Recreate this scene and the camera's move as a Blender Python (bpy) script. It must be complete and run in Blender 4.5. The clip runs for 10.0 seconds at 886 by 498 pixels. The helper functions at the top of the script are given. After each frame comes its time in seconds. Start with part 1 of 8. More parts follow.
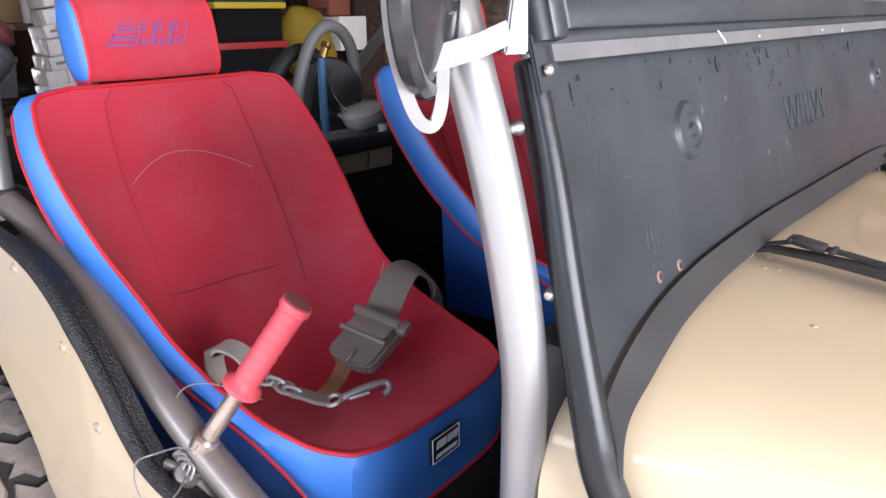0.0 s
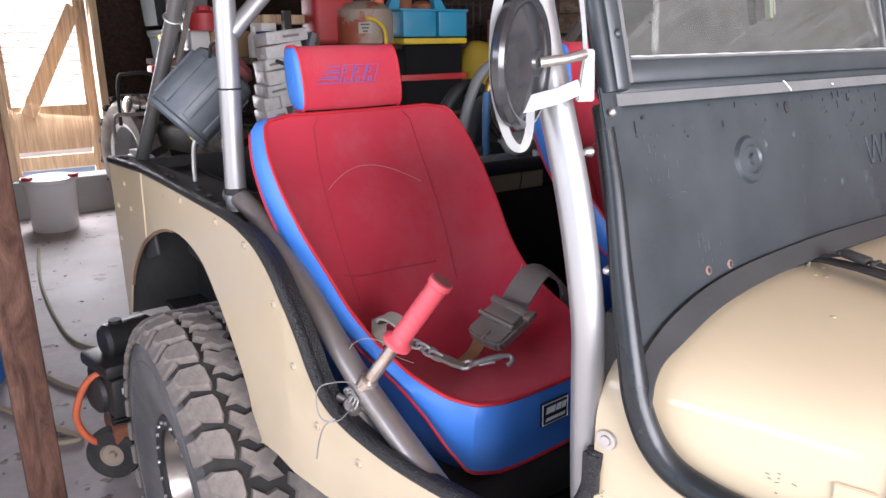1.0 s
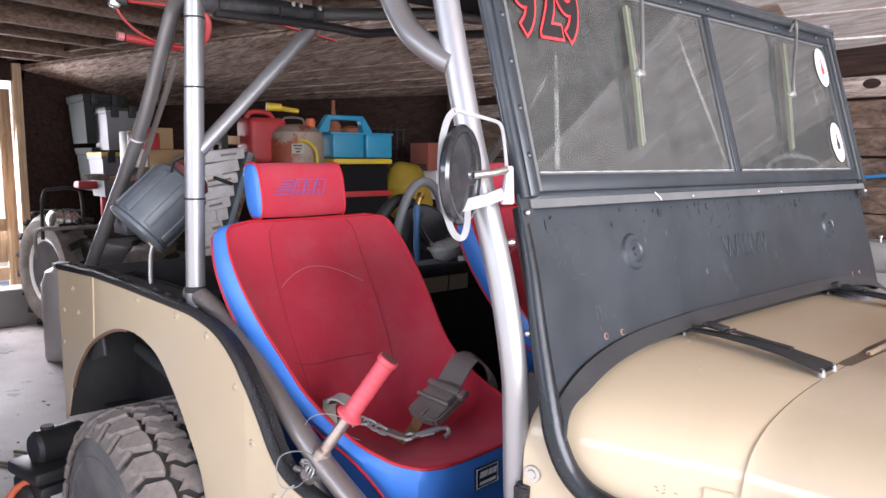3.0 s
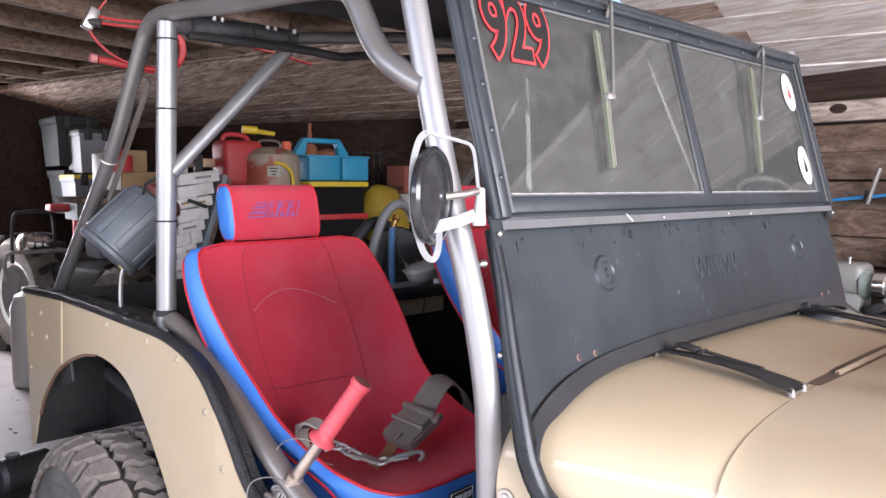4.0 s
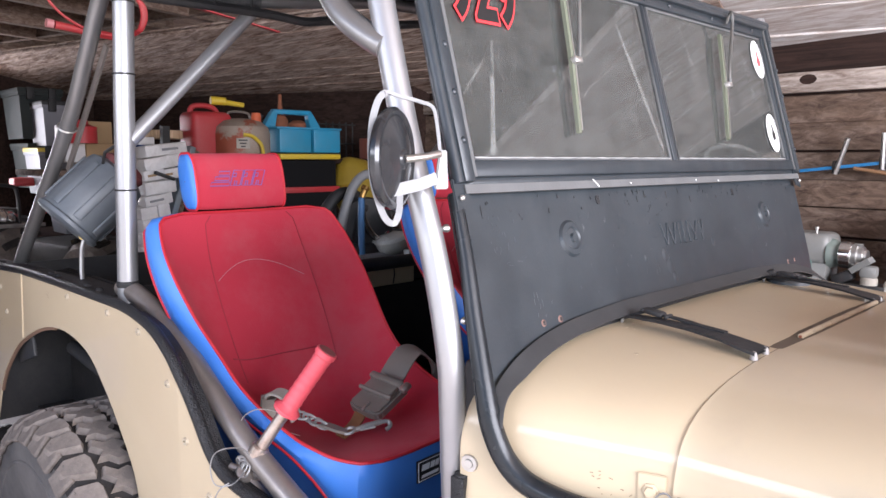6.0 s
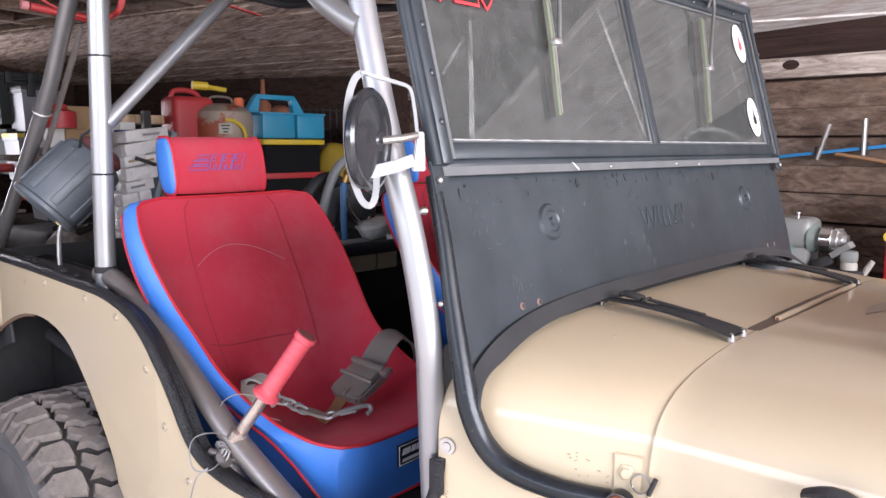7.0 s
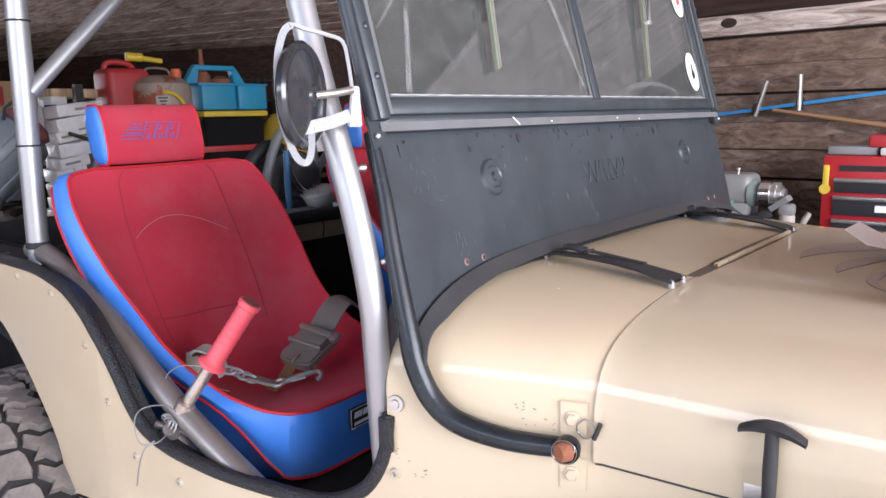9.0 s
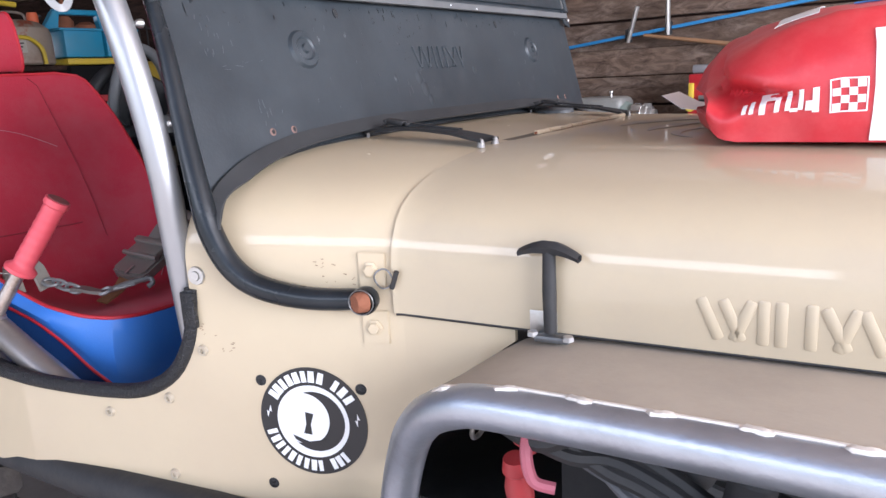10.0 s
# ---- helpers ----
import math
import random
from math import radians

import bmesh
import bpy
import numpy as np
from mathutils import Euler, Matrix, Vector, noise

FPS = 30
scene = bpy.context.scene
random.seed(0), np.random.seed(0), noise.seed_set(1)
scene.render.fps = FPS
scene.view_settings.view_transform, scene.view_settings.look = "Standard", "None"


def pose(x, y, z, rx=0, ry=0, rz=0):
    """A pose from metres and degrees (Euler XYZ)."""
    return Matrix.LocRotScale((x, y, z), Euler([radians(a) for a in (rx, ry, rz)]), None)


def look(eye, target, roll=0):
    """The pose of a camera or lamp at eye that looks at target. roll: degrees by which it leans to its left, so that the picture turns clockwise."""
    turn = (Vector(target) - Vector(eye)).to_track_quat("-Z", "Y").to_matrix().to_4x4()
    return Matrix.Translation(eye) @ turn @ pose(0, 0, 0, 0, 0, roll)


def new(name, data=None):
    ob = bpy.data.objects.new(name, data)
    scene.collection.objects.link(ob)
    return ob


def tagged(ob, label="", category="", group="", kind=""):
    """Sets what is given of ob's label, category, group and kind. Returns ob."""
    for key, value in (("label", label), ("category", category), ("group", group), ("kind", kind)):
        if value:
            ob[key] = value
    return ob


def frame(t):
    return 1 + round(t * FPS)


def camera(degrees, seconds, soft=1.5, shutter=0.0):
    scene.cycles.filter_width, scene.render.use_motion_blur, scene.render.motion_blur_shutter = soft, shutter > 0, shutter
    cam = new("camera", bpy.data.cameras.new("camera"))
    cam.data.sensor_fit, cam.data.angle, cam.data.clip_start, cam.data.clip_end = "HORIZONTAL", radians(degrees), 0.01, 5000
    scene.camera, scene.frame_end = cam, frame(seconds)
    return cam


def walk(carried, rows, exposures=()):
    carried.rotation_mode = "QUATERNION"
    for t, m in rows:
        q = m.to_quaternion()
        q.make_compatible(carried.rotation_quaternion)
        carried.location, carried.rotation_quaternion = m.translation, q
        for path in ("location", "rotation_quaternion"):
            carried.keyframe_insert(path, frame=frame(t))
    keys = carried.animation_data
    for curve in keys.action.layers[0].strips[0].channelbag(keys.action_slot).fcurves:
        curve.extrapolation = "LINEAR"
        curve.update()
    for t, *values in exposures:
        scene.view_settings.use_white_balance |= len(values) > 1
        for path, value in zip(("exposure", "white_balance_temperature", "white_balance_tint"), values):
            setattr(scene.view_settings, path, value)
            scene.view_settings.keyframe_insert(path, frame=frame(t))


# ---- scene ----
cam = camera(62.4, 10.0)
PATH = [
    (0, (0.331, -1.105, 1.418), (-0.928, 0.317, 0.791), -0.3),
    (0.2, (0.409, -1.102, 1.409), (-0.963, 0.225, 0.813), -0.3),
    (0.5, (0.483, -1.132, 1.435), (-1.003, 0.07, 0.844), -0.5),
    (1, (0.565, -1.233, 1.451), (-1.016, -0.141, 0.897), -0.6),
    (1.5, (0.66, -1.338, 1.442), (-0.913, -0.206, 0.946), -0.1),
    (2, (0.691, -1.368, 1.442), (-0.854, -0.171, 1.018), 0.1),
    (2.5, (0.699, -1.389, 1.442), (-0.818, -0.132, 1.102), 0.2),
    (3, (0.718, -1.403, 1.447), (-0.778, -0.098, 1.205), 0.2),
    (4.5, (0.722, -1.388, 1.442), (-0.729, -0.023, 1.263), 0.4),
    (5, (0.717, -1.381, 1.438), (-0.723, -0.007, 1.24), 0.3),
    (5.5, (0.719, -1.376, 1.432), (-0.707, 0.008, 1.208), 0.2),
    (7, (0.728, -1.357, 1.422), (-0.653, 0.061, 1.14), 0.2),
    (7.5, (0.726, -1.355, 1.416), (-0.645, 0.071, 1.12), 0.2),
    (8, (0.727, -1.35, 1.415), (-0.632, 0.084, 1.102), 0.0),
    (8.5, (0.728, -1.349, 1.415), (-0.605, 0.104, 1.082), -0.4),
    (9, (0.735, -1.342, 1.4), (-0.544, 0.153, 1.039), -1.3),
    (9.5, (0.76, -1.304, 1.335), (-0.443, 0.242, 0.937), -2.2),
    (10, (0.854, -1.249, 1.247), (-0.24, 0.361, 0.789), -3.0),
]
walk(cam, [(t, look(eye, target, roll)) for t, eye, target, roll in PATH], [(0.0, 1.35, 6270.0, 17.0), (1.5, 1.19, 6250.0, 18.0), (4.5, 1.21, 6210.0, 18.5), (8.5, 1.11, 6180.0, 18.5), (9.5, 1.0, 5950.0, 17.5), (10.0, 0.93, 5930.0, 16.5)])

# ---- light ----
world = bpy.data.worlds.new("sky")
scene.world = world
world.use_nodes = True
wn = world.node_tree.nodes
sky = wn.new("ShaderNodeTexSky")
sky.sky_type, sky.sun_disc = "NISHITA", False
sky.sun_elevation, sky.sun_rotation = radians(49), radians(103)
world.node_tree.links.new(sky.outputs[0], wn["Background"].inputs[0])
wn["Background"].inputs[1].default_value = 0.13
sun = new("sun", bpy.data.lights.new("sun", "SUN"))
sun.data.energy, sun.data.angle, sun.data.color = 5.0, radians(0.6), (1.0, 0.95, 0.88)
sun.matrix_world = look((-4, -1.7, 6), (-9.0, -0.5, 0))
# daylight of the open front of the shed
for nm, eye, tgt, sx, sy, e in (("front_daylight", (3.6, -0.65, 1.90), (0, -0.3, 1.82), 3.8, 1.36, 172.0),
                                ("door_daylight", (-7.25, -0.28, 1.0), (-3.4, -0.5, -0.6), 0.72, 1.9, 46.0),
                                ("side_daylight", (-0.55, -3.7, 2.10), (-0.7, 0, 0.9), 3.4, 0.45, 24.0)):
    lamp = new(nm, bpy.data.lights.new(nm, "AREA"))
    lamp.data.shape, lamp.data.size, lamp.data.size_y, lamp.data.energy = "RECTANGLE", sx, sy, e
    lamp.data.color = (0.97, 0.985, 1.0)
    lamp.matrix_world = look(eye, tgt)

# ---- materials ----
def mat(name, color, rough=0.6, metal=0.0, spec=0.5, var=0.12, scale=6.0, fine=90.0, bump=0.15, dirt=None, dirt_amount=0.5, dirt_scale=3.0, coat=0.0, stretch=(1, 1, 1), rand=0.0, sheen=0.0):
    """A surface with grain, broad colour variation, a dirt layer and fine relief."""
    m = bpy.data.materials.new(name)
    m.use_nodes = True
    nt = m.node_tree
    n, l = nt.nodes, nt.links
    b = n["Principled BSDF"]
    b.inputs["Metallic"].default_value = metal
    b.inputs["Specular IOR Level"].default_value = spec
    b.inputs["Coat Weight"].default_value = coat
    b.inputs["Coat Roughness"].default_value = 0.12
    b.inputs["Sheen Weight"].default_value = sheen
    tc, mp = n.new("ShaderNodeTexCoord"), n.new("ShaderNodeMapping")
    mp.inputs["Scale"].default_value = stretch
    l.new(tc.outputs["Object"], mp.inputs["Vector"])
    big, small = n.new("ShaderNodeTexNoise"), n.new("ShaderNodeTexNoise")
    big.inputs["Scale"].default_value, big.inputs["Detail"].default_value = scale, 5
    small.inputs["Scale"].default_value, small.inputs["Detail"].default_value = fine, 3
    l.new(mp.outputs[0], big.inputs["Vector"]), l.new(mp.outputs[0], small.inputs["Vector"])
    mix = n.new("ShaderNodeMix")
    mix.data_type = "RGBA"
    c = Vector(color)
    mix.inputs["A"].default_value = (*(c * (1 - var)), 1)
    mix.inputs["B"].default_value = (*[min(1, v * (1 + var)) for v in c], 1)
    l.new(big.outputs["Fac"], mix.inputs["Factor"])
    out = mix.outputs["Result"]
    if rand:
        info, hsv, rng = n.new("ShaderNodeObjectInfo"), n.new("ShaderNodeHueSaturation"), n.new("ShaderNodeMapRange")
        rng.inputs["To Min"].default_value, rng.inputs["To Max"].default_value = 1 - rand, 1 + rand
        l.new(info.outputs["Random"], rng.inputs["Value"]), l.new(rng.outputs[0], hsv.inputs["Value"])
        l.new(out, hsv.inputs["Color"])
        out = hsv.outputs[0]
    if dirt:
        dn, ramp, dm = n.new("ShaderNodeTexNoise"), n.new("ShaderNodeValToRGB"), n.new("ShaderNodeMix")
        dn.inputs["Scale"].default_value, dn.inputs["Detail"].default_value, dn.inputs["Roughness"].default_value = dirt_scale, 9, 0.72
        l.new(mp.outputs[0], dn.inputs["Vector"])
        ramp.color_ramp.elements[0].position, ramp.color_ramp.elements[1].position = 0.45, 0.72
        ramp.color_ramp.elements[1].color = (dirt_amount, dirt_amount, dirt_amount, 1)
        l.new(dn.outputs["Fac"], ramp.inputs[0])
        dm.data_type = "RGBA"
        l.new(ramp.outputs[0], dm.inputs["Factor"]), l.new(out, dm.inputs["A"])
        dm.inputs["B"].default_value = (*dirt, 1)
        out = dm.outputs["Result"]
    l.new(out, b.inputs["Base Color"])
    rr = n.new("ShaderNodeMapRange")
    rr.inputs["To Min"].default_value, rr.inputs["To Max"].default_value = max(0.02, rough - 0.1), min(1, rough + 0.1)
    l.new(big.outputs["Fac"], rr.inputs["Value"]), l.new(rr.outputs[0], b.inputs["Roughness"])
    if bump:
        bp = n.new("ShaderNodeBump")
        bp.inputs["Strength"].default_value, bp.inputs["Distance"].default_value = bump, 0.004
        l.new(small.outputs["Fac"], bp.inputs["Height"]), l.new(bp.outputs[0], b.inputs["Normal"])
    return m


def weave(m, scale=420.0, amount=0.25):
    """Adds a fine woven relief to a fabric."""
    n, l = m.node_tree.nodes, m.node_tree.links
    b = n["Principled BSDF"]
    v, bp, tc = n.new("ShaderNodeTexVoronoi"), n.new("ShaderNodeBump"), n.new("ShaderNodeTexCoord")
    v.inputs["Scale"].default_value = scale
    bp.inputs["Strength"].default_value, bp.inputs["Distance"].default_value = amount, 0.002
    l.new(tc.outputs["Object"], v.inputs["Vector"]), l.new(v.outputs["Distance"], bp.inputs["Height"])
    old = b.inputs["Normal"].links
    if old:
        l.new(old[0].from_socket, bp.inputs["Normal"])
    l.new(bp.outputs[0], b.inputs["Normal"])
    return m


def wood(name, dark, light, along=(0.35, 7, 7), rough=0.85, dirt=(0.45, 0.42, 0.38), dirt_amount=0.35, rand=0.25, bump=0.5):
    """Weathered boards: long grain along one axis, stains, and a tone of its own for each board."""
    m = mat(name, light, rough, 0, 0.2, 0.2, 1.6, 60, bump, dirt, dirt_amount, 2.2, 0, along, rand)
    n, l = m.node_tree.nodes, m.node_tree.links
    mp = [x for x in n if x.type == "MAPPING"][0]
    grain, ramp, mix = n.new("ShaderNodeTexNoise"), n.new("ShaderNodeValToRGB"), n.new("ShaderNodeMix")
    grain.inputs["Scale"].default_value, grain.inputs["Detail"].default_value, grain.inputs["Roughness"].default_value = 5.0, 8, 0.7
    grain.inputs["Distortion"].default_value = 0.8
    l.new(mp.outputs[0], grain.inputs["Vector"])
    info, add = n.new("ShaderNodeObjectInfo"), n.new("ShaderNodeVectorMath")
    l.new(mp.outputs[0], add.inputs[0]), l.new(info.outputs["Random"], add.inputs[1])
    sc = n.new("ShaderNodeVectorMath")
    sc.operation = "SCALE"
    sc.inputs["Scale"].default_value = 37.0
    l.new(info.outputs["Random"], sc.inputs[0]), l.new(sc.outputs[0], add.inputs[1])
    for x in list(n):
        if x.type == "TEX_NOISE":
            l.new(add.outputs[0], x.inputs["Vector"])
    ramp.color_ramp.elements[0].position, ramp.color_ramp.elements[1].position = 0.36, 0.62
    l.new(grain.outputs["Fac"], ramp.inputs[0])
    mix.data_type = "RGBA"
    mix.inputs["A"].default_value = (*dark, 1)
    b = n["Principled BSDF"]
    src = b.inputs["Base Color"].links[0].from_socket
    l.new(ramp.outputs[0], mix.inputs["Factor"]), l.new(src, mix.inputs["B"]), l.new(mix.outputs["Result"], b.inputs["Base Color"])
    return m


def dents(m, scale=6.0, depth=0.01, strength=0.5, stretch=(1, 1, 1)):
    """Adds broad uneven relief, as in beaten sheet metal or crumpled paper."""
    n, l = m.node_tree.nodes, m.node_tree.links
    b = n["Principled BSDF"]
    ns, bp, tc, mp = n.new("ShaderNodeTexNoise"), n.new("ShaderNodeBump"), n.new("ShaderNodeTexCoord"), n.new("ShaderNodeMapping")
    mp.inputs["Scale"].default_value = stretch
    ns.inputs["Scale"].default_value, ns.inputs["Detail"].default_value = scale, 2
    bp.inputs["Strength"].default_value, bp.inputs["Distance"].default_value = strength, depth
    l.new(tc.outputs["Object"], mp.inputs["Vector"]), l.new(mp.outputs[0], ns.inputs["Vector"]), l.new(ns.outputs["Fac"], bp.inputs["Height"])
    old = b.inputs["Normal"].links
    if old:
        l.new(old[0].from_socket, bp.inputs["Normal"])
    l.new(bp.outputs[0], b.inputs["Normal"])
    return m


def flecks(m, color=(0.42, 0.43, 0.44), scale=38.0, cover=0.70, stretch=(1, 1, 1)):
    """Adds small chips and scratches where the paint is worn through."""
    n, l = m.node_tree.nodes, m.node_tree.links
    b = n["Principled BSDF"]
    tc, mp, ns, ramp, mix = n.new("ShaderNodeTexCoord"), n.new("ShaderNodeMapping"), n.new("ShaderNodeTexNoise"), n.new("ShaderNodeValToRGB"), n.new("ShaderNodeMix")
    mp.inputs["Scale"].default_value = stretch
    ns.inputs["Scale"].default_value, ns.inputs["Detail"].default_value, ns.inputs["Roughness"].default_value = scale, 6, 0.6
    ramp.color_ramp.elements[0].position, ramp.color_ramp.elements[1].position = cover, cover + 0.03
    l.new(tc.outputs["Object"], mp.inputs["Vector"]), l.new(mp.outputs[0], ns.inputs["Vector"]), l.new(ns.outputs["Fac"], ramp.inputs[0])
    mix.data_type = "RGBA"
    src = b.inputs["Base Color"].links[0].from_socket
    l.new(ramp.outputs[0], mix.inputs["Factor"]), l.new(src, mix.inputs["A"]), l.new(mix.outputs["Result"], b.inputs["Base Color"])
    mix.inputs["B"].default_value = (*color, 1)
    return m


TAN = mat("tan_paint", (0.495, 0.405, 0.27), 0.62, 0, 0.35, 0.05, 2.5, 260, 0.02, (0.44, 0.345, 0.24), 0.45, 2.0, 0.5)
FENDERTAN = mat("dusty_fender_paint", (0.37, 0.315, 0.25), 0.6, 0, 0.4, 0.12, 6, 200, 0.05, (0.25, 0.21, 0.17), 0.6, 5)
ARMBLACK = mat("gloss_black_arm", (0.012, 0.0145, 0.017), 0.30, 0, 0.3, 0.3, 7, 120, 0.05, (0.034, 0.038, 0.042), 0.45, 9)
PALESEAL = mat("pale_dusty_seal", (0.105, 0.107, 0.107), 0.7, 0, 0.4, 0.25, 25, 150, 0.1)
HOODTAN = mat("tan_hood_paint", (0.455, 0.375, 0.256), 0.6, 0, 0.35, 0.06, 3, 200, 0.02, (0.39, 0.322, 0.238), 0.5, 3.5, 0.6)
FRAMEBLACK = flecks(dents(mat("worn_black_paint", (0.020, 0.026, 0.031), 0.38, 0, 0.5, 0.3, 4, 200, 0.05, (0.045, 0.055, 0.062), 0.6, 2.6), 6, 0.010, 0.75), (0.12, 0.13, 0.135), 70, 0.70, (1, 1, 0.3))
GASKET = mat("grey_rubber_seal", (0.036, 0.037, 0.038), 0.6, 0, 0.4, 0.2, 8, 150, 0.05, (0.068, 0.067, 0.065), 0.4, 9)
SILVER = mat("silver_tube_paint", (0.33, 0.33, 0.335), 0.38, 0.65, 0.5, 0.06, 8, 200, 0.04, (0.28, 0.265, 0.25), 0.25, 6)
GREYTUBE = mat("dull_grey_tube", (0.40, 0.385, 0.37), 0.4, 0.7, 0.5, 0.15, 9, 200, 0.06, (0.13, 0.11, 0.1), 0.5, 7)
BARETUBE = dents(mat("bare_steel_tube", (0.30, 0.265, 0.24), 0.36, 0.6, 0.5, 0.15, 9, 200, 0.06, (0.16, 0.13, 0.112), 0.5, 7), 30, 0.001, 0.3)
CHROME = mat("worn_chrome", (0.72, 0.71, 0.69), 0.22, 1.0, 0.5, 0.1, 20, 200, 0.03, (0.3, 0.24, 0.18), 0.3, 14)
RUSTCHROME = mat("rusty_worn_chrome", (0.46, 0.39, 0.34), 0.32, 0.75, 0.5, 0.2, 30, 200, 0.1, (0.20, 0.115, 0.075), 0.85, 28)
BOLTTAN = mat("painted_bolt", (0.40, 0.34, 0.25), 0.55, 0, 0.4, 0.2, 60, 200, 0.05)
STEEL = mat("zinc_steel", (0.5, 0.49, 0.47), 0.4, 0.9, 0.5, 0.15, 20, 200, 0.05, (0.25, 0.2, 0.15), 0.4, 25)
RED = weave(mat("red_seat_fabric", (0.50, 0.040, 0.064), 0.9, 0, 0.15, 0.12, 5, 300, 0.1, (0.45, 0.105, 0.12), 0.55, 4, 0, (1, 1, 1), 0, 0.04))
PIPING = mat("red_piping", (0.50, 0.022, 0.033), 0.5, 0, 0.4, 0.08, 20, 200, 0.03)
BLUE = mat("blue_vinyl", (0.045, 0.19, 0.60), 0.42, 0, 0.5, 0.08, 6, 500, 0.12, (0.10, 0.22, 0.45), 0.3, 5)
# the blue vinyl again, darkened in colour because the skirt sits in shade
SHADEBLUE = mat("shaded_blue_vinyl", (0.025, 0.095, 0.32), 0.5, 0, 0.4, 0.1, 6, 300, 0.1)
SEATBACK = mat("black_vinyl", (0.02, 0.02, 0.022), 0.6)
THREAD = mat("pale_thread", (0.50, 0.28, 0.30), 0.8, bump=0)
BLUETHREAD = mat("blue_thread", (0.13, 0.13, 0.42), 0.7, bump=0)
RUBBER = mat("dusty_tyre_rubber", (0.125, 0.108, 0.096), 0.85, 0, 0.3, 0.3, 6, 120, 0.4, (0.29, 0.245, 0.21), 0.8, 7)
SIDEWALL = mat("tyre_sidewall", (0.062, 0.060, 0.059), 0.7, 0, 0.4, 0.25, 5, 120, 0.1, (0.14, 0.132, 0.126), 0.7, 5)
TYREDARK = mat("dark_tyre_rubber", (0.030, 0.028, 0.027), 0.9, 0, 0.2, 0.25, 8, 120, 0.2, (0.07, 0.062, 0.055), 0.6, 7)
for tan in (TAN, HOODTAN):
    tan.node_tree.nodes["Principled BSDF"].inputs["Coat Roughness"].default_value = 0.07
TRIM = flecks(dents(mat("black_edge_trim", (0.012, 0.012, 0.013), 0.45, 0, 0.5, 0.2, 20, 350, 0.5, (0.032, 0.031, 0.030), 0.4, 12), 330, 0.004, 0.9), (0.20, 0.195, 0.19), 170, 0.69)
BLACK = mat("dusty_black_steel", (0.02, 0.02, 0.021), 0.6, 0, 0.4, 0.3, 6, 100, 0.2, (0.06, 0.054, 0.048), 0.5, 5)
PLASTIC = mat("dark_grey_plastic", (0.07, 0.075, 0.08), 0.5, 0, 0.5, 0.1, 6, 200, 0.08, (0.16, 0.155, 0.15), 0.4, 6)
WHITE = mat("white_paint", (0.68, 0.68, 0.66), 0.4, 0, 0.5, 0.04, 12, 200, 0.05, (0.5, 0.48, 0.45), 0.3, 12)
GRIP = mat("red_rubber_grip", (0.62, 0.075, 0.095), 0.5, 0, 0.5, 0.08, 12, 300, 0.08, (0.6, 0.2, 0.2), 0.3, 10)
WEB = mat("grey_webbing", (0.25, 0.22, 0.19), 0.8, 0, 0.3, 0.15, 15, 500, 0.4, (0.26, 0.23, 0.2), 0.5, 9)
BUCKLE = mat("worn_buckle_plastic", (0.20, 0.176, 0.152), 0.34, 0.2, 0.5, 0.15, 15, 150, 0.1, (0.22, 0.2, 0.18), 0.5, 9)
RUST = mat("rusty_steel", (0.26, 0.10, 0.055), 0.85, 0.2, 0.3, 0.35, 25, 150, 0.5)
ORANGE = mat("faded_orange_paint", (0.62, 0.13, 0.05), 0.6, 0, 0.4, 0.15, 10, 150, 0.1, (0.3, 0.15, 0.1), 0.5, 8)
REDPLASTIC = mat("red_plastic", (0.42, 0.03, 0.035), 0.5, 0, 0.5, 0.1, 6, 100, 0.05, (0.3, 0.1, 0.08), 0.4, 6)
YELLOW = mat("yellow_plastic", (0.62, 0.44, 0.03), 0.5, 0, 0.5, 0.1, 6, 100, 0.05, (0.3, 0.25, 0.1), 0.4, 6)
TURQ = mat("turquoise_plastic", (0.02, 0.25, 0.42), 0.45, 0, 0.5, 0.1, 6, 100, 0.05, (0.1, 0.2, 0.25), 0.4, 6)
BLUEPL = mat("blue_plastic", (0.02, 0.16, 0.5), 0.5)
CARD = mat("cardboard", (0.33, 0.22, 0.12), 0.9, 0, 0.2, 0.12, 5, 90, 0.1)
CREAM = mat("cream_webbing", (0.42, 0.385, 0.33), 0.7, 0, 0.3, 0.15, 15, 500, 0.3, (0.25, 0.22, 0.18), 0.5, 12)
GREYPL = mat("grey_plastic", (0.22, 0.22, 0.23), 0.55, 0, 0.5, 0.1, 5, 100, 0.05, (0.3, 0.28, 0.25), 0.4, 5)
WHITEPL = mat("white_plastic", (0.66, 0.65, 0.64), 0.45, 0, 0.5, 0.05, 4, 100, 0.03, (0.5, 0.46, 0.42), 0.4, 4)
FLOOR = flecks(mat("dusty_concrete", (0.385, 0.345, 0.335), 0.6, 0, 0.35, 0.25, 1.4, 40, 0.35, (0.22, 0.17, 0.15), 0.8, 1.6), (0.16, 0.12, 0.11), 7, 0.64)
GROUND = mat("gravel_yard", (0.62, 0.58, 0.53), 0.95, 0, 0.2, 0.2, 3, 60, 0.6, (0.42, 0.39, 0.35), 0.5, 2)
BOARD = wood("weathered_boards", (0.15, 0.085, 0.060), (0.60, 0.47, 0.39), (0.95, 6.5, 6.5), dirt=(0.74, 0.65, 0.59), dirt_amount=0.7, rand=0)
# weathered whitish planks near the open front, lightened further in colour for daylight
PALEBOARD = wood("daylit_pale_boards", (0.50, 0.41, 0.36), (0.86, 0.82, 0.80), (0.8, 5.0, 5.0), dirt=(0.90, 0.88, 0.86), dirt_amount=0.85, rand=0, bump=0.35)
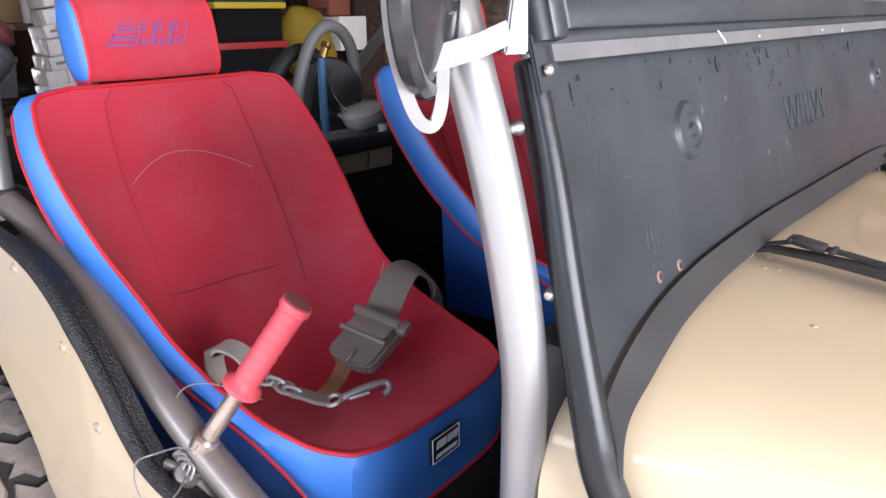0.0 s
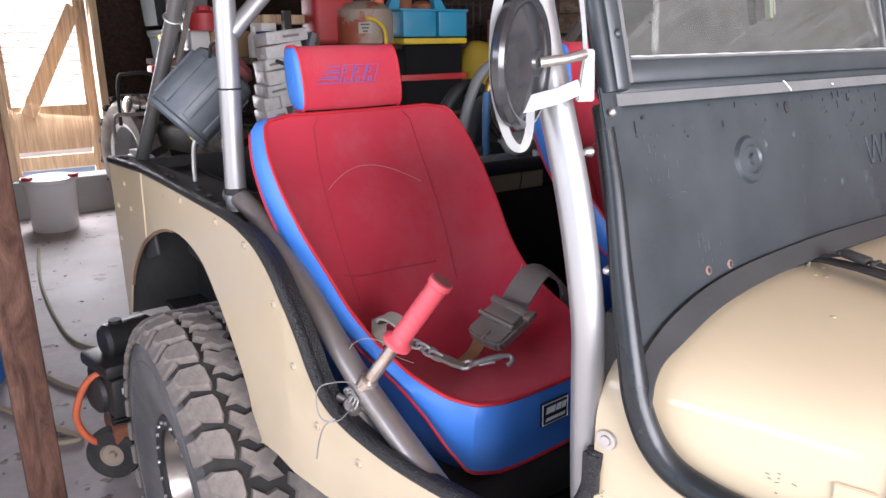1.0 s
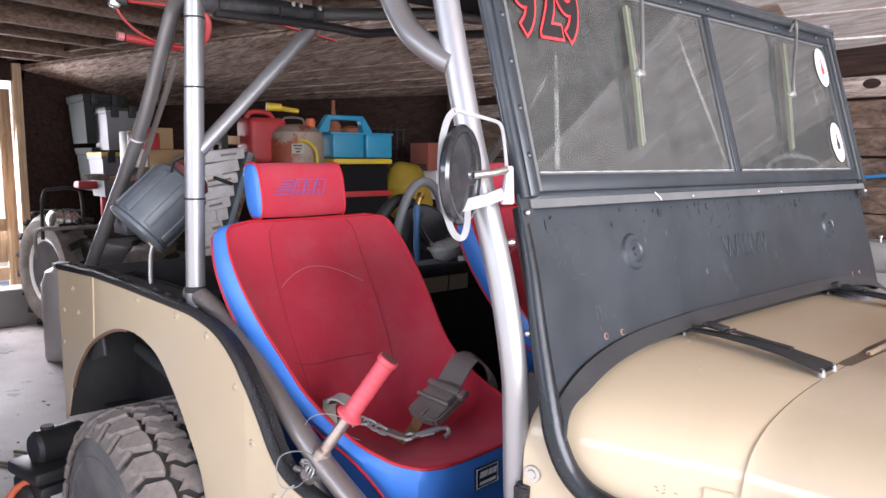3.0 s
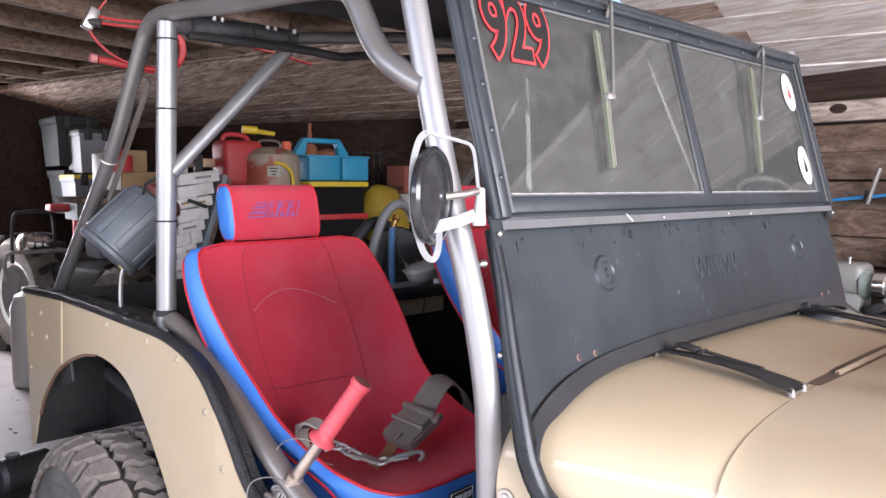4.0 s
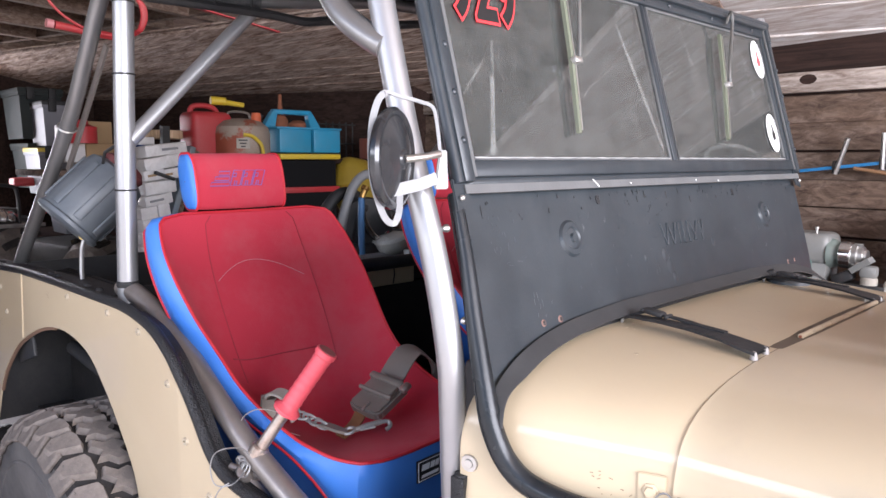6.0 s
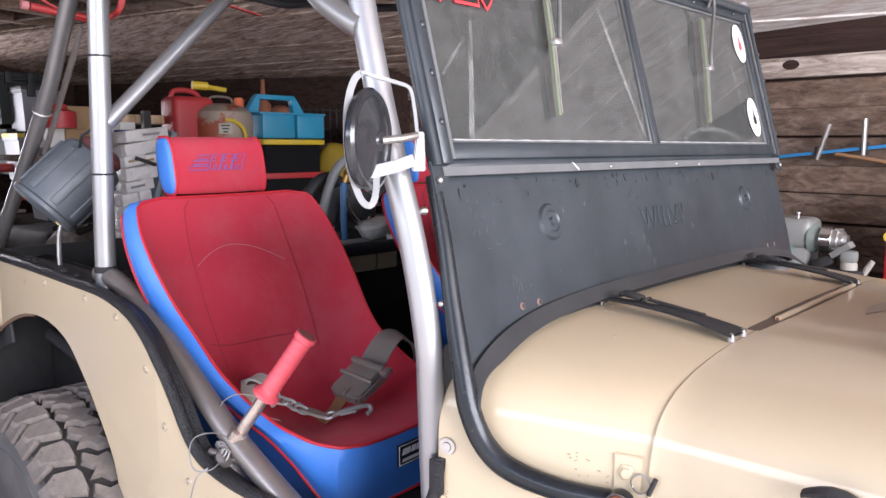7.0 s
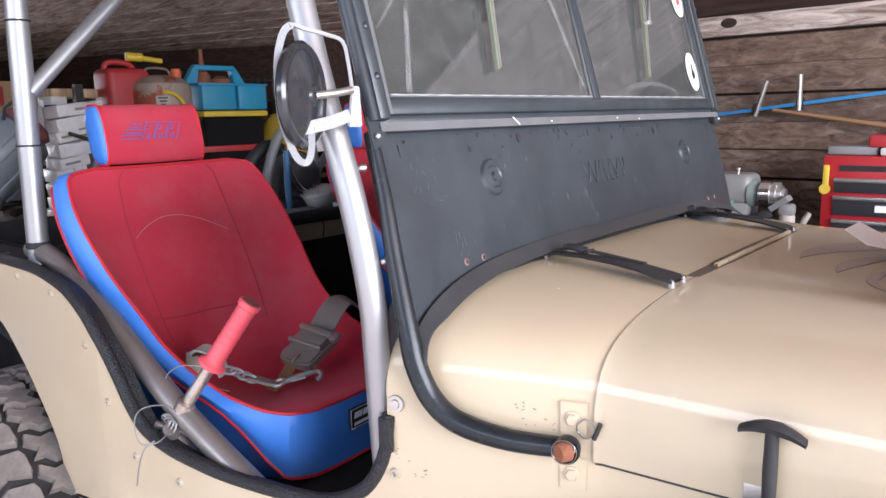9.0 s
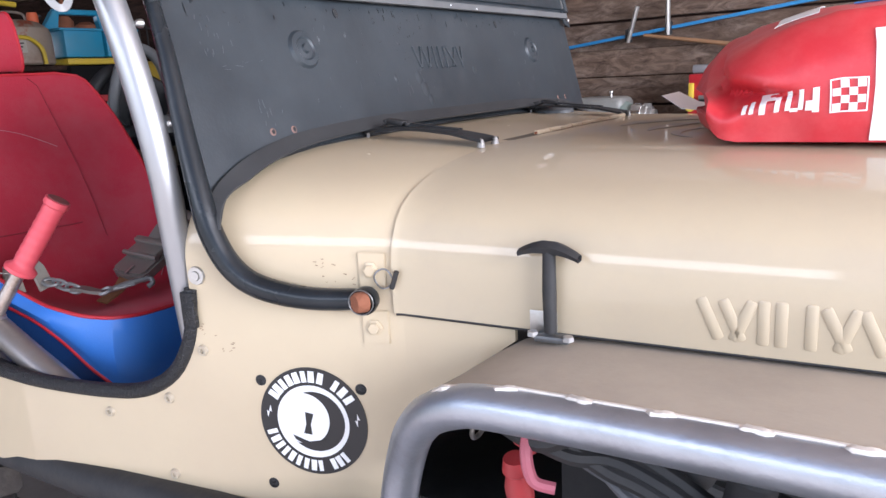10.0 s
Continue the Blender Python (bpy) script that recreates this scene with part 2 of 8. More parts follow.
WALLBOARD = wood("wall_boards", (0.068, 0.044, 0.033), (0.19, 0.13, 0.095), (1.8, 5, 5), dirt=(0.36, 0.29, 0.245), dirt_amount=0.6, rand=0.3)
GREYBOARD = wood("greyed_top_board", (0.16, 0.115, 0.09), (0.50, 0.43, 0.38), (0.9, 6, 6), dirt=(0.6, 0.55, 0.51), dirt_amount=0.6, rand=0.1)
# dark brown boards, darkened further in colour for the shade behind the shelves
DARKBOARD = wood("shade_dark_boards", (0.017, 0.010, 0.008), (0.052, 0.029, 0.023), dirt=(0.065, 0.047, 0.039))
POSTWOOD = wood("brown_post_wood", (0.040, 0.019, 0.013), (0.105, 0.052, 0.036), (4, 4, 0.9), dirt=(0.16, 0.10, 0.075), dirt_amount=0.5, rand=0.1)
NEWWOOD = wood("raw_lumber", (0.40, 0.27, 0.17), (0.66, 0.49, 0.32), (7, 7, 0.35), dirt=(0.4, 0.3, 0.2))
JOIST = wood("rough_sawn_joist", (0.14, 0.085, 0.06), (0.36, 0.26, 0.20), (9, 0.5, 9), dirt=(0.42, 0.36, 0.31), dirt_amount=0.5)
CANVAS = mat("black_canvas", (0.02, 0.021, 0.024), 0.85, 0, 0.3, 0.15, 5, 400, 0.3)

def glass(name, tint=(0.9, 0.95, 0.93), rough=0.03, dust=0.12, streak=0.045):
    m = bpy.data.materials.new(name)
    m.use_nodes = True
    n, l = m.node_tree.nodes, m.node_tree.links
    out = n["Material Output"]
    n.remove(n["Principled BSDF"])
    tr, gl, df, m1, m2, fr = (n.new("ShaderNodeBsdf" + k) if k != "F" else n.new("ShaderNodeFresnel") for k in ("Transparent", "Glossy", "Diffuse", "Diffuse", "Diffuse", "F"))
    n.remove(m1), n.remove(m2)
    m1, m2 = n.new("ShaderNodeMixShader"), n.new("ShaderNodeMixShader")
    tr.inputs[0].default_value = (*tint, 1)
    gl.inputs["Roughness"].default_value = rough
    df.inputs[0].default_value = (0.55, 0.56, 0.54, 1)
    fr.inputs[0].default_value = 1.6
    tc, ns, rg = n.new("ShaderNodeTexCoord"), n.new("ShaderNodeTexNoise"), n.new("ShaderNodeMapRange")
    ns.inputs["Scale"].default_value, ns.inputs["Detail"].default_value = 34, 10
    l.new(tc.outputs["Object"], ns.inputs["Vector"]), l.new(ns.outputs["Fac"], rg.inputs["Value"])
    rg.inputs["From Min"].default_value, rg.inputs["From Max"].default_value = 0.3, 0.8
    rg.inputs["To Min"].default_value, rg.inputs["To Max"].default_value = dust * 0.6, dust * 1.45
    mp, sn, sr, ad = n.new("ShaderNodeMapping"), n.new("ShaderNodeTexNoise"), n.new("ShaderNodeMapRange"), n.new("ShaderNodeMath")
    mp.inputs["Rotation"].default_value, mp.inputs["Scale"].default_value = (radians(16), 0, 0), (1, 9, 0.35)
    sn.inputs["Scale"].default_value, sn.inputs["Detail"].default_value = 3.0, 4
    l.new(tc.outputs["Object"], mp.inputs["Vector"]), l.new(mp.outputs[0], sn.inputs["Vector"]), l.new(sn.outputs["Fac"], sr.inputs["Value"])
    sr.inputs["From Min"].default_value, sr.inputs["From Max"].default_value, sr.inputs["To Max"].default_value = 0.60, 0.78, streak
    l.new(rg.outputs[0], ad.inputs[0]), l.new(sr.outputs[0], ad.inputs[1])
    l.new(fr.outputs[0], m1.inputs[0]), l.new(tr.outputs[0], m1.inputs[1]), l.new(gl.outputs[0], m1.inputs[2])
    l.new(ad.outputs[0], m2.inputs[0]), l.new(m1.outputs[0], m2.inputs[1]), l.new(df.outputs[0], m2.inputs[2])
    l.new(m2.outputs[0], out.inputs[0])
    return m


PALEBEAD = mat("pale_sealant", (0.33, 0.33, 0.32), 0.7)
GLASS = glass("dusty_windshield_glass", (0.46, 0.485, 0.46), 0.04, 0.052, 0.02)
def smear(name, amount):
    """A thin film of dust on glass."""
    m = bpy.data.materials.new(name)
    m.use_nodes = True
    n, l = m.node_tree.nodes, m.node_tree.links
    n.remove(n["Principled BSDF"])
    tr, df, mx = n.new("ShaderNodeBsdfTransparent"), n.new("ShaderNodeBsdfDiffuse"), n.new("ShaderNodeMixShader")
    tc, ns, rg = n.new("ShaderNodeTexCoord"), n.new("ShaderNodeTexNoise"), n.new("ShaderNodeMapRange")
    ns.inputs["Scale"].default_value, ns.inputs["Detail"].default_value = 30, 5
    rg.inputs["From Min"].default_value, rg.inputs["From Max"].default_value, rg.inputs["To Max"].default_value = 0.25, 0.8, amount
    df.inputs[0].default_value = (0.6, 0.62, 0.58, 1)
    l.new(tc.outputs["Object"], ns.inputs["Vector"]), l.new(ns.outputs["Fac"], rg.inputs["Value"]), l.new(rg.outputs[0], mx.inputs[0])
    l.new(tr.outputs[0], mx.inputs[1]), l.new(df.outputs[0], mx.inputs[2]), l.new(mx.outputs[0], n["Material Output"].inputs[0])
    return m


SMEAR = smear("dust_streak", 0.24)
FAINTSMEAR = smear("faint_dust_streak", 0.13)
MIRROR = mat("mirror_glass", (0.75, 0.77, 0.78), 0.05, 1.0, 0.5, 0.03, 8, 100, 0)


# ---- mesh helpers ----
def finish(bm, name, material, angle=38):
    me = bpy.data.meshes.new(name)
    bmesh.ops.recalc_face_normals(bm, faces=bm.faces)
    bm.to_mesh(me)
    bm.free()
    me.materials.append(material)
    me.shade_smooth()
    me.set_sharp_from_angle(angle=radians(angle))
    return me


def part(name, bm, material, parent=None, label="", angle=38):
    """Links a bmesh as one mesh object under a thing or part."""
    ob = new(name, finish(bm, name, material, angle))
    ob.parent = parent
    return tagged(ob, label)


def thing(name, label, category, at=(0, 0, 0), rz=0, group=""):
    ob = new(name)
    ob.matrix_world = pose(*at, 0, 0, rz)
    return tagged(ob, label, category, group)


def solid(name, bm, material, label, category="", kind="", group=""):
    return tagged(part(name, bm, material), label, category, group, kind)


def box(sx, sy, sz, m=None, bevel=0.0, seg=2, bm=None):
    """A box centred on the origin, or at the pose m; joined to bm where one is given."""
    b = bmesh.new()
    bmesh.ops.create_cube(b, size=1, matrix=Matrix.Diagonal((sx, sy, sz, 1)))
    if bevel:
        bmesh.ops.bevel(b, geom=b.edges[:], offset=bevel, segments=seg, affect="EDGES", profile=0.5)
    if m is not None:
        b.transform(m)
    return merge(bm, b)


def merge(bm, b):
    if bm is None:
        return b
    me = bpy.data.meshes.new("tmp")
    b.to_mesh(me)
    b.free()
    bm.from_mesh(me)
    bpy.data.meshes.remove(me)
    return bm


def lathe(profile, m=None, seg=32, bm=None):
    """A body turned round z from (radius, height) pairs."""
    b = bmesh.new()
    rings = []
    for r, z in profile:
        if r < 1e-6:
            rings.append([b.verts.new((0, 0, z))])
        else:
            rings.append([b.verts.new((r * math.cos(2 * math.pi * i / seg), r * math.sin(2 * math.pi * i / seg), z)) for i in range(seg)])
    for a, c in zip(rings, rings[1:]):
        for i in range(seg):
            j = (i + 1) % seg
            if len(a) == 1 and len(c) == 1:
                continue
            if len(a) == 1:
                b.faces.new((a[0], c[i], c[j]))
            elif len(c) == 1:
                b.faces.new((a[i], a[j], c[0]))
            else:
                b.faces.new((a[i], a[j], c[j], c[i]))
    if m is not None:
        b.transform(m)
    return merge(bm, b)


def spline(pts, n=8, closed=False):
    """A smooth curve (Catmull-Rom) through the points."""
    p = [Vector(q) for q in pts]
    out = []
    k = len(p)
    for i in range(k if closed else k - 1):
        a, b, c, d = (p[(i + o) % k] if closed else p[min(max(i + o, 0), k - 1)] for o in (-1, 0, 1, 2))
        for s in range(n):
            t = s / n
            out.append(0.5 * ((2 * b) + (c - a) * t + (2 * a - 5 * b + 4 * c - d) * t * t + (3 * b - a - 3 * c + d) * t ** 3))
    if not closed:
        out.append(p[-1])
    return out


def sweep(pts, radius, seg=12, closed=False, bm=None, flat=None, up=None):
    """A tube along the points; flat = (width, thickness) sweeps a strap instead, whose width lies across up."""
    b = bmesh.new()
    p = [Vector(q) for q in pts]
    k = len(p)
    prev = None
    rings = []
    for i in range(k):
        if closed:
            d = (p[(i + 1) % k] - p[i - 1]).normalized()
        else:
            d = (p[min(i + 1, k - 1)] - p[max(i - 1, 0)]).normalized()
        if flat and up is not None:
            u = Vector(up)
            side = d.cross(u)
            side = side.normalized() if side.length > 1e-5 else Vector((1, 0, 0))
            nrm = side.cross(d).normalized()
        else:
            if prev is None:
                prev = Vector((0, 0, 1)) if abs(d.z) < 0.9 else Vector((1, 0, 0))
            nrm = (prev - d * prev.dot(d)).normalized()
            prev = nrm
            side = d.cross(nrm)
        r = radius[i] if isinstance(radius, (list, tuple)) else radius
        if flat:
            w, h = flat
            rings.append([b.verts.new(p[i] + side * sx * w / 2 + nrm * sy * h / 2) for sx, sy in ((-1, -1), (1, -1), (1, 1), (-1, 1))])
        else:
            rings.append([b.verts.new(p[i] + r * (math.cos(2 * math.pi * s / seg) * side + math.sin(2 * math.pi * s / seg) * nrm)) for s in range(seg)])
    m = len(rings[0])
    for i in range(k if closed else k - 1):
        a, c = rings[i], rings[(i + 1) % k]
        for s in range(m):
            b.faces.new((a[s], a[(s + 1) % m], c[(s + 1) % m], c[s]))
    if not closed:
        b.faces.new(rings[0][::-1]), b.faces.new(rings[-1])
    return merge(bm, b)


def loft(rows, bm=None, closed=False):
    """A skin over rows of points."""
    b = bmesh.new()
    v = [[b.verts.new(q) for q in r] for r in rows]
    for a, c in zip(v, v[1:]):
        for i in range(len(a) if closed else len(a) - 1):
            j = (i + 1) % len(a)
            b.faces.new((a[i], a[j], c[j], c[i]))
    return merge(bm, b)


def thicken(bm, t):
    """Gives a skin a thickness, to the back of its faces."""
    bmesh.ops.recalc_face_normals(bm, faces=bm.faces)
    bmesh.ops.solidify(bm, geom=bm.faces[:], thickness=t)
    return bm


def plate(outline, depth, m=None, bm=None, bevel=0.0):
    """A flat plate from an outline in x, y, with its face at z = 0 and its back at -depth."""
    b = bmesh.new()
    f = b.faces.new([b.verts.new((x, y, 0)) for x, y in outline])
    if f.normal.z < 0:
        f.normal_flip()
    bmesh.ops.triangulate(b, faces=[f]) if len(outline) > 24 else None
    r = bmesh.ops.extrude_face_region(b, geom=b.faces[:])
    bmesh.ops.translate(b, verts=[q for q in r["geom"] if isinstance(q, bmesh.types.BMVert)], vec=(0, 0, -depth))
    bmesh.ops.recalc_face_normals(b, faces=b.faces)
    if bevel:
        bmesh.ops.bevel(b, geom=[e for e in b.edges if e.is_manifold and e.calc_face_angle(0) > 0.5], offset=bevel, segments=2, affect="EDGES")
    if m is not None:
        b.transform(m)
    return merge(bm, b)


def disc_outline(r, n=32, cx=0.0, cy=0.0, sx=1.0, sy=1.0):
    return [(cx + sx * r * math.cos(2 * math.pi * i / n), cy + sy * r * math.sin(2 * math.pi * i / n)) for i in range(n)]


def lerp(table, x):
    """A broken line through (x, value) pairs."""
    for (a, va), (b, vb) in zip(table, table[1:]):
        if x <= b:
            return va + (vb - va) * max(0.0, (x - a)) / (b - a)
    return table[-1][1]


def frame_to(origin, xaxis, yaxis):
    """The pose with these x and y axes."""
    x = Vector(xaxis).normalized()
    z = x.cross(Vector(yaxis)).normalized()
    y = z.cross(x)
    m = Matrix((x, y, z)).transposed().to_4x4()
    m.translation = Vector(origin)
    return m


# ---- the shed ----
def board_row(name, parent, material, count, pitch, size, place, gap=0.004, seed=1, jitter=0.004):
    """Boards side by side as parts: place(i, offset) gives each one's pose."""
    rnd = random.Random(seed)
    b = box(*size, bevel=0.003, seg=1)
    me = finish(b, name, material)
    for i in range(count):
        ob = new(name, me)
        ob.parent = parent
        ob.matrix_world = place(i) @ pose(rnd.uniform(-jitter, jitter), 0, rnd.uniform(-jitter, jitter))


solid("ground", box(400, 400, 0.02, pose(0, 0, -0.14)), GROUND, "pale gravel yard outside the shed", "ground", "structure")
solid("floor", box(9.1, 6.4, 0.05, pose(-2.65, 0.4, -0.105)), FLOOR, "dusty stained concrete shed floor", "floor", "structure")
YW = 2.35


CEIL = frame_to((-3.08, 0.98, 2.206), (0.978, 0.205, -0.0117), (-0.205, 0.978, -0.224))   # x along the boards, y across them


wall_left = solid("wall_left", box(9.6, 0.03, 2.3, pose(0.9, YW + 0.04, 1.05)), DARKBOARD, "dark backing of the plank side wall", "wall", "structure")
solid("wall_upper", box(11.0, 0.03, 0.5, CEIL @ pose(1.4, -0.10, 0.30)), WALLBOARD, "plank gable over the low ceiling", "wall", "structure")
# wall out of view, added to hold side light off the back bay
solid("wall_side", box(5.6, 0.04, 2.7, pose(-4.3, -1.9, 1.25)), WALLBOARD, "unseen plank wall added to keep the back bay dark", "wall", "structure")
plate_top = solid("top_plate", box(9.0, 0.05, 0.095, pose(0.6, YW - 0.012, 1.788), 0.006), GREYBOARD, "greyed plank along the top of the wall", "beam", "structure")
for x, z in ((-0.565, 1.80), (0.62, 1.775), (-1.7, 1.79)):
    part("knot", lathe([(0, 0.0015), (0.014, 0.001), (0.026, 0.0)], frame_to((x, YW - 0.038, z), (1, 0, 0), (0, 0, 1)) @ Matrix.Diagonal((1.5, 0.9, 1, 1)), 14), DARKBOARD, plate_top, "dark knot")
board_row("wall_plank", wall_left, WALLBOARD, 13, 0.134, (9.0, 0.022, 0.129), lambda i: pose(0.6, YW - 0.004 * (i % 3), 0.06 + 0.134 * i), seed=3, jitter=0.005)
for lo, hi, first, material, words in ((-4.6, 2.2, 0, BOARD, "low sloping ceiling of weathered grey-brown planks"), (2.2, 8.0, -4, PALEBOARD, "low sloping ceiling of weathered whitish planks, lightened further for daylight")):
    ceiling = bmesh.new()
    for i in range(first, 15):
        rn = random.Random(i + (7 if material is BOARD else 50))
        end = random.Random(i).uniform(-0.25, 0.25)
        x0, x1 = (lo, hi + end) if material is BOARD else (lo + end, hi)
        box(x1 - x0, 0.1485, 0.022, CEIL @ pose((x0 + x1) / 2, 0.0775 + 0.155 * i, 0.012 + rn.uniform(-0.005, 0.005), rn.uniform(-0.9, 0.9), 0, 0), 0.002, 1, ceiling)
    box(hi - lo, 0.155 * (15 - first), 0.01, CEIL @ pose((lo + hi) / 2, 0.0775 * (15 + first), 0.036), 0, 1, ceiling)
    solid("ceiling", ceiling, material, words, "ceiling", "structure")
solid("wall_back", box(4.1, 0.03, 2.2, frame_to((-5.2, 1.80, 0.98), (0.971, 0.238, 0), (0, 0, 1)) @ pose(0, 0, 0, -90, 0, 0)), DARKBOARD, "brown board wall behind the shelves, darkened in colour for shade", "wall", "structure")
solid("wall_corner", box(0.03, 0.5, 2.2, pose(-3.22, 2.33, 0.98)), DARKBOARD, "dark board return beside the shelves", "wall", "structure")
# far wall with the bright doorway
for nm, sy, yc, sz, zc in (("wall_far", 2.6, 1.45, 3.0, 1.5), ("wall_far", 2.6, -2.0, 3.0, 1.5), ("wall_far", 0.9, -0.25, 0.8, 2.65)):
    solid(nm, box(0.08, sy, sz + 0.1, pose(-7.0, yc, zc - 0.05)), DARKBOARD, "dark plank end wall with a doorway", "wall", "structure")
for y in (-0.70, 0.13):
    solid("door_frame", box(0.12, 0.07, 2.3, pose(-6.97, y, 1.15), 0.004), NEWWOOD, "raw lumber door frame post", "door frame", "structure")
solid("roof_high", box(11.0, 4.6, 0.04, pose(-1.55, 0.2, 2.62)), JOIST, "dark plank roof over the open bay", "roof", "structure")
for i in range(12):
    solid("roof_joist", box(0.06, 3.1, 0.16, pose(-6.9 + 0.62 * i, -0.45, 2.34 + 0.02 * (i % 2), 1, 0, 22), 0.005), JOIST, "rough sawn dark roof joist", "joist", "structure")
solid("wood_post", box(0.09, 0.09, 2.66, pose(-1.545, -1.137, 1.25), 0.007), POSTWOOD, "reddish brown square timber roof post", "post", "structure")

# ---- the jeep ----
# x runs forward, y to its left, z up; the windshield's hinge line lies over x = 0
jeep = thing("off_road_jeep", "tan open-topped off-road jeep with black windshield frame", "vehicle")
SIDE = [(-1.90, 0.797), (-1.59, 0.775), (-0.60, 0.777), (-0.30, 0.738), (0.06, 0.660), (0.27, 0.590), (0.33, 0.568), (0.50, 0.552), (1.30, 0.47)]


def half(x):
    return lerp(SIDE, x)


def dome(r, h, m, seg=10, bm=None):
    return lathe([(0, h), (r * 0.55, h * 0.85), (r * 0.9, h * 0.4), (r, 0), (r, -0.002)], m, seg, bm)


def sheet(outline, sign, thick, steps, off=0.0):
    """A body side of this outline in x and z, bent along the body's plan."""
    b = bmesh.new()
    b.faces.new([b.verts.new((x, 0, z)) for x, z in outline])
    for s in steps:
        bmesh.ops.bisect_plane(b, geom=b.verts[:] + b.edges[:] + b.faces[:], plane_co=(s, 0, 0), plane_no=(1, 0, 0))
    bmesh.ops.triangulate(b, faces=b.faces[:])
    r = bmesh.ops.extrude_face_region(b, geom=b.faces[:])
    back = {q for q in r["geom"] if isinstance(q, bmesh.types.BMVert)}
    for v in b.verts:
        v.co.y = sign * (half(v.co.x) + off - (thick if v in back else 0))
    return b


OPENING = spline([(-0.95, 0, 1.112), (-0.86, 0, 1.111), (-0.78, 0, 1.103), (-0.70, 0, 1.085), (-0.63, 0, 1.048), (-0.585, 0, 1.005), (-0.545, 0, 0.950), (-0.51, 0, 0.895), (-0.47, 0, 0.857),
                  (-0.40, 0, 0.836), (-0.31, 0, 0.827), (-0.24, 0, 0.822), (-0.14, 0, 0.822), (-0.06, 0, 0.832), (0.0, 0, 0.866), (0.034, 0, 0.92), (0.045, 0, 0.975)], 4)
ARCH = spline([(-0.68, 0, 0.66), (-0.755, 0, 0.648), (-0.793, 0, 0.64), (-0.828, 0, 0.742), (-0.905, 0, 0.832), (-0.985, 0, 0.905), (-1.085, 0, 0.968), (-1.24, 0, 0.991), (-1.415, 0, 0.970), (-1.60, 0, 0.907), (-1.70, 0, 0.845), (-1.80, 0, 0.745), (-1.875, 0, 0.60)], 4)
outline = [(-1.90, 1.097), (-1.59, 1.106)] + [(p.x, p.z) for p in OPENING] + [(0.045, 1.0), (0.325, 1.0), (0.43, 0.985), (0.475, 0.978), (0.475, 0.949), (0.452, 0.932), (0.422, 0.906), (0.389, 0.875), (0.355, 0.827), (0.327, 0.77), (0.306, 0.69)] + [(p.x, p.z) for p in ARCH] + [(-1.90, 0.58)]
ARCHEDGE = ARCH[-19:-3]
STEPS = [-1.59, -1.585, -1.2, -0.9, -0.6, -0.5, -0.4, -0.3, -0.15, 0.06, 0.165, 0.27, 0.33, 0.4]
for sgn in (-1, 1):
    part("body_side", sheet(outline, sgn, 0.006, STEPS), TAN, jeep)
    line = [(-1.895, 0, 1.098), (-1.59, 0, 1.107), (-1.3, 0, 1.111)] + [tuple(p) for p in OPENING] + [(0.046, 0, 0.99)]
    part("edge_trim", sweep([(p[0], sgn * (half(p[0]) - 0.004), p[2]) for p in line], 0.0115, 10), TRIM, jeep, "pebbled black rubber edge trim")
for sgn in (-1, 1):
    part("inner_flange", thicken(loft([[(p.x, sgn * (half(p.x) - 0.006), p.z - 0.002), (p.x, sgn * (half(p.x) - 0.036), p.z - 0.006)] for p in OPENING[6:-6]]), 0.004), TRIM, jeep, "black coated inner flange")
# rounded cowl and hood: one section, carried forward
SHOULDER = [(0.0, 1.022), (0.0006, 1.033), (0.002, 1.043), (0.005, 1.054), (0.010, 1.068), (0.016, 1.081), (0.025, 1.0925), (0.036, 1.102), (0.050, 1.1105), (0.066, 1.1178), (0.085, 1.1242), (0.108, 1.1300), (0.14, 1.1362), (0.18, 1.1415), (0.23, 1.1458), (0.30, 1.1485)]


def rise(x):
    """How far the crown of the cowl lies above that of the hood."""
    return lerp([(0.045, 0.009), (0.12, 0.006), (0.32, 0.0), (0.8, -0.002), (1.3, -0.008)], x)


def section(x, drop, w0=0.0):
    """The cowl's and hood's section: upright side, crisp shoulder, low crown."""
    w = half(x) + w0
    pts = [(w, drop), (w, 1.005)] + [(w - d, z + rise(x) * min(1, d / 0.2)) for d, z in SHOULDER] + [(w * 0.25, 1.1495 + rise(x)), (0, 1.150 + rise(x))]
    return [(x, -y, z) for y, z in pts] + [(x, y, z) for y, z in reversed(pts[:-1])]


part("cowl", thicken(loft([section(x, 1.0) for x in (0.045, 0.06, 0.12, 0.2, 0.27, 0.3183)]), 0.004), TAN, jeep)
# dark brown backing puts the shade of the hood seam into colour
part("seam_backing", loft([section(x, 0.975, -0.007) for x in (0.30, 0.33, 0.345)]), mat("seam_shade", (0.10, 0.075, 0.05), 0.8), jeep, "dark backing that stands in for shade in the hood seam")
for sgn in (-1, 1):
    # black strip added in place of the shadow line below the hood
    part("hood_edge_shade", sweep([(x, sgn * (half(x) + 0.003), 0.9665) for x in (0.3215, 0.33, 0.40, 0.50, 0.60, 0.80, 1.0, 1.28)], 0.0022, 6), BLACK, jeep, "thin black strip added for the shade under the hood edge")
hood = part("hood", thicken(loft([section(x, 0.968, 0.005) for x in (0.3198, 0.324, 0.33, 0.36, 0.42, 0.5, 0.6, 0.7, 0.8, 0.95, 1.1, 1.3)]), 0.004), HOODTAN, jeep, "tan hood with embossed lettering on its side")
part("grille_panel", box(0.02, 0.92, 0.40, pose(1.29, 0, 0.92), 0.005), TAN, jeep)
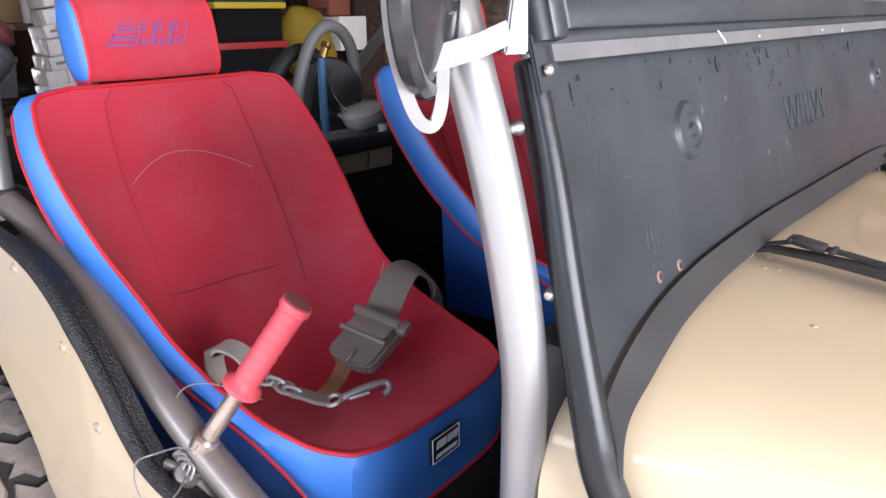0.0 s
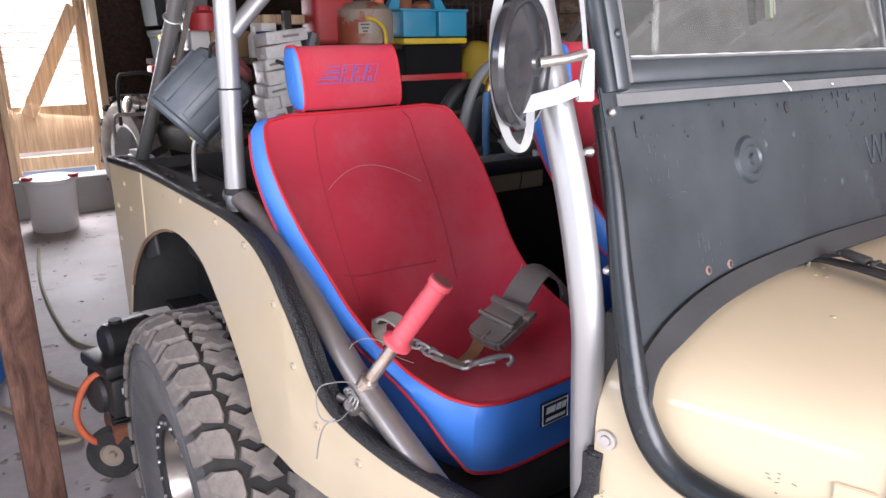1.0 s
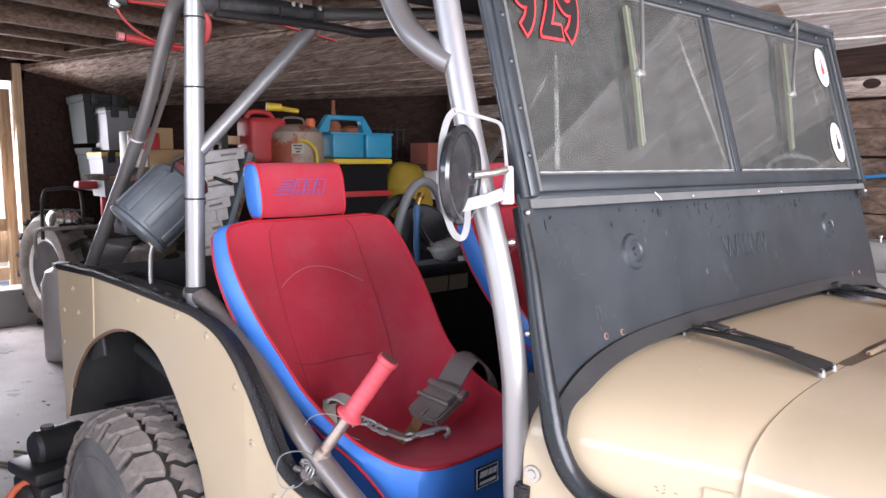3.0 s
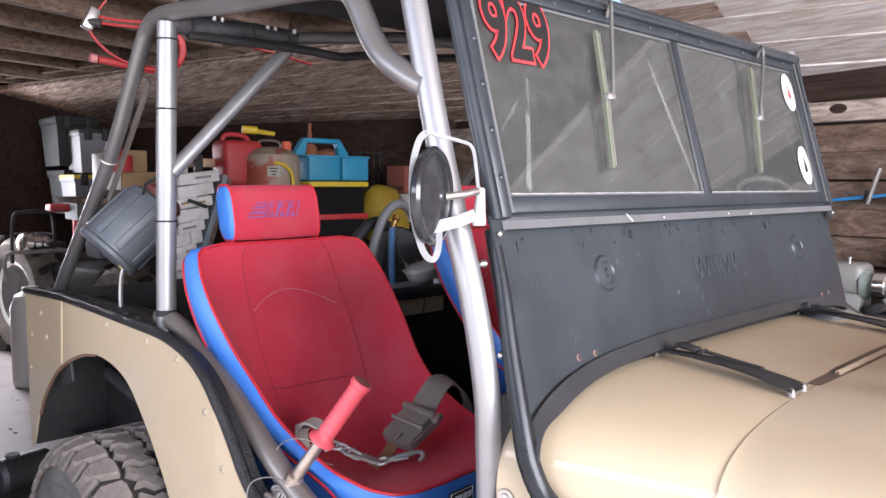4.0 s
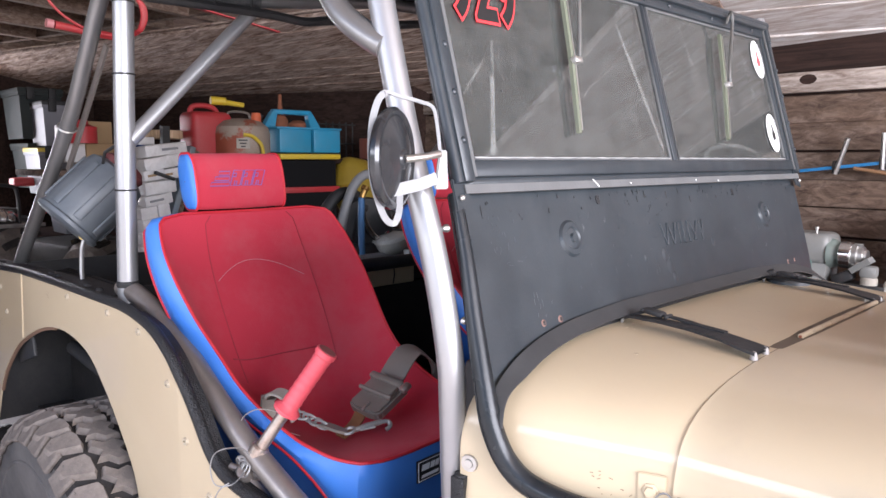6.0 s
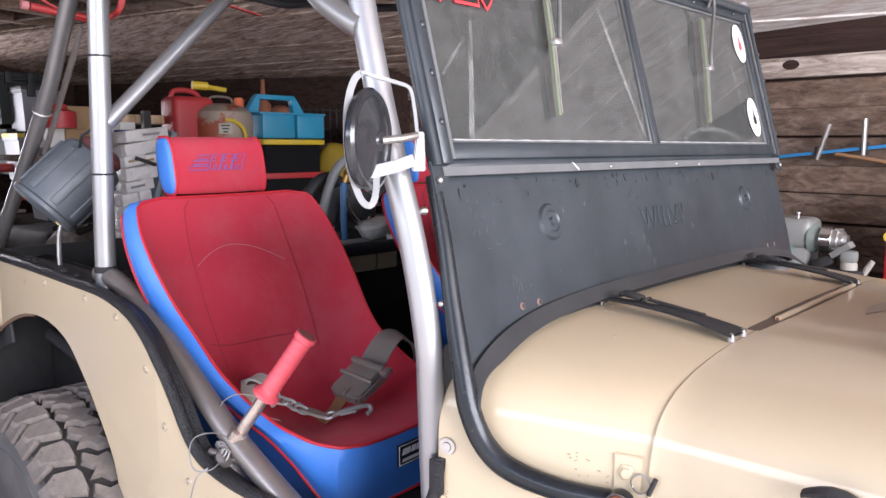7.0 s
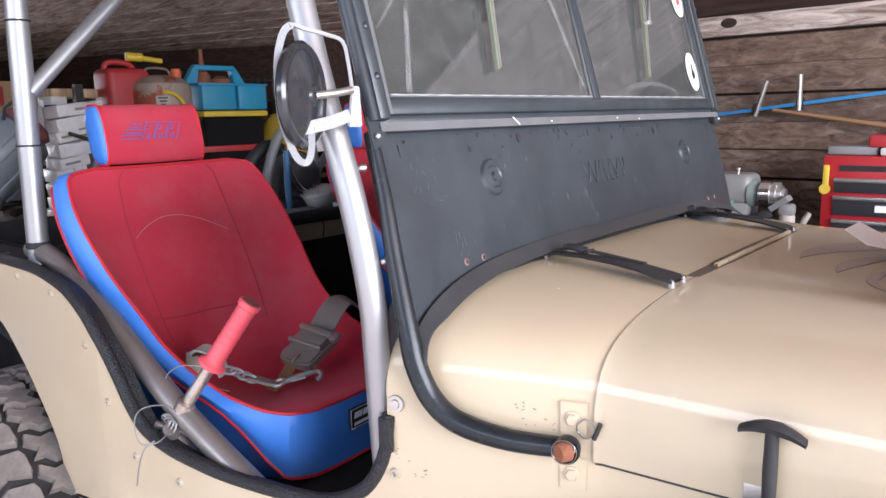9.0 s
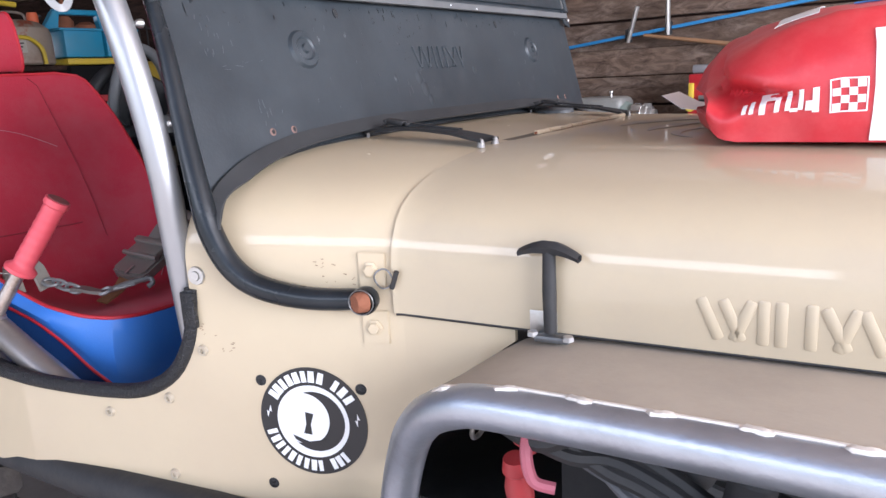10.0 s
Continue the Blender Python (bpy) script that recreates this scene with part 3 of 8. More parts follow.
# front fender: a flat plate carried by a bent tube
EDGE = [(0.40, 0.895), (0.43, 0.922), (0.47, 0.946), (0.55, 0.960), (0.80, 0.970), (1.05, 0.972), (1.30, 0.958)]
FENDERSTEEL = mat("bare_fender_steel", (0.40, 0.42, 0.46), 0.38, 0.8, 0.5, 0.25, 12, 160, 0.12, (0.22, 0.215, 0.22), 0.5, 9)
for sgn in (-1, 1):
    FT = [(0.36, 0.655, 0.72), (0.385, 0.66, 0.82), (0.425, 0.68, 0.89), (0.475, 0.69, 0.925), (0.55, 0.692, 0.938), (0.80, 0.692, 0.948), (1.05, 0.692, 0.95), (1.30, 0.69, 0.935), (1.38, 0.69, 0.85)]
    part("fender_tube", sweep(spline([(x, sgn * y, z) for x, y, z in FT], 6), 0.0222, 16), FENDERSTEEL, jeep, "bare steel tube fender edge")
    rows = [[(0.327, sgn * (half(0.327) - 0.004), 0.77), (0.35, sgn * 0.61, 0.778), (0.374, sgn * 0.652, 0.785)],
            [(0.389, sgn * (half(0.389) - 0.004), 0.875), (0.392, sgn * 0.615, 0.868), (0.398, sgn * 0.66, 0.862)],
            [(0.422, sgn * (half(0.422) - 0.004), 0.906), (0.420, sgn * 0.62, 0.904), (0.418, sgn * 0.673, 0.904)],
            [(0.455, sgn * (half(0.455) - 0.004), 0.934), (0.448, sgn * 0.63, 0.932), (0.440, sgn * 0.684, 0.931)],
            [(0.485, sgn * (half(0.485) - 0.004), 0.952), (0.478, sgn * 0.63, 0.949), (0.470, sgn * 0.689, 0.947)]]
    for x in (0.52, 0.55, 0.7, 0.9, 1.1, 1.28):
        z = lerp([(0.52, 0.958), (0.6, 0.960), (1.3, 0.960)], x)
        rows.append([(x, sgn * (half(x) - 0.03), z), (x, sgn * 0.62, (z + lerp(EDGE, x)) / 2), (x, sgn * 0.690, lerp(EDGE, x))])
    part("fender_plate", thicken(loft(rows), 0.004), FENDERTAN, jeep, "flat dusty tan fender plate")
# tub
part("tub_floor", box(1.85, 1.36, 0.02, pose(-1.02, 0, 0.60)), BLACK, jeep, "dusty black tub floor")
part("tail_panel", box(0.012, 1.575, 0.50, pose(-1.888, 0, 0.84)), BLACK, jeep)
part("firewall", box(0.02, 1.20, 0.5, pose(0.06, 0, 0.85)), BLACK, jeep)
for sgn in (-1, 1):
    part("wheel_box_top", box(1.10, 0.20, 0.012, pose(-1.40, sgn * 0.66, 1.05), 0.004), BLACK, jeep)
    part("wheel_box_side", box(1.16, 0.012, 0.46, pose(-1.36, sgn * 0.56, 0.83)), BLACK, jeep)
    part("arch_edge", sweep([(p.x, sgn * (half(p.x) - 0.006), p.z - 0.004) for p in ARCHEDGE], 0.005, 8), mat("torn_brown_edge", (0.17, 0.10, 0.065), 0.85), jeep, "torn rusty arch edge")
    part("bed_lip", thicken(loft([[(x, sgn * (half(x) - 0.010), lerp([(-1.89, 1.101), (-1.3, 1.114), (-0.9, 1.112)], x)), (x, sgn * (half(x) - 0.070), lerp([(-1.89, 1.099), (-1.3, 1.112), (-0.9, 1.110)], x))] for x in (-1.95, -1.7, -1.59, -1.3, -1.0)]), 0.004), BLACK, jeep, "black lip along the tub's edge")
    for x in (-1.88, -1.84, -1.44, -1.38, -1.16, -1.08):
        part("lip_bolt", dome(0.010, 0.007, pose(x, sgn * (half(x) - 0.035), lerp([(-1.89, 1.101), (-1.3, 1.114), (-0.9, 1.112)], x)), 8), BLACK, jeep)
    part("arch_liner", box(0.16, 0.010, 0.11, pose(-1.66, sgn * 0.755, 0.885, 0, -18, 0), 0.003), GASKET, jeep, "grey rubber arch liner")
    part("arch_brace", sweep([(-1.55, sgn * 0.66, 0.87), (-1.25, sgn * 0.64, 0.82), (-0.95, sgn * 0.64, 0.81)], 0.02, 10), BLACK, jeep)
part("dashboard", box(0.06, 1.18, 0.14, pose(0.0, 0, 1.06), 0.02), BLACK, jeep)
for sgn in (-1, 1):
    part("rocker_bar", sweep([(-0.74, sgn * 0.74, 0.665), (-0.2, sgn * 0.71, 0.665), (0.34, sgn * 0.64, 0.665)], 0.03, 12), BLACK, jeep)
part("chassis", box(2.9, 0.7, 0.10, pose(-0.35, 0, 0.50), 0.02), BLACK, jeep)

# ---- windshield ----
WSM = frame_to((0, 0, 1.392), (0, 1, 0), (-0.2874, 0, 0.9578))
WTM = frame_to((0.010, 0, 1.392), (0, 1, 0), (-0.2722, 0, 0.9622))
BOTTOM = spline([(-0.652, -0.345, 0), (-0.628, -0.305, 0), (-0.604, -0.282, 0), (-0.56, -0.266, 0), (-0.511, -0.256, 0), (-0.40, -0.247, 0), (-0.2, -0.241, 0), (0, -0.239, 0)], 4)
low = [(p.x, p.y) for p in BOTTOM] + [(-p.x, p.y) for p in reversed(BOTTOM[:-1]) if p.x > -0.57] + [(0.597, -0.272), (0.608, -0.200), (0.613, -0.130), (0.617, -0.060)]
ws = part("windshield_frame", plate(low + [(0.624, -0.01), (-0.632, -0.01)], 0.02, WSM, bevel=0.002), FRAMEBLACK, jeep, "dented black steel windshield frame with split panes")
H = 0.392
fr = bmesh.new()
for x0, x1, y0, y1, d in ((-0.634, 0.614, -0.004, 0.010, 0.020), (-0.626, 0.612, 0.008, 0.034, 0.026), (-0.634, 0.614, 0.358, 0.380, 0.026), (-0.634, 0.614, 0.378, H, 0.034), (-0.634, -0.612, 0.0, H, 0.034), (-0.613, -0.595, 0.012, 0.36, 0.024), (0.600, 0.614, 0.0, H, 0.034), (0.576, 0.603, 0.012, 0.36, 0.024)):
    box(x1 - x0, y1 - y0, d, WTM @ pose((x0 + x1) / 2, (y0 + y1) / 2, d / 2 - 0.018), 0.004, 2, fr)
box(0.012, 0.335, 0.022, WTM @ pose(-0.008, 0.19, -0.006), 0.003, 2, fr), box(0.011, 0.335, 0.018, WTM @ pose(0.006, 0.19, -0.007), 0.003, 2, fr)
for s in (-0.637, 0.614):
    sweep([WTM @ Vector((s, H, 0.0)), WTM @ Vector((s, 0.0, 0.004))], 0.0095, 10, bm=fr)
sweep([WTM @ Vector((x, H + 0.003, 0.004)) for x in (-0.645, 0, 0.628)], 0.012, 12, bm=fr)
for s in (-0.655, 0.630):
    box(0.014, 0.05, 0.03, WTM @ pose(s, H - 0.012, -0.004), 0.004, 2, fr)
part("window_surround", fr, FRAMEBLACK, ws)
part("hinge_strip", sweep([WTM @ Vector((-0.630, -0.009, 0.006)), WTM @ Vector((0.614, -0.009, 0.006))], 0, flat=(0.013, 0.005), up=WSM.to_3x3() @ Vector((0, 0, 1))), PALESEAL, ws, "pale dusty rubber strip along the hinge")
for s in (-0.606, 0.594):
    part("side_strip", sweep([WTM @ Vector((s, 0.008, 0.009)), WTM @ Vector((s, 0.385, 0.009))], 0, flat=(0.006, 0.004), up=WSM.to_3x3() @ Vector((0, 0, 1))), PALESEAL, ws, "dusty grey rubber strip beside the pane")
for x0, x1 in ((-0.597, -0.012), (0.011, 0.578)):
    pane = part("glass_pane", box(x1 - x0, 0.33, 0.004, WTM @ pose((x0 + x1) / 2, 0.197, -0.004)), GLASS, ws, "dusty scratched windshield pane")
    pane.visible_shadow = False
    seal = sweep([WTM @ Vector(p) for p in ((x0 + 0.004, 0.0365, -0.001), (x1 - 0.004, 0.0365, -0.001), (x1 - 0.004, 0.357, -0.001), (x0 + 0.004, 0.357, -0.001))], 0.0034, 6, True)
    part("pane_seal", seal, PALESEAL, ws)
    cx, sg = (x0, 1) if x0 < -0.3 else (x1, -1)
    part("corner_gusset", plate([(0, 0), (sg * 0.020, 0), (sg * 0.011, 0.003), (sg * 0.004, 0.010), (0, 0.020)][::sg], 0.006, WTM @ pose(cx, 0.034, 0.002), bevel=0.001), FRAMEBLACK, ws)
    part("sealant_line", sweep([WTM @ Vector((x0 + 0.006 + (x1 - x0 - 0.012) * i / 40, 0.0385 + 0.0003 * math.sin(i * 2.3), 0.0015)) for i in range(41)], [0.0010 + 0.0003 * math.sin(i * 1.7) for i in range(41)], 6), PALEBEAD, ws, "pale cracked sealant along the pane")
# hinge arms that curl down the cowl to their pivot bolts
for s in (-1, 1):
    ARM = [(0.006, 0.637, 1.377), (0.03, 0.640, 1.30), (0.058, 0.650, 1.205), (0.088, 0.660, 1.115), (0.104, 0.662, 1.068), (0.126, 0.656, 1.027), (0.160, 0.644, 1.001), (0.225, 0.623, 0.988), (0.302, 0.599, 0.990)]
    part("hinge_arm", sweep(spline([(x, s * y, z) for x, y, z in ARM], 5)[0 if s < 0 else 17:], [0.0102 + 0.0056 * min(1, max(0, i - 3) / 14) * (1 - 0.5 * max(0, (i - 31) / 9)) for i in range(0 if s < 0 else 17, 41)], 12), ARMBLACK, ws)
    part("pivot_bolt", lathe([(0, 0.015), (0.010, 0.0145), (0.0125, 0.011), (0.0135, 0.0)], frame_to((0.299, s * 0.606, 0.989), (1, s * 0.33, 0), (0, 0, 1) if s < 0 else (0, 0, -1)), 16), RUST, ws, "rusty pivot bolt")
# rubber seal that closes the gap between windshield and cowl
SEAL = spline([(-0.636, -0.345, 0.004), (-0.626, -0.315, 0.004), (-0.606, -0.288, 0.004), (-0.572, -0.270, 0.004), (-0.513, -0.253, 0.004), (-0.436, -0.241, 0.004), (-0.283, -0.232, 0.004), (-0.15, -0.231, 0.004), (0, -0.231, 0.004)], 5)
SEAL = SEAL + [Vector((-p.x, p.y, p.z)) for p in reversed(SEAL[:-1])]
def cowl_z(x, y):
    d = half(x) - abs(y)
    return lerp([(-1.0, 1.005)] + SHOULDER + [(0.62, 1.150)], d) + rise(x) * min(1, max(0, d) / 0.2)


def clear(p, gap=0.003):
    """Lifts a point off the cowl's skin."""
    out = Vector((-0.1, -0.85 if p.y < 0 else 0.85, 0.5)).normalized() if abs(p.y) > 0.45 else Vector((0, 0, 1))
    for i in range(60):
        if abs(p.y) > half(p.x) + gap or p.z > cowl_z(p.x, p.y) + gap:
            break
        p = p + out * 0.001
    return p


rows = []
for k, p in enumerate(SEAL):
    d = SEAL[min(k + 1, len(SEAL) - 1)] - SEAL[max(k - 1, 0)]
    nrm = Vector((-d.y, d.x, 0)).normalized()
    wob = 0.0010 * math.sin(k * 0.9)
    tip = min(1.0, max(0.0, (abs(p.x) - 0.60) / 0.032))
    rows.append([clear(WSM @ (p + nrm * (0.018 + 0.017 * tip - q * (0.022 - 0.014 * tip)) + Vector((0, 0, 0.003 + 0.017 * q + wob)))) for q in (0, 0.35, 0.7, 1.0)])
# solid black strip stands for the shade in the gap under the panel
part("panel_edge", sweep([WSM @ (p + Vector((0, -0.0015, 0.002))) for p in BOTTOM] + [WSM @ Vector((-p.x, p.y - 0.0015, 0.002)) for p in reversed(BOTTOM[:-1]) if p.x > -0.57], 0.0022, 6), TRIM, ws, "thin black strip drawn as the shaded gap below the panel")
for turn in range(5):      # evened along its run
    rows = [rows[0]] + [[(a + b * 2 + c) / 4 for a, b, c in zip(*rows[k - 1:k + 2])] for k in range(1, len(rows) - 1)] + [rows[-1]]
part("cowl_seal", thicken(loft(rows), 0.003), GASKET, ws, "wrinkled grey rubber cowl seal")

# ---- roll cage ----
BLACKBAR = mat("scuffed_dark_tube", (0.09, 0.092, 0.096), 0.4, 0.5, 0.5, 0.3, 14, 200, 0.05, (0.3, 0.3, 0.31), 0.5, 16)
TUBEGREY = mat("grey_tube_paint", (0.22, 0.218, 0.216), 0.36, 0.6, 0.5, 0.12, 7, 200, 0.05, (0.20, 0.185, 0.17), 0.5, 5)
cage = new("roll_cage")
cage.parent = jeep
tagged(cage, "silver painted tube roll cage")
R = 0.0222
for s in (-1, 1):
    part("hoop_post", sweep([(-0.955, s * 0.722, 1.10), (-0.948, s * 0.712, 1.55), (-0.942, s * 0.704, 1.803)], R, 18), SILVER, cage)
    part("post_foot", lathe([(0.0232, 0.0), (0.0245, 0.004), (0.0245, 0.012), (0.0225, 0.014)], pose(-0.954, s * 0.7215, 1.135), 18), BLACK, cage)
part("hoop_bar", sweep([(-0.942, -0.70, 1.801), (-0.942, -0.50, 1.8125), (-0.942, -0.375, 1.811)], R * 0.98, 16), BLACKBAR, cage, "dark grey scuffed cross tube")
part("upper_bar", sweep([(-0.945, -0.39, 1.812), (-0.945, 0.03, 1.869), (-0.945, 0.70, 1.885)], 0.0165, 14), SILVER, cage, "silver cross tube")
for s in (-1, 1):
    part("side_rail", sweep(spline([(-1.82, s * 0.715, 1.10), (-1.355, s * 0.703, 1.505), (-1.20, s * 0.70, 1.672), (-1.098, s * 0.70, 1.783), (-1.055, s * 0.70, 1.814), (-0.995, s * 0.70, 1.827), (-0.85, s * 0.70, 1.817), (-0.62, s * 0.70, 1.791), (-0.42, s * 0.70, 1.775), (-0.285, s * 0.70, 1.757), (-0.235, s * 0.70, 1.733), (-0.193, s * 0.70, 1.670), (-0.158, s * 0.70, 1.632), (-0.112, s * 0.692, 1.600), (-0.084, s * 0.685, 1.584)], 6), R * 0.86, 16), TUBEGREY, cage, "grey bent side rail running into the rear brace")
    part("tube_ring", sweep([Vector((-1.355, s * 0.703, 1.505)) + 0.0225 * (math.cos(a) * Vector((0, 1, 0)) + math.sin(a) * Vector((0.63, 0, 0.77)).cross(Vector((0, 1, 0)))) for a in [i * math.pi / 9 for i in range(18)]], 0.003, 6, True), STEEL, cage)
    part("brace_strip", sweep([(-1.14, s * 0.672, 1.695), (-1.44, s * 0.680, 1.39)], 0, flat=(0.006, 0.022), up=(0.77, 0, -0.63)), BARETUBE, cage, "flat steel strip beside the brace")
    inn = (0.640, 0.648, 0.662, 0.67, 0.675, 0.68, 0.68, 0.68) if s < 0 else (0.575, 0.575, 0.58, 0.585, 0.595, 0.62, 0.66, 0.68)
    part("front_pillar", sweep(spline([(x, s * y, z) for (x, z), y in zip(((0.015, 0.89), (0.018, 0.97), (0.028, 1.08), (0.03, 1.16), (0.005, 1.29), (-0.05, 1.47), (-0.112, 1.70), (-0.135, 1.80)), inn)], 6), R * 0.86, 16), SILVER, cage)
    part("lower_side_tube", sweep(spline([(-0.985, s * 0.72, 1.13), (-0.93, s * 0.715, 1.122), (-0.85, s * 0.708, 1.093), (-0.72, s * 0.703, 1.032), (-0.562, s * 0.70, 0.938), (-0.445, s * 0.70, 0.880), (-0.283, s * 0.695, 0.812), (-0.20, s * 0.68, 0.765), (-0.14, s * 0.65, 0.735)], 6), R, 16), BARETUBE, cage, "bare steel side tube")
part("hoop_diagonal", sweep([(-0.945, -0.705, 1.465), (-0.945, -0.393, 1.782)], R * 0.78, 14), SILVER, cage)
part("harness_bar", sweep([(-0.955, -0.70, 1.113), (-0.955, 0.70, 1.113)], 0.0195, 14), BLACK, cage, "black padded cross bar")
for z in (1.355, 1.61, 1.765):
    px, py = lerp([(1.10, -0.955), (1.55, -0.948), (1.803, -0.942)], z), lerp([(1.10, -0.722), (1.55, -0.712), (1.803, -0.704)], z)
    part("joint_ring", sweep([(px + 0.0226 * math.cos(a), py + 0.0226 * math.sin(a), z) for a in [i * math.pi / 10 for i in range(20)]], 0.0022, 6, True), BLACK, cage)

# ---- seats ----
PIPE = [(0.0, -0.290, 0.868, 0.125), (0.03, -0.298, 0.874, 0.168), (0.10, -0.335, 0.880, 0.198), (0.25, -0.42, 0.895, 0.213), (0.40, -0.51, 0.925, 0.220), (0.5, -0.598, 0.969, 0.226), (0.58, -0.65, 1.02, 0.232),
        (0.68, -0.71, 1.09, 0.250), (0.8, -0.775, 1.170, 0.259), (0.9, -0.83, 1.238, 0.256), (0.945, -0.852, 1.268, 0.246), (0.97, -0.866, 1.287, 0.239), (0.985, -0.873, 1.296, 0.223), (1.0, -0.88, 1.302, 0.174)]
MIDL = [(0.0, -0.285, 0.866), (0.03, -0.298, 0.870), (0.10, -0.335, 0.868), (0.25, -0.43, 0.850), (0.40, -0.54, 0.835), (0.5, -0.65, 0.84), (0.58, -0.715, 0.89), (0.68, -0.755, 0.985), (0.8, -0.80, 1.085),
        (0.9, -0.85, 1.19), (0.96, -0.873, 1.262), (1.0, -0.885, 1.300)]
BACK = [(0.0, 0.004, -0.125), (0.06, 0.0, -0.12), (0.13, -0.012, -0.066), (0.25, -0.02, -0.03), (0.4, -0.034, -0.03), (0.5, -0.048, -0.040), (0.65, -0.060, -0.044), (0.8, -0.062, -0.036), (1.0, -0.058, -0.018)]


def col(table, k):
    return [(r[0], r[k]) for r in table]


def smooth_table(table, k, v):
    """Smooth value of a column at v."""
    t = col(table, k)
    return sum(lerp(t, min(1, max(0, v + d))) * w for d, w in ((-0.04, 0.15), (-0.02, 0.2), (0, 0.3), (0.02, 0.2), (0.04, 0.15))) if 0.06 < v < 0.94 else lerp(t, v)


def seat_point(v, u):
    px, pz, hw = (smooth_table(PIPE, k, v) for k in (1, 2, 3))
    cx, cz = (smooth_table(MIDL, k, v) for k in (1, 2))
    w = abs(u) ** 3.2
    return Vector((cx + (px - cx) * w, u * hw, cz + (pz - cz) * w))


def seat(y0, turn=0.0):
    base = new("bucket_seat")
    base.parent = jeep
    tagged(base, "red fabric and blue vinyl bucket seat")
    base.matrix_local = pose(-0.87, y0, 0, 0, 0, turn) @ pose(0.87, 0, 0)
    NV, NU = 56, 24
    vs = [i / NV for i in range(NV + 1)]
    us = [-1 + 2 * i / NU for i in range(NU + 1)]
    part("seat_face", loft([[seat_point(v, u) for u in us] for v in vs]), RED, base, "dusty red fabric seat face")
    loop = [(v, -1.0) for v in reversed(vs)] + [(0.0, u) for u in us[1:]] + [(v, 1.0) for v in vs[1:]] + [(1.0, u) for u in reversed(us[1:-1])]
    rim = [seat_point(v, u) for v, u in loop]
    rows = []
    for k in (0, 0.06, 0.2, 0.45, 0.7, 0.88, 1.0):
        row = []
        for (v, u), p in zip(loop, rim):
            bx, bz = smooth_table(BACK, 1, v), smooth_table(BACK, 2, v)
            bulge = math.sin(math.pi * min(1, k * 1.1)) * 0.012
            q = p + Vector((bx, 0, bz)) * k
            q.y += u * (bulge + 0.007 * k)
            if v < 0.05:
                q.x += bulge * 0.7
            if v > 0.95:
                q.z += bulge * 0.5
            row.append(q)
        rows.append(row)
    part("side_bolster", loft(rows, closed=True), BLUE, base, "blue vinyl seat side")
    part("piping", sweep(rim, 0.0035, 8, True), PIPING, base)
    outer = rows[-1]
    part("outer_piping", sweep(outer, 0.0033, 8, True), PIPING, base)
    for s in (-1, 1):
        row = [q for (v, u), q in zip(loop, outer) if u == s and v < 0.62]
        row.sort(key=lambda q: -q.x)
        part("side_skirt", loft([row, [Vector((q.x - 0.005, q.y - s * 0.012, (q.z + 0.735) / 2)) for q in row], [Vector((q.x - 0.01, q.y - s * 0.03, 0.735)) for q in row]]), SHADEBLUE, base, "blue vinyl seat skirt with shade in its colour")
    n = len(vs)
    left = outer[:n]
    right = outer[n - 1 + NU:n - 1 + NU + n]
    part("seat_back_shell", loft([[a, Vector((min(a.x, m.x - 0.03), a.lerp(b, 0.5).y, min(a.z, m.z - 0.05))), b] for a, b, m in zip(left[::-1], right, [seat_point(v, 0) for v in vs])]), SEATBACK, base)
    # head rest
    prof = [(0.024 * math.cos(a) + 0.011 * (1 if math.cos(a) > 0 else -1), (0.066 * abs(math.sin(a)) ** 0.6) * (1 if math.sin(a) > 0 else -1)) for a in [2 * math.pi * i / 28 for i in range(28)]]
    def ring(y, k):
        return [Vector((-0.912 - 0.18 * z * k + x * k, y * 1.10 - 0.020, 1.372 + z * k)) for x, z in prof]
    part("headrest_cushion", loft([ring(y, k) for y, k in ((-0.109, 0.985), (-0.08, 1.0), (0, 1.015), (0.08, 1.0), (0.109, 0.985))], closed=True), RED, base)
    for s in (-1, 1):
        part("headrest_end", loft([ring(y - 0.02, k) for y, k in ((s * 0.109 + 0.02, 0.985), (s * 0.113 + 0.02, 0.95), (s * 0.116 + 0.02, 0.85), (s * 0.118 + 0.02, 0.6), (s * 0.1185 + 0.02, 0.02))], closed=True), BLUE, base)
        part("headrest_piping", sweep(ring(s * 0.1095, 0.995), 0.0034, 6, True), PIPING, base)
    return base


near_seat = seat(-0.448, 4.0)
far_seat = seat(0.325)

# ---- wheels ----
TR = 0.440
NLUG = 34
PITCH = 2 * math.pi * TR / NLUG


def shoulder_lug(seed):
    """A rounded block at the tread's edge, wider towards the sidewall."""
    w = PITCH * (0.40 if seed else 0.44)
    return [(-w, -0.026), (-w * 0.9, 0.012), (-w * 0.55, 0.028), (w * 0.35, 0.031), (w * 0.85, 0.016), (w, -0.024), (w * 0.6, -0.031), (-w * 0.6, -0.031)]


def star_lug(seed):
    """An uneven block with notched sides that locks into its neighbours."""
    w, g = PITCH * 0.5, 0.004 if seed else -0.003
    return [(-w * 0.92, -0.008 + g), (-w * 0.62, -0.033), (-w * 0.02, -0.022 + g), (w * 0.60, -0.036), (w * 0.93, -0.014), (w * 0.58, 0.004 + g), (w * 0.86, 0.030), (w * 0.20, 0.036), (-w * 0.16, 0.021 - g), (-w * 0.80, 0.031), (-w * 0.62, 0.010)]


def flipped(o):
    return [(t, -z) for t, z in reversed(o)]


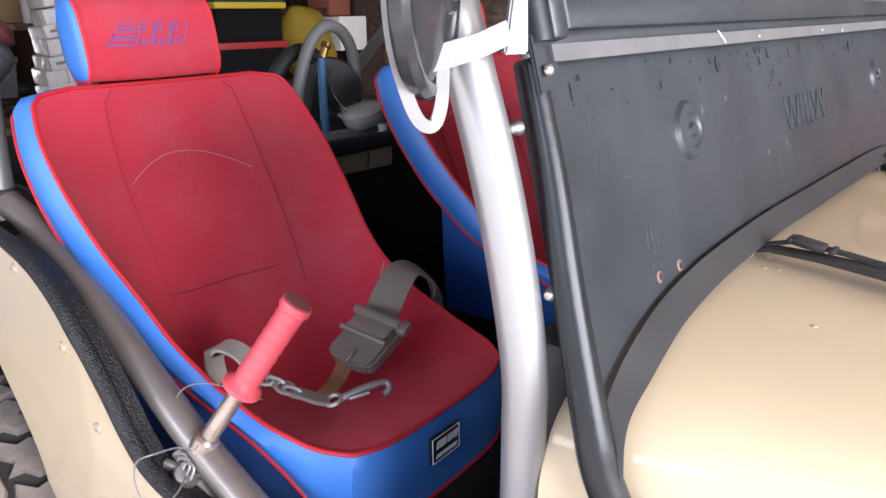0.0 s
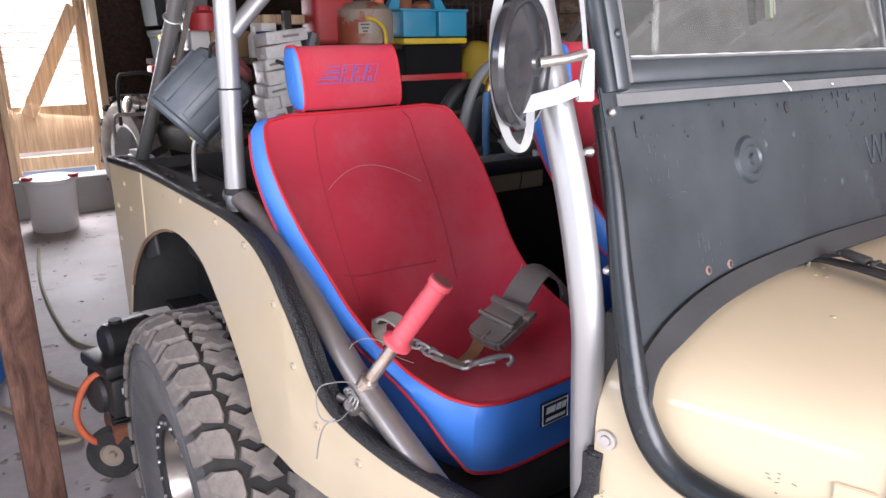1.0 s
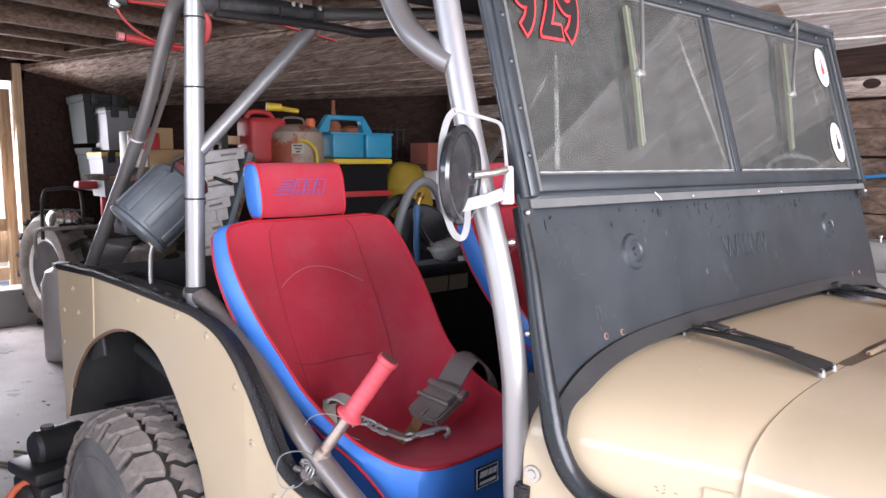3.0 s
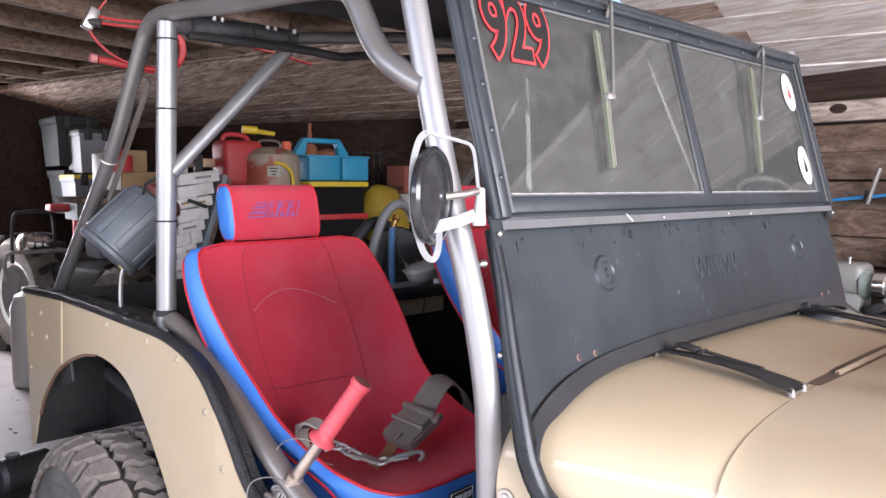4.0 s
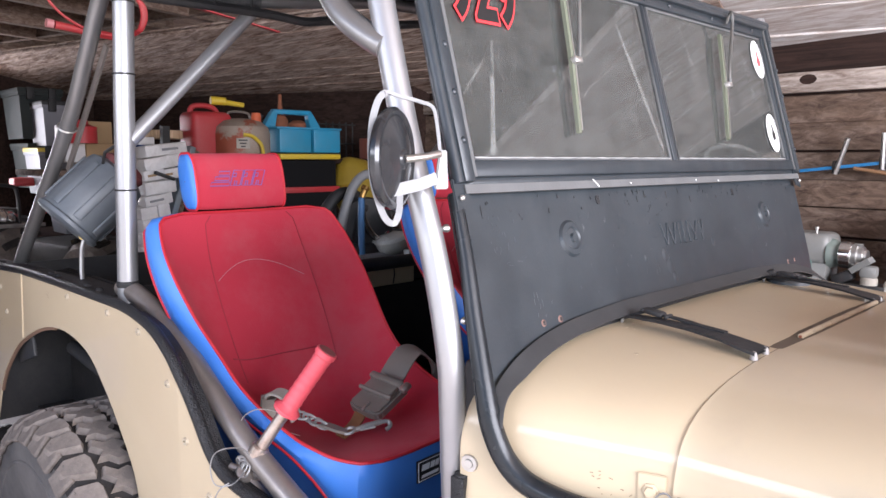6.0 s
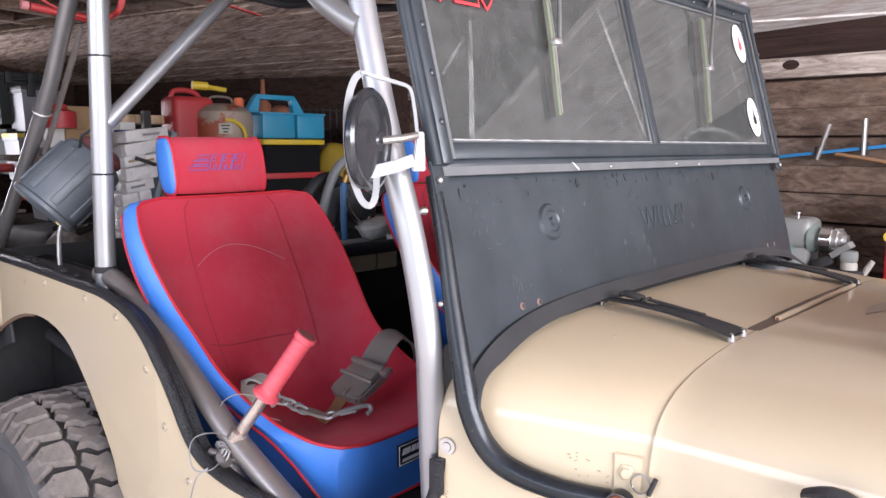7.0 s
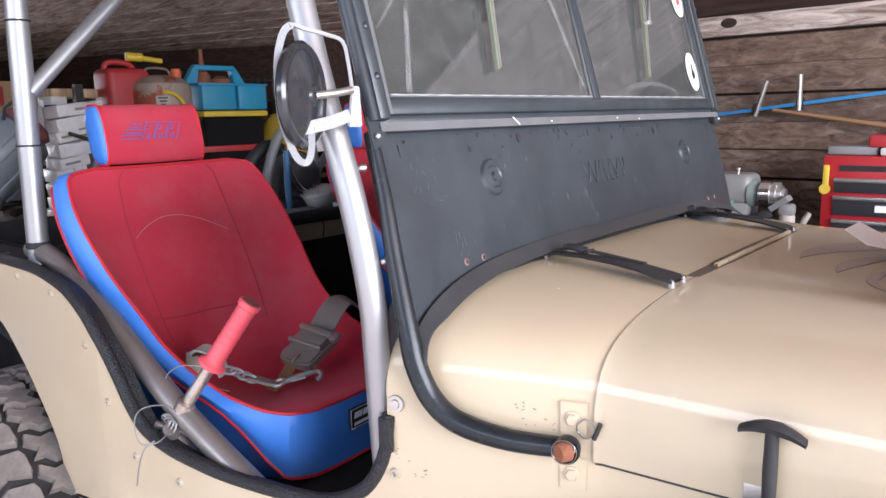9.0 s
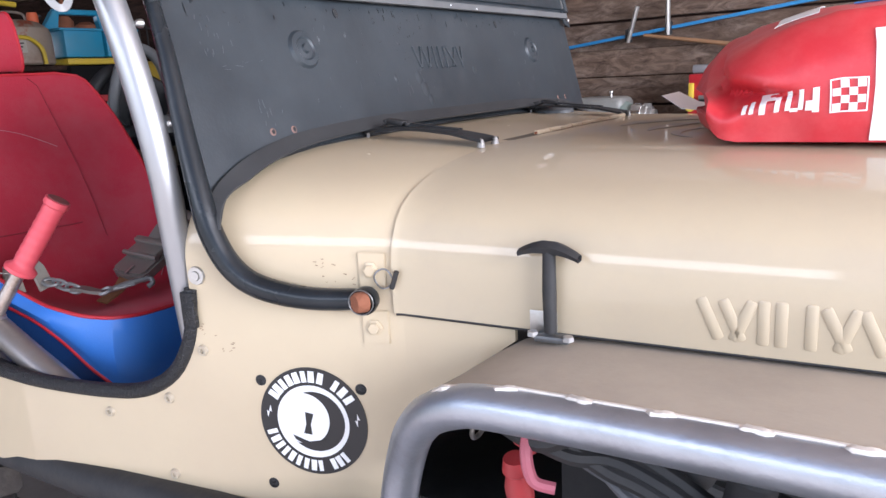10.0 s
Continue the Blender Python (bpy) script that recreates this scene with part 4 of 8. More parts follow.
SHAPES = [(-0.122, flipped(shoulder_lug(0)), 0.0), (-0.044, star_lug(0), 0.45), (0.038, star_lug(1), 0.0), (0.118, shoulder_lug(1), 0.5)]   # rows across the tread


def lug_mesh(zc, outl):
    b = bmesh.new()
    rings = []
    for h, k in ((-0.010, 1.03), (0.012, 0.95), (0.0175, 0.85)):
        ring = []
        for t, z in outl:
            zz = zc + z * k * 1.15
            rb = TR - max(0, abs(zz) - 0.115) * 0.75
            ang = (t * k + 0.35 * zz) / TR
            ring.append(b.verts.new(((rb + h) * math.cos(ang), (rb + h) * math.sin(ang), zz)))
        rings.append(ring)
    for p, q in zip(rings, rings[1:]):
        for j in range(len(p)):
            b.faces.new((p[j], p[(j + 1) % len(p)], q[(j + 1) % len(p)], q[j]))
    b.faces.new(rings[-1])
    return finish(b, "lug", RUBBER, 30)


LUGS = [lug_mesh(zc, o) for zc, o, off in SHAPES]
SIDELUG = finish(box(0.052, 0.058, 0.016, pose(0.416, 0, 0.1445, 0, 36, 0), 0.005, 1), "side_lug", RUBBER)
BOLT = finish(lathe([(0, 0.135), (0.0048, 0.135), (0.0052, 0.128)], pose(0.185, 0, 0), 8), "ring_bolt", STEEL)


DUSTYALLOY = mat("dusty_alloy", (0.33, 0.30, 0.27), 0.3, 0.9, 0.5, 0.2, 12, 150, 0.05, (0.16, 0.125, 0.10), 0.6, 9)


def wheel(x, y, s):
    w = new("wheel")
    w.parent = jeep
    w.matrix_local = pose(x, y, 0.36, 90 * s, 0, 0)   # the outer side faces local +z
    prof = [(0.175, -0.11), (0.215, -0.135), (0.30, -0.152), (0.36, -0.153), (0.40, -0.145), (0.431, -0.13), (0.440, -0.09), (0.442, 0), (0.440, 0.09), (0.431, 0.13), (0.408, 0.145), (0.375, 0.153), (0.365, 0.157), (0.35, 0.155), (0.30, 0.155), (0.235, 0.142), (0.215, 0.135), (0.175, 0.10)]
    part("tyre", lathe(prof[10:], None, 64), SIDEWALL, w, "dusty chunky mud-terrain tyre")
    part("inner_wall", lathe(prof[:6], None, 64), SIDEWALL, w)
    part("wall_ridge", lathe([(0.340, 0.1545), (0.343, 0.1575), (0.347, 0.1575), (0.350, 0.1545)], None, 64), SIDEWALL, w)
    # groove floor coloured darker for clean rubber and the shade between lugs
    part("tread_base", lathe(prof[5:11], None, 64), TYREDARK, w)
    for k, (zc, o, off) in enumerate(SHAPES):
        for i in range(NLUG):
            ob = new("lug", LUGS[k])
            ob.parent = w
            ob.matrix_local = pose(0, 0, 0, 0, 0, 360 * (i + off + 0.03 * math.sin(i * 2.4)) / NLUG)
    for i in range(NLUG):
        ob = new("side_lug", SIDELUG)
        ob.parent = w
        ob.matrix_local = pose(0, 0, 0, 0, 0, 360 * (i + 0.5 + 0.03 * math.sin(i * 2.4)) / NLUG + 5.2)
    part("rim", lathe([(0, 0.03), (0.05, 0.03), (0.06, 0.045), (0.07, 0.03), (0.11, 0.0), (0.145, -0.01), (0.16, 0.05), (0.168, 0.105), (0.185, 0.118), (0.18, 0.122), (0.165, 0.118), (0.155, 0.06)], None, 48), DUSTYALLOY, w, "dusty polished alloy rim")
    part("bead_ring", lathe([(0.168, 0.10), (0.168, 0.128), (0.202, 0.13), (0.206, 0.118)], None, 48), BLACK, w)
    for i in range(24):
        ob = new("ring_bolt", BOLT)
        ob.parent = w
        ob.matrix_local = pose(0, 0, 0, 0, 0, 15 * i)
    return w


for x in (-1.12, 0.857):
    for s in (1, -1):
        wheel(x, -s * 0.748, s)

# ---- small parts of the jeep ----
def side_frame(x, z, off=0.0, s=-1):
    """A pose on the body side: x along it, y up, z outwards."""
    sl = (half(x + 0.02) - half(x - 0.02)) / 0.04
    y = s * (half(x) + off)
    return frame_to((x, y, z), (1, s * sl, 0), (0, 0, 1)) if s < 0 else frame_to((x, y, z), (-1, -s * sl, 0), (0, 0, 1))


RIVETS = [(-0.936, 1.085), (-0.769, 1.071), (-0.638, 0.99), (-0.575, 0.89), (-0.505, 0.80), (-0.385, 0.782), (-0.127, 0.791), (-0.014, 0.826), (0.055, 0.904), (-1.2, 1.085), (-1.72, 0.97), (-1.76, 1.04), (-1.87, 0.85), (-1.85, 0.96), (-0.023, 0.706)]
for x, z in RIVETS:
    part("rivet", lathe([(0, 0.001), (0.0032, 0.001), (0.0036, 0.0045), (0.0068, 0.0042), (0.0085, 0.0)], side_frame(x, z), 12), BOLTTAN, jeep)
part("cowl_bolt", lathe([(0, 0.005), (0.006, 0.005), (0.007, 0.003), (0.012, 0.003), (0.013, 0)], side_frame(0.060, 1.009), 12), STEEL, jeep, "zinc washer-head bolt")
for x, z in ((0.133, 0.866), (0.268, 0.862), (0.135, 0.714)):
    part("drilled_hole", lathe([(0, 0.0015), (0.006, 0.0015), (0.008, 0.0)], side_frame(x, z), 12), TRIM, jeep)
# hinge plates with bolts and a pin on a wire ring
for z in (1.022, 0.948):
    pl = part("bolt_plate", plate([(-0.0175, -0.022), (0.0175, -0.022), (0.0175, 0.022), (-0.0175, 0.022)], 0.004, side_frame(0.295, z, 0.0030), bevel=0.0012), TAN, jeep)
    part("plate_bolt", lathe([(0, 0.006), (0.007, 0.006), (0.008, 0.003), (0.011, 0.002), (0.011, 0)], side_frame(0.294, z, 0.0030), 6), TAN, pl)
m = side_frame(0.313, 1.013, 0.010)
part("pin_ring", sweep([m @ Vector((0.0118 * math.cos(a), 0.0118 * math.sin(a), 0.002 * math.sin(3 * a))) for a in [i * math.pi / 9 for i in range(18)]], 0.0012, 6, True), TUBEGREY, jeep, "wire ring with a lock pin")
part("lock_pin", sweep([m @ Vector((0.010, -0.012, 0.0)), m @ Vector((0.018, 0.010, 0.002))], 0.0032, 8), BLACK, jeep)
part("pivot_cup", lathe([(0.0132, 0.002), (0.0165, 0.004), (0.0175, -0.002), (0.0165, -0.012), (0.012, -0.016)], side_frame(0.299, 0.989, 0.028), 20), ARMBLACK, ws)
part("retaining_ring", sweep([side_frame(0.299, 0.989, 0.0335) @ Vector((0.0155 * math.cos(a), 0.0155 * math.sin(a), 0.0)) for a in [i * math.pi / 10 for i in range(20)]], 0.0008, 5, True), TUBEGREY, ws)

# round maker's sticker on the body side: a ring of plain marks, a plain crescent inside
STAINBROWN = mat("brown_scuff", (0.20, 0.14, 0.09), 0.8, bump=0)
DM = side_frame(0.201, 0.812, 0.0012) @ pose(0, 0, 0, 0, 0, -6)
LABELBLACK = mat("sticker_black", (0.012, 0.012, 0.013), 0.4, bump=0, var=0.03)
LABELWHITE = mat("sticker_white", (0.80, 0.80, 0.79), 0.4, bump=0, var=0.03)
LABELRED = mat("sticker_red", (0.72, 0.045, 0.05), 0.4, bump=0, var=0.03)
stk = part("round_sticker", plate(disc_outline(0.0765, 56), 0.001, DM), LABELBLACK, jeep, "round black and white shop sticker with plain marks")
part("sticker_disc", plate(disc_outline(0.0515, 48), 0.0006, DM @ pose(0, 0, 0.0007)), LABELWHITE, stk)
part("sticker_moon", plate(disc_outline(0.0425, 40, 0.003, 0.001), 0.0005, DM @ pose(0, 0, 0.0013)), LABELBLACK, stk)
part("sticker_moon_face", plate(disc_outline(0.0365, 40, -0.0125, 0.003), 0.0005, DM @ pose(0, 0, 0.0019)), LABELWHITE, stk)
part("sticker_emblem", plate([(-0.006, -0.018), (0.006, -0.018), (0.0035, -0.004), (0.007, 0.012), (-0.005, 0.013), (-0.003, -0.004)], 0.0004, DM @ pose(-0.006, 0, 0.0024)), LABELBLACK, stk)
part("sticker_emblem", plate([(-0.024, -0.006), (0.0, -0.012), (0.026, -0.004), (0.012, -0.014), (-0.008, -0.017), (-0.020, -0.012)], 0.0004, DM @ pose(-0.004, -0.017, 0.0024)), LABELBLACK, stk)
rows = [(a, 0.0041) for a in (152, 143, 133.5, 123.5, 113.5, 103.5, 93.5, 82)] + [(a, 0.0043) for a in (62, 50.5, 39)] + [(a, 0.0036) for a in (203, 213, 222.5, 232, 242, 252, 262, 272, 281)] + [(a, 0.0036) for a in (299, 308, 317)]
for k, (a, w) in enumerate(rows):
    w *= 1 + 0.14 * math.sin(k * 2.2)
    part("sticker_mark", plate([(-w, -0.0078), (w, -0.0078), (w * 0.92, 0.0078), (-w * 0.92, 0.0078)], 0.0005, DM @ pose(0, 0, 0.0008, 0, 0, a - 90) @ pose(0, 0.0638, 0)), LABELWHITE, stk)
for a in (176, 12):
    part("sticker_mark", plate([(-0.009, 0.001), (0.0, 0.0035), (-0.001, 0.0005), (0.009, -0.001), (0.0, -0.0035), (0.001, -0.0005)], 0.0005, DM @ pose(0, 0, 0.0008, 0, 0, a - 90) @ pose(0, 0.0638, 0)), LABELWHITE, stk)

# T-shaped rubber hood latch on its steel foot
DARKZINC = mat("dark_zinc", (0.13, 0.13, 0.13), 0.45, 0.5, 0.5, 0.2, 20, 150, 0.1)
latch = new("hood_latch")
latch.parent = jeep
tagged(latch, "black rubber T-handle hood latch")
LM = side_frame(0.525, 1.018, 0.017)
part("latch_handle", loft([[LM @ Vector((x, 0.048 - 8.0 * x * x - 0.05 * x + dy, dz)) for dy, dz in ((0.007 - abs(x) * 0.12, -0.007), (0.009 - abs(x) * 0.12, 0.002), (0.002, 0.009), (-0.006 + abs(x) * 0.1, 0.006), (-0.006 + abs(x) * 0.1, -0.006))] for x in (-0.0335, -0.028, -0.018, -0.007, 0.007, 0.018, 0.028, 0.0335)], closed=True), BLACK, latch)
part("latch_strap", sweep([LM @ Vector((0, 0.045, 0.0)), LM @ Vector((0, 0.0, 0.001)), LM @ Vector((0, -0.046, 0.0))], [0.0070, 0.0078, 0.0070], 10), BLACK, latch)
part("latch_foot", box(0.040, 0.008, 0.018, LM @ pose(0.002, -0.053, -0.002), 0.003), DARKZINC, latch, "zinc steel latch foot")
part("latch_plate", box(0.032, 0.026, 0.003, LM @ pose(-0.012, -0.040, -0.0125), 0.001), STEEL, latch, "bare zinc backing plate")
for dx in (-0.021, 0.021):
    part("foot_bolt", lathe([(0, 0.005), (0.006, 0.005), (0.0065, 0)], pose(0.527 + dx, -half(0.527) - 0.022, 0.967), 6), GREYTUBE, latch)

# pressed letters of the maker's mark, kept as plain bars
for x, lean in ((0.684, 24), (0.7045, 24), (0.7145, -22), (0.7325, 0), (0.748, 0), (0.7735, 0), (0.794, 26), (0.8035, -20), (0.8235, 24)):
    part("pressed_mark", box(0.0125, 0.047, 0.0080, side_frame(x, 1.002, 0.0028) @ pose(0, 0, 0, 0, 0, lean), 0.0038), HOODTAN, hood)

# piano hinge and hold-down straps on the hood
for k in range(9):
    y = -0.18 + 0.40 * (k + 0.5) / 9
    part("hinge_knuckle", sweep([(0.3195, y - 0.0208, 1.1515), (0.3195, y + 0.0208, 1.1515)], 0.0050 if k % 2 else 0.0047, 10), HOODTAN, hood)
part("strap_cap", lathe([(0.046, 0.0), (0.045, 0.010), (0.036, 0.019), (0.020, 0.024), (0, 0.025)], pose(0.118, 0.318, 1.150), 24), PLASTIC, jeep, "round grey cap under the strap buckle")
part("strap_cap_clip", box(0.020, 0.034, 0.022, pose(0.085, 0.300, 1.170, 0, -12, 20), 0.003), BLACK, jeep)
DULLZINC = mat("dull_zinc", (0.30, 0.285, 0.27), 0.55, 0.4, 0.4, 0.2, 30, 200, 0.1)
part("hinge_pin", sweep([(0.3195, -0.1815, 1.1517), (0.3195, 0.2215, 1.1517)], 0.0022, 8), RUST, hood)
for s, sh, sl in ((-1, 0.0, 0.0), (1, -0.036, -0.052)):
    strap = part("hold_down_strap", loft([[(x, s * (yc + sh + sl * (x - 0.078) / 0.241 - w), z), (x, s * (yc + sh + sl * (x - 0.078) / 0.241 - w), z + 0.004), (x, s * (yc + sh + sl * (x - 0.078) / 0.241 + w), z + 0.004), (x, s * (yc + sh + sl * (x - 0.078) / 0.241 + w), z)] for x, yc, w, z in
                                         ((0.078, 0.310, 0.008, 1.163), (0.10, 0.311, 0.010, 1.168), (0.15, 0.314, 0.012, 1.169), (0.21, 0.318, 0.016, 1.167), (0.26, 0.322, 0.021, 1.163), (0.30, 0.326, 0.026, 1.1565), (0.319, 0.327, 0.026, 1.153))], closed=True), BLACK, jeep, "black rubber hold-down strap with buckle")
    part("strap_tail", sweep([(0.082, s * (0.302 + sh), 1.168), (0.12, s * (0.298 + sh), 1.179), (0.17, s * (0.300 + sh), 1.176), (0.22, s * (0.303 + sh), 1.171), (0.255, s * (0.304 + sh), 1.168)], 0, flat=(0.012, 0.003), up=(0, 0, 1)), BLACK, strap)
    part("strap_buckle", box(0.034, 0.019, 0.009, pose(0.135, s * (0.302 + sh), 1.180, 0, 8, 0), 0.003), BLACK, strap)
    for dx in (-0.02, 0.022):
        part("buckle_edge", box(0.006, 0.022, 0.006, pose(0.137 + dx, s * (0.302 + sh), 1.180 - 0.12 * dx, 0, 8, 0), 0.002), BLACK, strap)
    part("strap_loop", sweep([(0.070 + 0.011 * math.cos(a), s * (0.311 + sh), 1.161 + 0.011 * math.sin(a)) for a in [i * math.pi / 7 for i in range(14)]], 0.0028, 6, True), DULLZINC, strap)
    for dy in (-0.020, 0.020):
        part("strap_stud", dome(0.0058, 0.011, pose(0.3155, s * (0.326 + sh + sl + dy), 1.148), 10), DULLZINC, strap)
for x, y in ((0.182, -0.436), (0.103, -0.335), (0.116, -0.332), (0.094, -0.30), (0.28, 0.12), (0.2, -0.05), (0.25, -0.18)):
    part("hood_screw", dome(0.0034, 0.0008, pose(x, y, cowl_z(x, y)), 8), HOODTAN, jeep)

PALERUST = mat("pale_rust", (0.20, 0.12, 0.10), 0.8, 0, 0.3, 0.3, 60, 200, 0.3)
# windshield details, in the plane of the frame
def wsp(u, v, n=0.0):
    return WSM @ pose(u, v, n)


def wtp(u, v, n=0.0):
    return WTM @ pose(u, v, n)


for s in (-1, 1):
    part("pressed_boss", lathe([(0, 0.008), (0.006, 0.008), (0.008, 0.004), (0.016, 0.003), (0.019, 0.0055), (0.027, 0.0045), (0.031, 0.0)], wsp(s * 0.388, -0.097), 32), FRAMEBLACK, ws)
    for du in (-0.02, 0.022):
        hole = part("rusty_hole", dome(0.0058, 0.0012, wsp(s * 0.482 + du, -0.219), 12), PALERUST, ws)
        part("hole_centre", plate(disc_outline(0.0028, 10, sy=1.3), 0.0005, wsp(s * 0.482 + du, -0.219, 0.0016)), TRIM, hole)
for u, v in ((-0.289, -0.036), (0.245, -0.039)):
    part("panel_hole", plate(disc_outline(0.0055, 14, sy=1.5), 0.001, wsp(u, v, 0.0012)), TRIM, ws)
for k, (u, lean) in enumerate(((-0.094, 14), (-0.080, -14), (-0.066, 14), (-0.052, -14), (-0.034, 0), (-0.016, 0), (0.004, 0), (0.024, 26), (0.034, -26), (0.056, 10), (0.064, -12))):
    part("pressed_mark", box(0.0052, 0.044, 0.005, wsp(u, -0.112) @ pose(0, 0, 0, 0, 0, lean), 0.002), FRAMEBLACK, ws)
for u in (-0.011, 0.009):
    part("pressed_mark", box(0.012, 0.0052, 0.005, wsp(u, -0.132), 0.002), FRAMEBLACK, ws)
for u, v, a, ln in ((-0.31, -0.01, 40, 0.011), (-0.2, -0.013, 10, 0.0022), (0.05, -0.012, -20, 0.0025), (0.15, -0.015, 30, 0.002)):
    part("paint_chip", plate([(-ln, -0.0007), (ln, -0.0014), (ln * 0.8, 0.0012), (-ln * 0.7, 0.001)], 0.0006, wsp(u, v, 0.019) @ pose(0, 0, 0, 0, 0, -a)), LABELWHITE, ws)
for s in (-1, 1):
    for v in (0.06, 0.13, 0.2, 0.27, 0.345):
        part("frame_screw", dome(0.0055, 0.003, wtp(-0.622 if s < 0 else 0.607, v, 0.016), 10), FRAMEBLACK, ws)
    for v in (-0.19, -0.06) if s < 0 else ():
        part("side_bolt", dome(0.006, 0.008, frame_to(WSM @ Vector((s * 0.655, v, -0.01)), (1, 0, 0), (0, 0, 1) if s < 0 else (0, 0, -1)), 10), STEEL, ws, "zinc dome bolt")
    part("hinge_bracket", plate([(-0.017, -0.030), (0.012, -0.022), (0.017, 0.004), (0.010, 0.016), (-0.017, 0.016)] if s < 0 else [(0.017, -0.030), (0.017, 0.016), (-0.010, 0.016), (-0.017, 0.004), (-0.012, -0.022)], 0.004, wsp(-0.634 if s < 0 else 0.606, -0.012, 0.0145), bevel=0.0015), FRAMEBLACK, ws, "folded black hinge bracket")
    part("bracket_bolt", dome(0.0045, 0.003, wsp(-0.640 if s < 0 else 0.612, -0.024, 0.0185), 8), STEEL, ws)
rnd = random.Random(33)
SCRATCH = mat("bare_scratch", (0.10, 0.107, 0.113), 0.6, bump=0)
for cu, cv, su, sv, n, lean in ((-0.55, -0.075, 0.035, 0.03, 14, 86), (-0.50, -0.19, 0.03, 0.02, 8, 82), (-0.12, -0.15, 0.03, 0.03, 8, 80), (0.05, -0.05, 0.30, 0.02, 12, 87), (-0.52, -0.120, 0.05, 0.006, 6, 3), (0.40, -0.12, 0.10, 0.06, 8, 75), (-0.25, -0.12, 0.16, 0.06, 10, 80)):
    for k in range(n):
        ln, w = rnd.uniform(0.0012, 0.0065), rnd.uniform(0.00012, 0.00038)
        part("paint_scratch", plate([(-ln, -w), (ln, -w * 0.4), (ln * 0.9, w), (-ln * 0.8, w * 0.7)], 0.0003, wsp(cu + rnd.uniform(-su, su), cv + rnd.uniform(-sv, sv), 0.0006) @ pose(0, 0, 0, 0, 0, lean + rnd.uniform(-14, 14))), SCRATCH, ws)
for cu, su, n, far in ((-0.55, 0.06, 9, 0.05), (-0.17, 0.09, 26, 0.10), (-0.09, 0.05, 12, 0.15), (0.10, 0.10, 8, 0.03), (0.36, 0.20, 8, 0.03)):
    for k in range(n):      # dark drips and spatter that start under the hinge strip
        q = rnd.random() ** 2
        ln, w = rnd.uniform(0.0012, 0.005) * (1.3 - q), rnd.uniform(0.0003, 0.0009)
        part("dark_drip", plate([(-w, 0), (w, 0), (w * 0.9, -ln), (-w * 0.8, -ln)], 0.0003, wsp(cu + rnd.uniform(-su, su), -0.022 - q * far, 0.0006)), TRIM, ws)
for u, v, r in ((-0.105, -0.150, 0.007), (-0.095, -0.172, 0.008), (-0.085, -0.195, 0.006), (0.10, -0.140, 0.005), (-0.175, -0.150, 0.004)):
    part("panel_dent", lathe([(0, 0.0016), (r * 0.5, 0.0013), (r, 0.0005), (r * 1.6, -0.0002)], wsp(u, v) @ Matrix.Diagonal((1.0, 1.4, 1, 1)), 18), FRAMEBLACK, ws)
# top rail bolts and wipers
WIPERGREEN = mat("wiper_blade_green", (0.14, 0.155, 0.11), 0.45)
for u in (-0.52, -0.3, -0.1, 0.0, 0.1, 0.3, 0.52):
    part("rail_bolt", dome(0.0055, 0.005, wtp(u, 0.370, 0.008), 8), FRAMEBLACK, ws)
for u0, ut, um, u1 in ((-0.262, -0.294, -0.311, -0.330), (0.357, 0.319, 0.281, 0.242)):
    wp = part("wiper_arm", sweep(spline([WTM @ Vector(p) for p in ((u0 + 0.012, 0.366, 0.012), (u0 + 0.008, 0.384, 0.026), (u0, 0.380, 0.034), (u0 - 0.006, 0.345, 0.030), (um + 0.022, 0.25, 0.024), (um + 0.013, 0.208, 0.020))], 4), 0.0036, 8), mat("dull_wiper_steel", (0.17, 0.172, 0.165), 0.4, 0.6), ws, "wiper with a pale blade")
    part("wiper_blade", sweep([WTM @ Vector(p) for p in ((ut, 0.333, 0.010), (um, 0.208, 0.012), (u1, 0.079, 0.010))], 0, flat=(0.007, 0.007), up=WTM.to_3x3() @ Vector((0, 0, 1))), WIPERGREEN, wp)
    part("blade_spine", sweep([WTM @ Vector(p) for p in ((ut + 0.0045, 0.328, 0.014), (um + 0.0045, 0.208, 0.016), (u1 + 0.0045, 0.083, 0.014))], 0, flat=(0.0024, 0.003), up=WTM.to_3x3() @ Vector((0, 0, 1))), STEEL, wp)
    part("wiper_joint", box(0.020, 0.012, 0.014, wtp(um + 0.006, 0.206, 0.018), 0.003), STEEL, wp)
# smears and wiped arcs on the panes
def film_strip(pts, widths, material=SMEAR):
    rows = []
    for (u, v), w in zip(pts, widths):
        rows.append([WTM @ Vector((u - w, v, 0.0006)), WTM @ Vector((u + w, v, 0.0006))])
    part("dust_smear", loft(rows), material, ws).visible_shadow = False


film_strip([(-0.117, 0.303), (-0.098, 0.24), (-0.072, 0.16), (-0.040, 0.060)], (0.002, 0.006, 0.006, 0.004))
film_strip([(-0.499, 0.226), (-0.514, 0.17), (-0.530, 0.11), (-0.548, 0.044)], (0.003, 0.005, 0.005, 0.006))
film_strip([(-0.52, 0.20), (-0.55, 0.17), (-0.585, 0.135)], (0.002, 0.004, 0.003), FAINTSMEAR)
film_strip([(0.45, 0.30), (0.465, 0.20), (0.48, 0.12)], (0.004, 0.008, 0.004), FAINTSMEAR)
film_strip([(0.14, 0.33), (0.16, 0.27), (0.18, 0.21)], (0.003, 0.005, 0.003), FAINTSMEAR)
arc = [(0.272 + 0.148 * math.cos(math.pi * i / 16), 0.038 + 0.036 * math.sin(math.pi * i / 16)) for i in range(17)]
